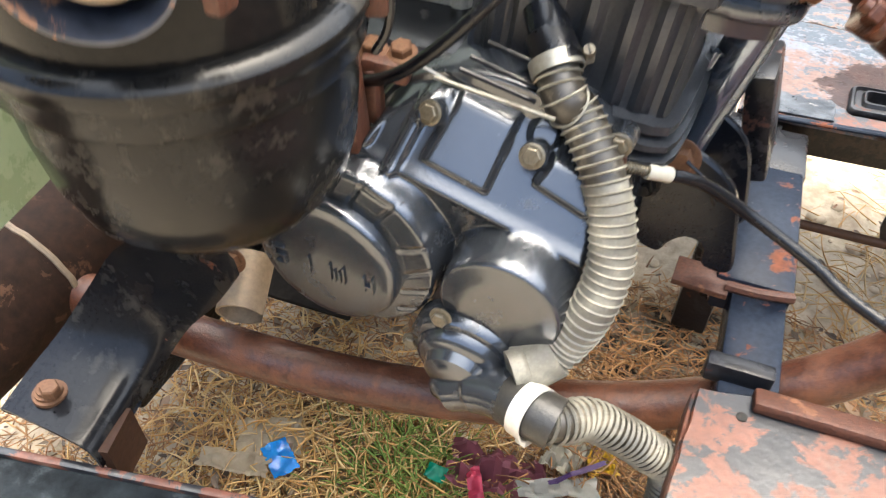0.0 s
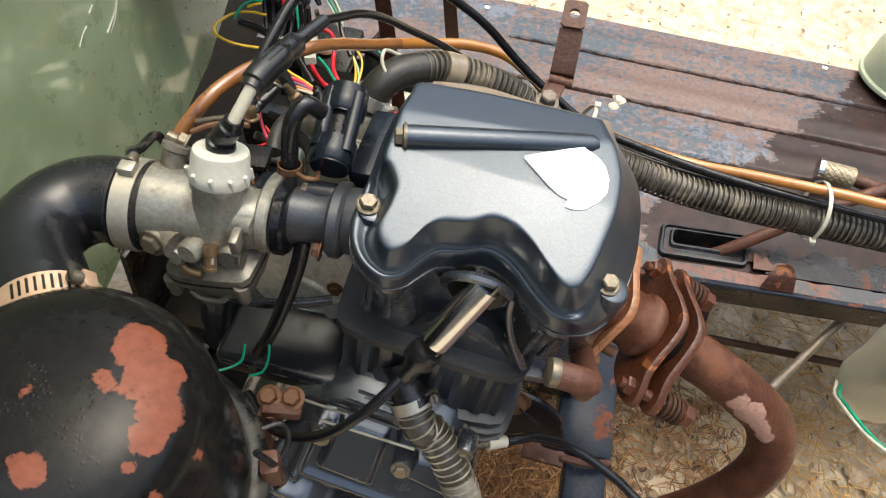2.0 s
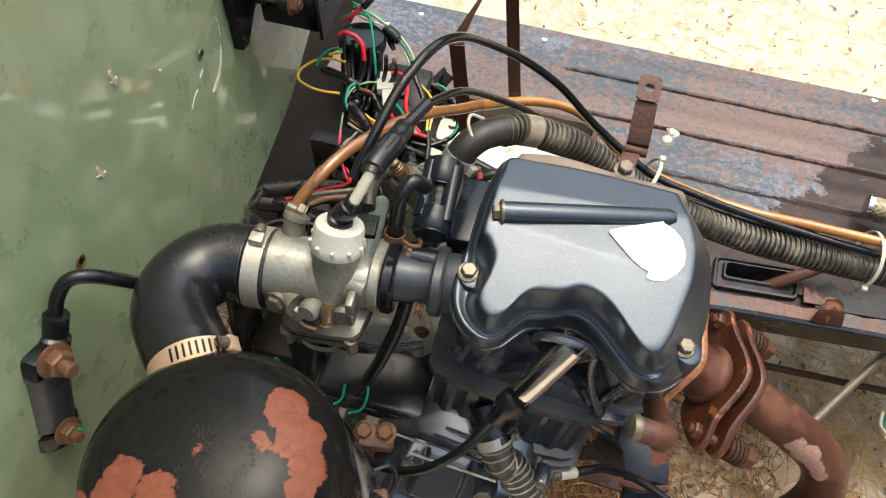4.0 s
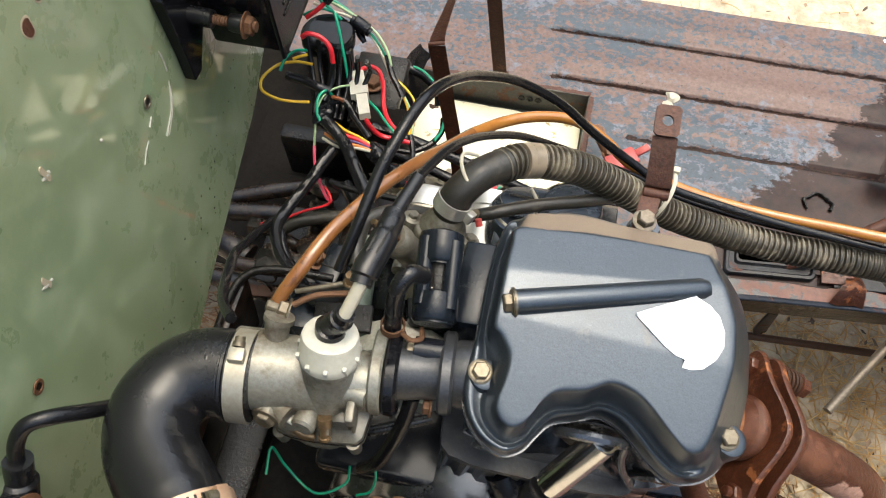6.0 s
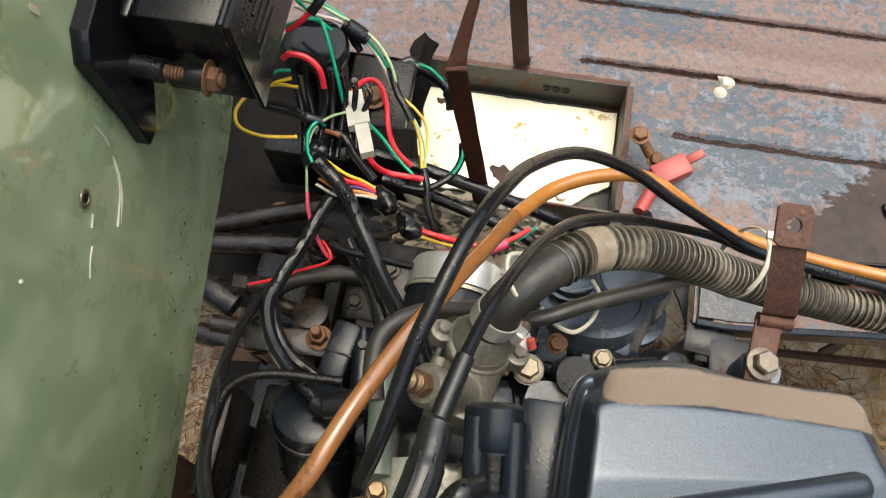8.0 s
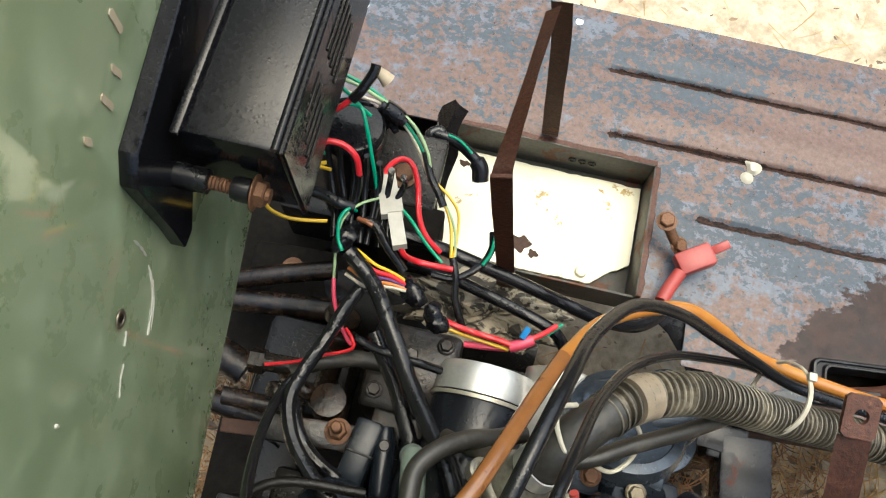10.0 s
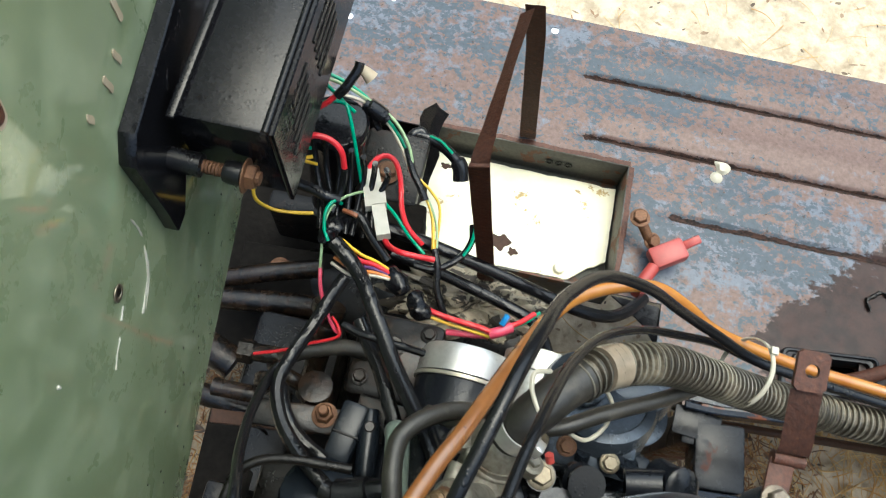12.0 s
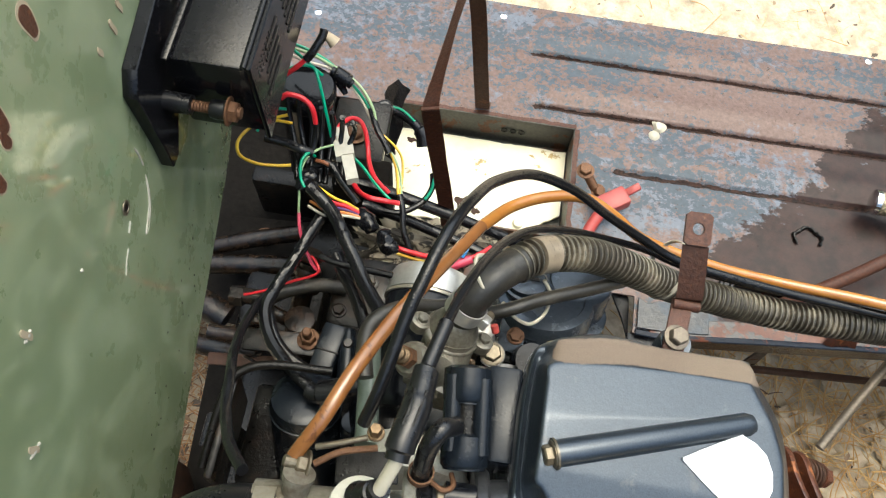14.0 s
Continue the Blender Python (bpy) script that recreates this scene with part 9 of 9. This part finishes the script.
    part("inspection_cap", lathe(ic, t, [(0.0215, 0), (0.0215, 0.002), (0.0190, 0.003), (0.0190, 0.008), (0.016, 0.0095), (0, 0.0095)], 30), "drum", cs)
    m = Matrix((Vector((1, 0, 0)), t.cross(Vector((1, 0, 0))), t)).transposed()
    part("cap_slot", box(ic + t * 0.0096 - Vector((0.011, 0.0022, 0.0006)), ic + t * 0.0096 + Vector((0.011, 0.0022, 0.0006)), 0.0004, m), "dark", cs)
    part("ledge", box((-0.100, 0.105, 0.55), (-0.010, 0.140, 0.585), 0.008, turn(0, 0, -4)), "block_paint", cs)
    part("rib", tube([(-0.070, 0.108, 0.588), (-0.070, 0.125, 0.608)], 0.006, 12), "block_paint", cs)
    part("rib", tube([(-0.040, 0.112, 0.585), (-0.036, 0.125, 0.607)], 0.009, 12), "block_paint", cs)
    bolt(cs, (-0.104, 0.098, 0.640), (0, 0, 1), 0.0075, "zinc", long=0.008)
    part("boss", lathe((-0.104, 0.098, 0.612), (0, 0, 1), [(0.012, 0), (0.011, 0.028)], 18), "case", cs)
    part("plug", lathe((-0.012, 0.112, 0.645), (0.3, -0.3, 0.9), [(0.012, -0.02), (0.012, 0.002), (0.0135, 0.004), (0.0135, 0.010), (0.011, 0.012), (0, 0.012)], 20), "case", cs)
    part("spout", tube([(-0.045, 0.105, 0.640), (-0.015, 0.110, 0.645)], 0.011, 16), "case", cs)
    part("corner_wall", lathe((-0.028, 0.166, 0.500), (0, 0.30, 1), [(0.030, 0), (0.030, 0.092), (0.028, 0.098), (0.022, 0.100), (0, 0.100)], 32), "drum", cs)
    part("corner_rib", lathe((-0.028, 0.172, 0.560), (0, 0.30, 1), [(0.0302, 0), (0.0318, 0.001), (0.0318, 0.004), (0.0302, 0.005)], 32), "drum", cs)
    part("top_plate", box((-0.098, 0.112, 0.596), (-0.030, 0.150, 0.606), 0.003, turn(10, 0, -3)), "drum", cs)
    bolt(cs, (-0.084, 0.126, 0.611), (0, -0.1, 1), 0.0058, "rust_bolt", long=0.006)
    bolt(cs, (-0.050, 0.121, 0.609), (0, -0.1, 1), 0.0058, "zinc", long=0.006)
    part("breather_stub", lathe((-0.074, 0.103, 0.618), (0.1, -0.2, 1), [(0.0135, 0), (0.0135, 0.010), (0.011, 0.012), (0.011, 0.020), (0.0135, 0.022), (0.0135, 0.026), (0, 0.026)], 22), "case", cs)
    # black moulded two-lobed clip beside the valve cover
    cl = thing("tensioner_body", (-0.123, 0.02, 0.745), "glossy black moulded body with a window beside the valve cover", "casting")
    b0, b1 = Vector((-0.1195, -0.002, 0.744)), Vector((-0.1245, 0.045, 0.754))
    d = (b1 - b0).normalized()
    for p, l in ((b0 - d * 0.008, 0.022), (b1 - d * 0.015, 0.024)):
        part("lobe", lathe(p, d, [(0.0140, -0.001), (0.0140, 0), (0.0158, 0.002), (0.0162, l * 0.5), (0.0158, l - 0.002), (0.0120, l)], 26), "block_paint", cl)
    for s in (-1, 1):
        part("side_bar", tube([b0 + Vector((0.0098 * s, 0, 0.0082)), b1 + Vector((0.0098 * s, 0, 0.0082))], 0.0060, 12), "block_paint", cl)
    part("core", tube([b0, b1], 0.010, 14), "dark", cl)
    part("bright_wire", tube([b0 + Vector((-0.004, 0.012, 0.0115)), b0 + Vector((-0.003, 0.038, 0.0125))], 0.0009, 6), "wire", cl)
    part("web", box((-0.108, -0.002, 0.685), (-0.084, 0.064, 0.7335), 0.003, turn(0, -5, 0)), "block_paint", cl)
    # grey starter-drive casting under the carburettor
    gc = thing("drive_casting", (-0.15, 0.0, 0.6), "stained grey alloy drive housing under the carburettor", "casting")
    part("shell", lathe((-0.158, 0.046, 0.572), (0.05, -1, 0.28), [(0.048, 0.030), (0.048, 0.052), (0.045, 0.060), (0.038, 0.064), (0.036, 0.060), (0.0, 0.056)], 44), "alloy_bright", gc)
    part("rim", lathe((-0.1555, -0.005, 0.5863), (0.05, -1, 0.28), [(0.0505, 0), (0.0505, 0.010), (0.047, 0.0105)], 44), "alloy_bright", gc)
    part("inner_arch", tube([(-0.188, -0.012, 0.568), (-0.175, -0.014, 0.582), (-0.155, -0.014, 0.586), (-0.138, -0.014, 0.578), (-0.130, -0.012, 0.562)], 0.005, 12), "alloy_bright", gc)
    bolt(gc, (-0.126, -0.014, 0.584), (0.1, -1, 0.1), 0.0058, "rust_bolt")
    part("lug", lathe((-0.129, -0.017, 0.556), (0, -0.25, -1), [(0.0095, -0.014), (0.0088, 0.012), (0.0085, 0.022), (0.007, 0.024)], 16), "alloy_bright", gc)
    part("lug", lathe((-0.126, -0.006, 0.584), (0, -1, 0.1), [(0.0105, -0.01), (0.0100, 0.006)], 16), "alloy", gc)
    # rubber leads under the carburettor
    lone("overflow_hose", tube([(-0.222, -0.062, 0.690), (-0.215, -0.072, 0.672), (-0.195, -0.078, 0.652), (-0.165, -0.070, 0.632), (-0.135, -0.055, 0.622), (-0.115, -0.045, 0.620)], 0.0042, 12), "rubber", "thin black overflow hose under the carburettor", "hose")
    lone("carb_lead", tube([(-0.124, -0.055, 0.714), (-0.128, -0.066, 0.690), (-0.138, -0.080, 0.655), (-0.150, -0.090, 0.622), (-0.165, -0.09, 0.585)], 0.0058, 12), "cable", "black sleeved lead hanging from the intake", "cable")
    wire([(-0.150, -0.092, 0.622), (-0.149, -0.100, 0.606), (-0.153, -0.108, 0.592), (-0.164, -0.112, 0.585)], 0.0010, "green", "green wire end by the crankcase", group="loose wires")
    wire([(-0.233, -0.116, 0.620), (-0.235, -0.095, 0.620), (-0.224, -0.104, 0.600), (-0.197, -0.118, 0.590), (-0.175, -0.106, 0.590), (-0.173, -0.093, 0.600)], 0.0011, "green", "green wire looping under the carburettor", group="loose wires")
    # choke arm and bracket on the carburettor
    ca = thing("choke_linkage", (-0.18, -0.01, 0.76), "bronze choke arm and cable bracket on the carburettor", "lever")
    part("arm", tube([(-0.212, -0.015, 0.765), (-0.198, -0.011, 0.768), (-0.181, -0.005, 0.770)], 0.0020, 10), "zinc", ca)
    bolt(ca, Vector((-0.177, -0.001, 0.765)), (0, 0.2, 1), 0.0042, "brass", long=0.009)
    bolt(ca, Vector((-0.217, -0.025, 0.750)), (-1, 0, 0.4), 0.007, "zinc", long=0.008, stub=0.008)
    part("bracket", box((-0.200, -0.030, 0.742), (-0.160, -0.010, 0.748), 0.001, turn(0, 0, 8)), "dark", ca)
    part("arm_plate", tube([(-0.211, -0.025, 0.765), (-0.196, -0.016, 0.768), (-0.174, -0.010, 0.768)], 0.0022, 8), "rust_bolt", ca)
    # pale green tube and black boxes behind
    lone("pale_tube", tube([(-0.212, 0.112, 0.585), (-0.209, 0.104, 0.60), (-0.201, 0.060, 0.612), (-0.194, 0.012, 0.62)], 0.0095, 20), "pale_tube", "pale grey-green plastic tube behind the carburettor", "tube")
    bx = thing("gear_housing", (-0.28, 0.03, 0.5), "black cast gear housing under the carburettor", "housing")
    part("case", lathe((-0.263, 0.000, 0.41), (0, 0.42, 1), [(0.033, 0), (0.033, 0.140), (0.031, 0.148), (0.024, 0.152), (0, 0.152)], 36), "block_paint", bx)
    part("cap_ring", lathe((-0.263, 0.0502, 0.5295), (0, 0.42, 1), [(0.033, -0.0005), (0.0342, 0), (0.0342, 0.005), (0.033, 0.0055)], 36), "block_paint", bx)
    part("lug", lathe((-0.216, 0.010, 0.43), (0, 0.35, 1), [(0.014, 0), (0.014, 0.10), (0.012, 0.105), (0, 0.105)], 20), "block_paint", bx)
    part("floor", box((-0.335, -0.02, 0.40), (-0.205, 0.085, 0.44), 0.006), "dark", bx)
    part("rim", tube([(-0.335, -0.02, 0.56), (-0.330, 0.030, 0.575), (-0.322, 0.060, 0.578), (-0.295, 0.074, 0.577), (-0.24, 0.078, 0.572)], 0.004, 10), "dark", bx)
    part("cheek", box((-0.338, -0.03, 0.44), (-0.330, 0.065, 0.573), 0.003, turn(0, 8, 0)), "grease", bx)
    bb = thing("black_cover_block", (-0.25, 0.12, 0.48), "black ribbed plastic block behind the gear housing", "block")
    part("block", box((-0.268, 0.080, 0.44), (-0.244, 0.136, 0.530), 0.004, turn(0, 0, -8)), "block_paint", bb)
    part("seam", box((-0.2682, 0.1065, 0.528), (-0.2438, 0.1085, 0.5312), 0.0006, turn(0, 0, -8)), "dark", bb)
    part("rib", lathe((-0.232, 0.078, 0.520), (-0.14, 1, 0), [(0.009, 0), (0.0095, 0.004), (0.0095, 0.052), (0.008, 0.056), (0, 0.056)], 18), "block_paint", bb)
    part("rib_screw", lathe((-0.237, 0.118, 0.529), (0, 0, 1), [(0.005, 0), (0.004, 0.003), (0, 0.003)], 12), "grease", bb)
    part("rib", lathe((-0.212, 0.085, 0.512), (-0.14, 1, 0), [(0.009, 0), (0.009, 0.045), (0, 0.045)], 16), "case", bb)
    # gear linkage: dark rods, nut, stud
    gl = thing("gear_linkage", (-0.30, 0.13, 0.48), "greasy brown gear linkage with studs and nuts", "linkage")
    part("post", lathe((-0.298, 0.135, 0.43), (0, 0.25, 1), [(0.013, 0), (0.013, 0.03), (0.016, 0.032), (0.016, 0.055), (0.012, 0.056)], 20), "grease", gl)
    part("vertical_shaft", tube([(-0.318, 0.15, 0.40), (-0.312, 0.18, 0.43), (-0.306, 0.22, 0.46)], 0.011, 16), "grease", gl)
    part("plate", box((-0.345, 0.104, 0.498), (-0.262, 0.128, 0.504), 0.003, turn(0, 3, 4)), "grease", gl)
    bolt(gl, (-0.280, 0.122, 0.505), (0, 0.1, 1), 0.0085, "rust_bolt", long=0.010, stub=0.012)
    part("gear_block", box((-0.275, 0.15, 0.36), (-0.19, 0.235, 0.47), 0.008), "grease", gl)
    bolt(gl, (-0.236, 0.205, 0.472), (0, 0, 1), 0.008, "grease", long=0.007)
    part("cross_shaft", tube([(-0.407, 0.136, 0.420), (-0.367, 0.137, 0.420), (-0.328, 0.140, 0.420)], 0.009, 14), "grease", gl)
    for z, r in ((0.452, 0.0165), (0.462, 0.0150), (0.474, 0.0165)):
        part("collar", lathe((-0.3095, 0.196 + (z - 0.452) * 1.3, z - 0.012), (0.2, 0.8, 0.6), [(r, 0), (r * 1.05, 0.002), (r * 1.05, 0.007), (r, 0.009)], 20), "grease", gl)
    part("rib_plate", box((-0.258, 0.112, 0.470), (-0.196, 0.150, 0.476), 0.002, turn(4, 0, -4)), "grease", gl)
    for x, y in ((-0.262, 0.168), (-0.206, 0.222), (-0.262, 0.222)):
        bolt(gl, (x, y, 0.470), (0, 0.1, 1), 0.0062, "grease", long=0.006)
    part("yoke", tube([(-0.352, 0.168, 0.430), (-0.340, 0.160, 0.462), (-0.322, 0.152, 0.470), (-0.306, 0.150, 0.452)], 0.0075, 12), "grease", gl)
    part("rod_end", lathe((-0.352, 0.150, 0.440), (0.1, -1, 0.1), [(0.0105, -0.007), (0.0125, -0.005), (0.0125, 0.005), (0.0105, 0.007), (0.005, 0.007), (0.005, 0.004), (0, 0.004)], 20), "grease", gl)
    coil = [Vector((-0.345 + 0.009 * math.cos(k * math.pi / 5), 0.100 + 0.0016 * k, 0.448 + 0.009 * math.sin(k * math.pi / 5))) for k in range(44)]
    part("return_spring", sweep(bmesh.new(), coil, 0.0015, 6), "grease", gl, "greasy coil return spring")
    part("strip", box((-0.405, 0.108, 0.400), (-0.300, 0.122, 0.404), 0.001, turn(0, 2, 6)), "dark_rust", gl, "rusty flat linkage strip")
    lone("grey_hose", tube([(-0.337, 0.167, 0.475), (-0.322, 0.176, 0.480), (-0.304, 0.184, 0.480), (-0.284, 0.190, 0.480), (-0.258, 0.192, 0.475)], 0.0078, 16), "old_hose", "grey-brown rubber hose behind the engine", "hose")
    nn = thing("hose_union", (-0.36, 0.17, 0.46), "greasy hexagon hose union", "union")
    part("hexagon", loft([(circle(0.012, 6), 0), (circle(0.012, 6), 0.014)], placer((-0.383, 0.171, 0.455), (1, 0.05, 0))), "grease", nn, smooth=25)
    part("stub", lathe((-0.369, 0.172, 0.456), (1, 0.05, 0), [(0.009, 0), (0.009, 0.03)], 16), "grease", nn)
    for a, b, r, lab in (((-0.469, 0.268, 0.330), (-0.348, 0.306, 0.340), 0.011, "greasy brown shaft below the harness"), ((-0.466, 0.246, 0.330), (-0.325, 0.263, 0.330), 0.013, "greasy black shaft below the harness"), ((-0.452, 0.187, 0.360), (-0.409, 0.171, 0.360), 0.018, "greasy brown linkage arm by the panel"), ((-0.437, 0.133, 0.370), (-0.362, 0.125, 0.370), 0.012, "greasy brown lever under the panel")):
        lone("linkage_shaft", tube([a, Vector(a).lerp(Vector(b), 0.5) + Vector((0, 0, 0.004)), b], r, 14), "grease", lab, "shaft")
    br = thing("axle_bracket", (-0.40, 0.3, 0.31), "black greasy steel bracket with a bolt", "bracket")
    part("plate", box((-0.455, 0.265, 0.27), (-0.335, 0.335, 0.306), 0.004, turn(0, 0, 4)), "matte_black", br)
    bolt(br, (-0.405, 0.305, 0.307), (0, 0, 1), 0.010, "rust_bolt", long=0.008)
    rr = thing("subframe_rail", (-0.38, 0.2, 0.25), "dark greasy frame rail below the panel", "frame rail")
    part("rail", box((-0.40, -0.25, 0.20), (-0.345, 0.75, 0.255), 0.006), "dark", rr)
    part("cross_rail", box((-0.40, 0.215, 0.21), (-0.05, 0.262, 0.26), 0.006), "dark", rr)
    part("hanger", box((-0.385, 0.012, 0.25), (-0.36, 0.05, 0.42), 0.004), "dark", rr)
    cr = thing("rear_post", (0.105, 0.22, 0.33), "black frame post under the deck edge", "frame post")
    part("post", box((0.085, 0.195, 0.05), (0.128, 0.232, 0.352), 0.004), "rail", cr)
    ax_ = thing("rear_axle", (-0.3, 0.25, 0.25), "greasy black rear axle housing with added dark backing sheets under the harness", "axle")
    part("housing", lathe((-0.40, 0.30, 0.24), (1, -0.05, 0), [(0.05, 0), (0.065, 0.03), (0.075, 0.08), (0.075, 0.14), (0.06, 0.17), (0.04, 0.19), (0.036, 0.30)], 32), "dark", ax_)
    part("cover_plate", box((-0.44, 0.06, 0.17), (-0.20, 0.40, 0.20), 0.006), "dark", ax_)
    part("bearing_box", box((-0.40, 0.14, 0.27), (-0.30, 0.24, 0.36), 0.010), "dark", ax_)
    # flat black sheets added over the bright soil in place of the shade there
    part("shield", box((-0.30, 0.14, 0.265), (-0.20, 0.34, 0.272), 0.003), "matte_black", ax_)
    part("shield", box((-0.500, 0.19, 0.262), (-0.29, 0.62, 0.268), 0.003, turn(0, 0, -3)), "matte_black", ax_)
    part("shield", box((-0.448, -0.10, 0.225), (-0.22, 0.17, 0.231), 0.003, turn(0, 0, 4)), "matte_black", ax_)
    part("shield", box((-0.88, 0.22, 0.250), (-0.475, 1.00, 0.256), 0.003), "matte_black", ax_)
    part("side_wall", box((-0.43, 0.36, 0.20), (-0.24, 0.385, 0.36), 0.006), "dark", ax_)
    cb = thing("cloth_bundle", (-0.14, 0.30, 0.40), "dirty cream cloth stuffed between tray and engine", "cloth")
    bm = bmesh.new()
    bmesh.ops.create_icosphere(bm, subdivisions=5, radius=1)
    for v in bm.verts:
        n = v.co.normalized()
        crease = abs(noise.noise(n * 5.0)) - 0.25
        k = 1 + 0.40 * noise.noise(n * 2.2) + 0.55 * crease + 0.14 * abs(noise.noise(n * 13))
        v.co = Vector((-0.178 + 0.075 * n.x * k, 0.283 + 0.034 * n.y * k, 0.400 + 0.032 * n.z * k))
    part("cloth", bm, "cloth", cb)


rear_things()


# ---- starter solenoid on the panel ----
def solenoid():
    so = thing("starter_solenoid", (-0.37, -0.19, 0.69), "grey steel starter solenoid with rusty terminal nuts on the green panel", "solenoid")
    c = Vector((-0.372, -0.196, 0.690))
    ax = Vector((0.0, 0.45, 0.9)).normalized()
    part("can", lathe(c - ax * 0.035, ax, [(0.018, 0), (0.021, 0.003), (0.021, 0.055), (0.0225, 0.056), (0.0225, 0.062)], 30), "cylinder", so)
    part("cap", box(c + ax * 0.026 - Vector((0.019, 0.019, 0.004)), c + ax * 0.026 + Vector((0.019, 0.019, 0.016)), 0.005, turn(-27, 0, 0)), "plastic", so)
    bolt(so, (-0.349, -0.186, 0.727), (1, -0.25, 0.2), 0.0105, "rust_bolt", long=0.011, stub=0.010)
    bolt(so, (-0.350, -0.215, 0.660), (1, -0.25, 0.2), 0.0085, "rust_bolt", long=0.009, stub=0.006)
    part("cable_boot", tube([(-0.366, -0.176, 0.708), (-0.364, -0.164, 0.724), (-0.362, -0.156, 0.737)], lambda s, n: 0.012 if s < n * 0.5 else 0.0095, 16), "rubber", so)
    part("cable", tube([(-0.363, -0.160, 0.732), (-0.360, -0.148, 0.750), (-0.353, -0.137, 0.760), (-0.341, -0.128, 0.757), (-0.329, -0.117, 0.740), (-0.320, -0.104, 0.716)], 0.0054, 14), "cable", so)
    part("green_wire", tube([(-0.345, -0.215, 0.668), (-0.340, -0.212, 0.660), (-0.343, -0.222, 0.650)], 0.0015, 8), "green", so)
    part("lower_cap", lathe(c - ax * 0.052, ax, [(0.02, 0), (0.023, 0.004), (0.023, 0.016)], 28), "plastic", so)


solenoid()


# ---- litter on the soil ----
def crumpled(name, cx, cy, sx, sy, mat, label, turn_z=0, bumps=0.012, z=0.012, seed=0, category="litter"):
    bm = bmesh.new()
    n = 14
    rows = []
    c, s = math.cos(radians(turn_z)), math.sin(radians(turn_z))
    for i in range(n):
        row = []
        for j in range(n):
            u, v = (i / (n - 1) - 0.5) * sx, (j / (n - 1) - 0.5) * sy
            k = 1 + 0.12 * noise.noise((i * 0.8 + seed, j * 0.3, 1))
            row.append(bm.verts.new((cx + (c * u - s * v) * k, cy + (s * u + c * v) * k, z + bumps * (0.6 + noise.noise((u * 60 + seed, v * 60, seed)) + 0.5 * noise.noise((u * 140, v * 140, seed))))))
        rows.append(row)
    for p, q in zip(rows, rows[1:]):
        for k in range(n - 1):
            bm.faces.new((p[k], p[k + 1], q[k + 1], q[k]))
    bmesh.ops.solidify(bm, geom=bm.faces[:], thickness=0.0006)
    return lone(name, bm, mat, label, category, "litter", smooth=25)


crumpled("snack_wrapper", *(-0.270, -0.174, 0.040)[:2], 0.044, 0.030, "print_blue", "small bright blue plastic wrapper on the soil", -35, 0.004, 0.045, 1)
crumpled("torn_bag", *(-0.042, -0.088, 0.040)[:2], 0.11, 0.055, "maroon", "crumpled dull maroon plastic bag on the soil", 10, 0.028, 0.025, 2)
crumpled("torn_bag", *(-0.057, -0.117, 0.050)[:2], 0.05, 0.016, "pink", "pinkish folded edge of torn plastic bag", -60, 0.010, 0.045, 12)
crumpled("torn_wrapper", *(0.024, -0.027, 0.040)[:2], 0.075, 0.040, "white", "crumpled white wrapper on the soil", 75, 0.024, 0.035, 3)
crumpled("torn_wrapper", *(0.025, -0.084, 0.050)[:2], 0.085, 0.022, "nylon", "torn white wrapper strip with violet edge", 25, 0.008, 0.05, 13)
crumpled("violet_strip", *(0.040, -0.063, 0.055)[:2], 0.070, 0.006, "violet", "narrow violet printed wrapper strip", 45, 0.004, 0.062, 14)
crumpled("yellow_scrap", *(0.060, -0.023, 0.040)[:2], 0.035, 0.045, "yellow", "scrap of yellow packaging on the soil", 20, 0.015, 0.035, 4)
crumpled("green_scrap", *(-0.101, -0.123, 0.050)[:2], 0.022, 0.018, "green", "small scrap of green foil on the grass", 0, 0.005, 0.055, 5)
crumpled("paper_scrap", *(-0.315, -0.199, 0.040)[:2], 0.085, 0.024, "paper", "torn strip of brown paper on the soil", 12, 0.008, 0.042, 6)
crumpled("paper_scrap", *(-0.298, -0.152, 0.030)[:2], 0.075, 0.05, "paper", "torn flat piece of brown paper on the soil", 30, 0.008, 0.034, 7)
crumpled("orange_scrap", *(-0.385, -0.090, 0.040)[:2], 0.016, 0.010, "red", "tiny orange-red scrap on the soil", 30, 0.004, 0.045, 8)
crumpled("sack_piece", *(0.088, 0.197, 0.020)[:2], 0.20, 0.12, "cloth", "flattened brown sack piece under the frame", 25, 0.012, 0.010, 9)
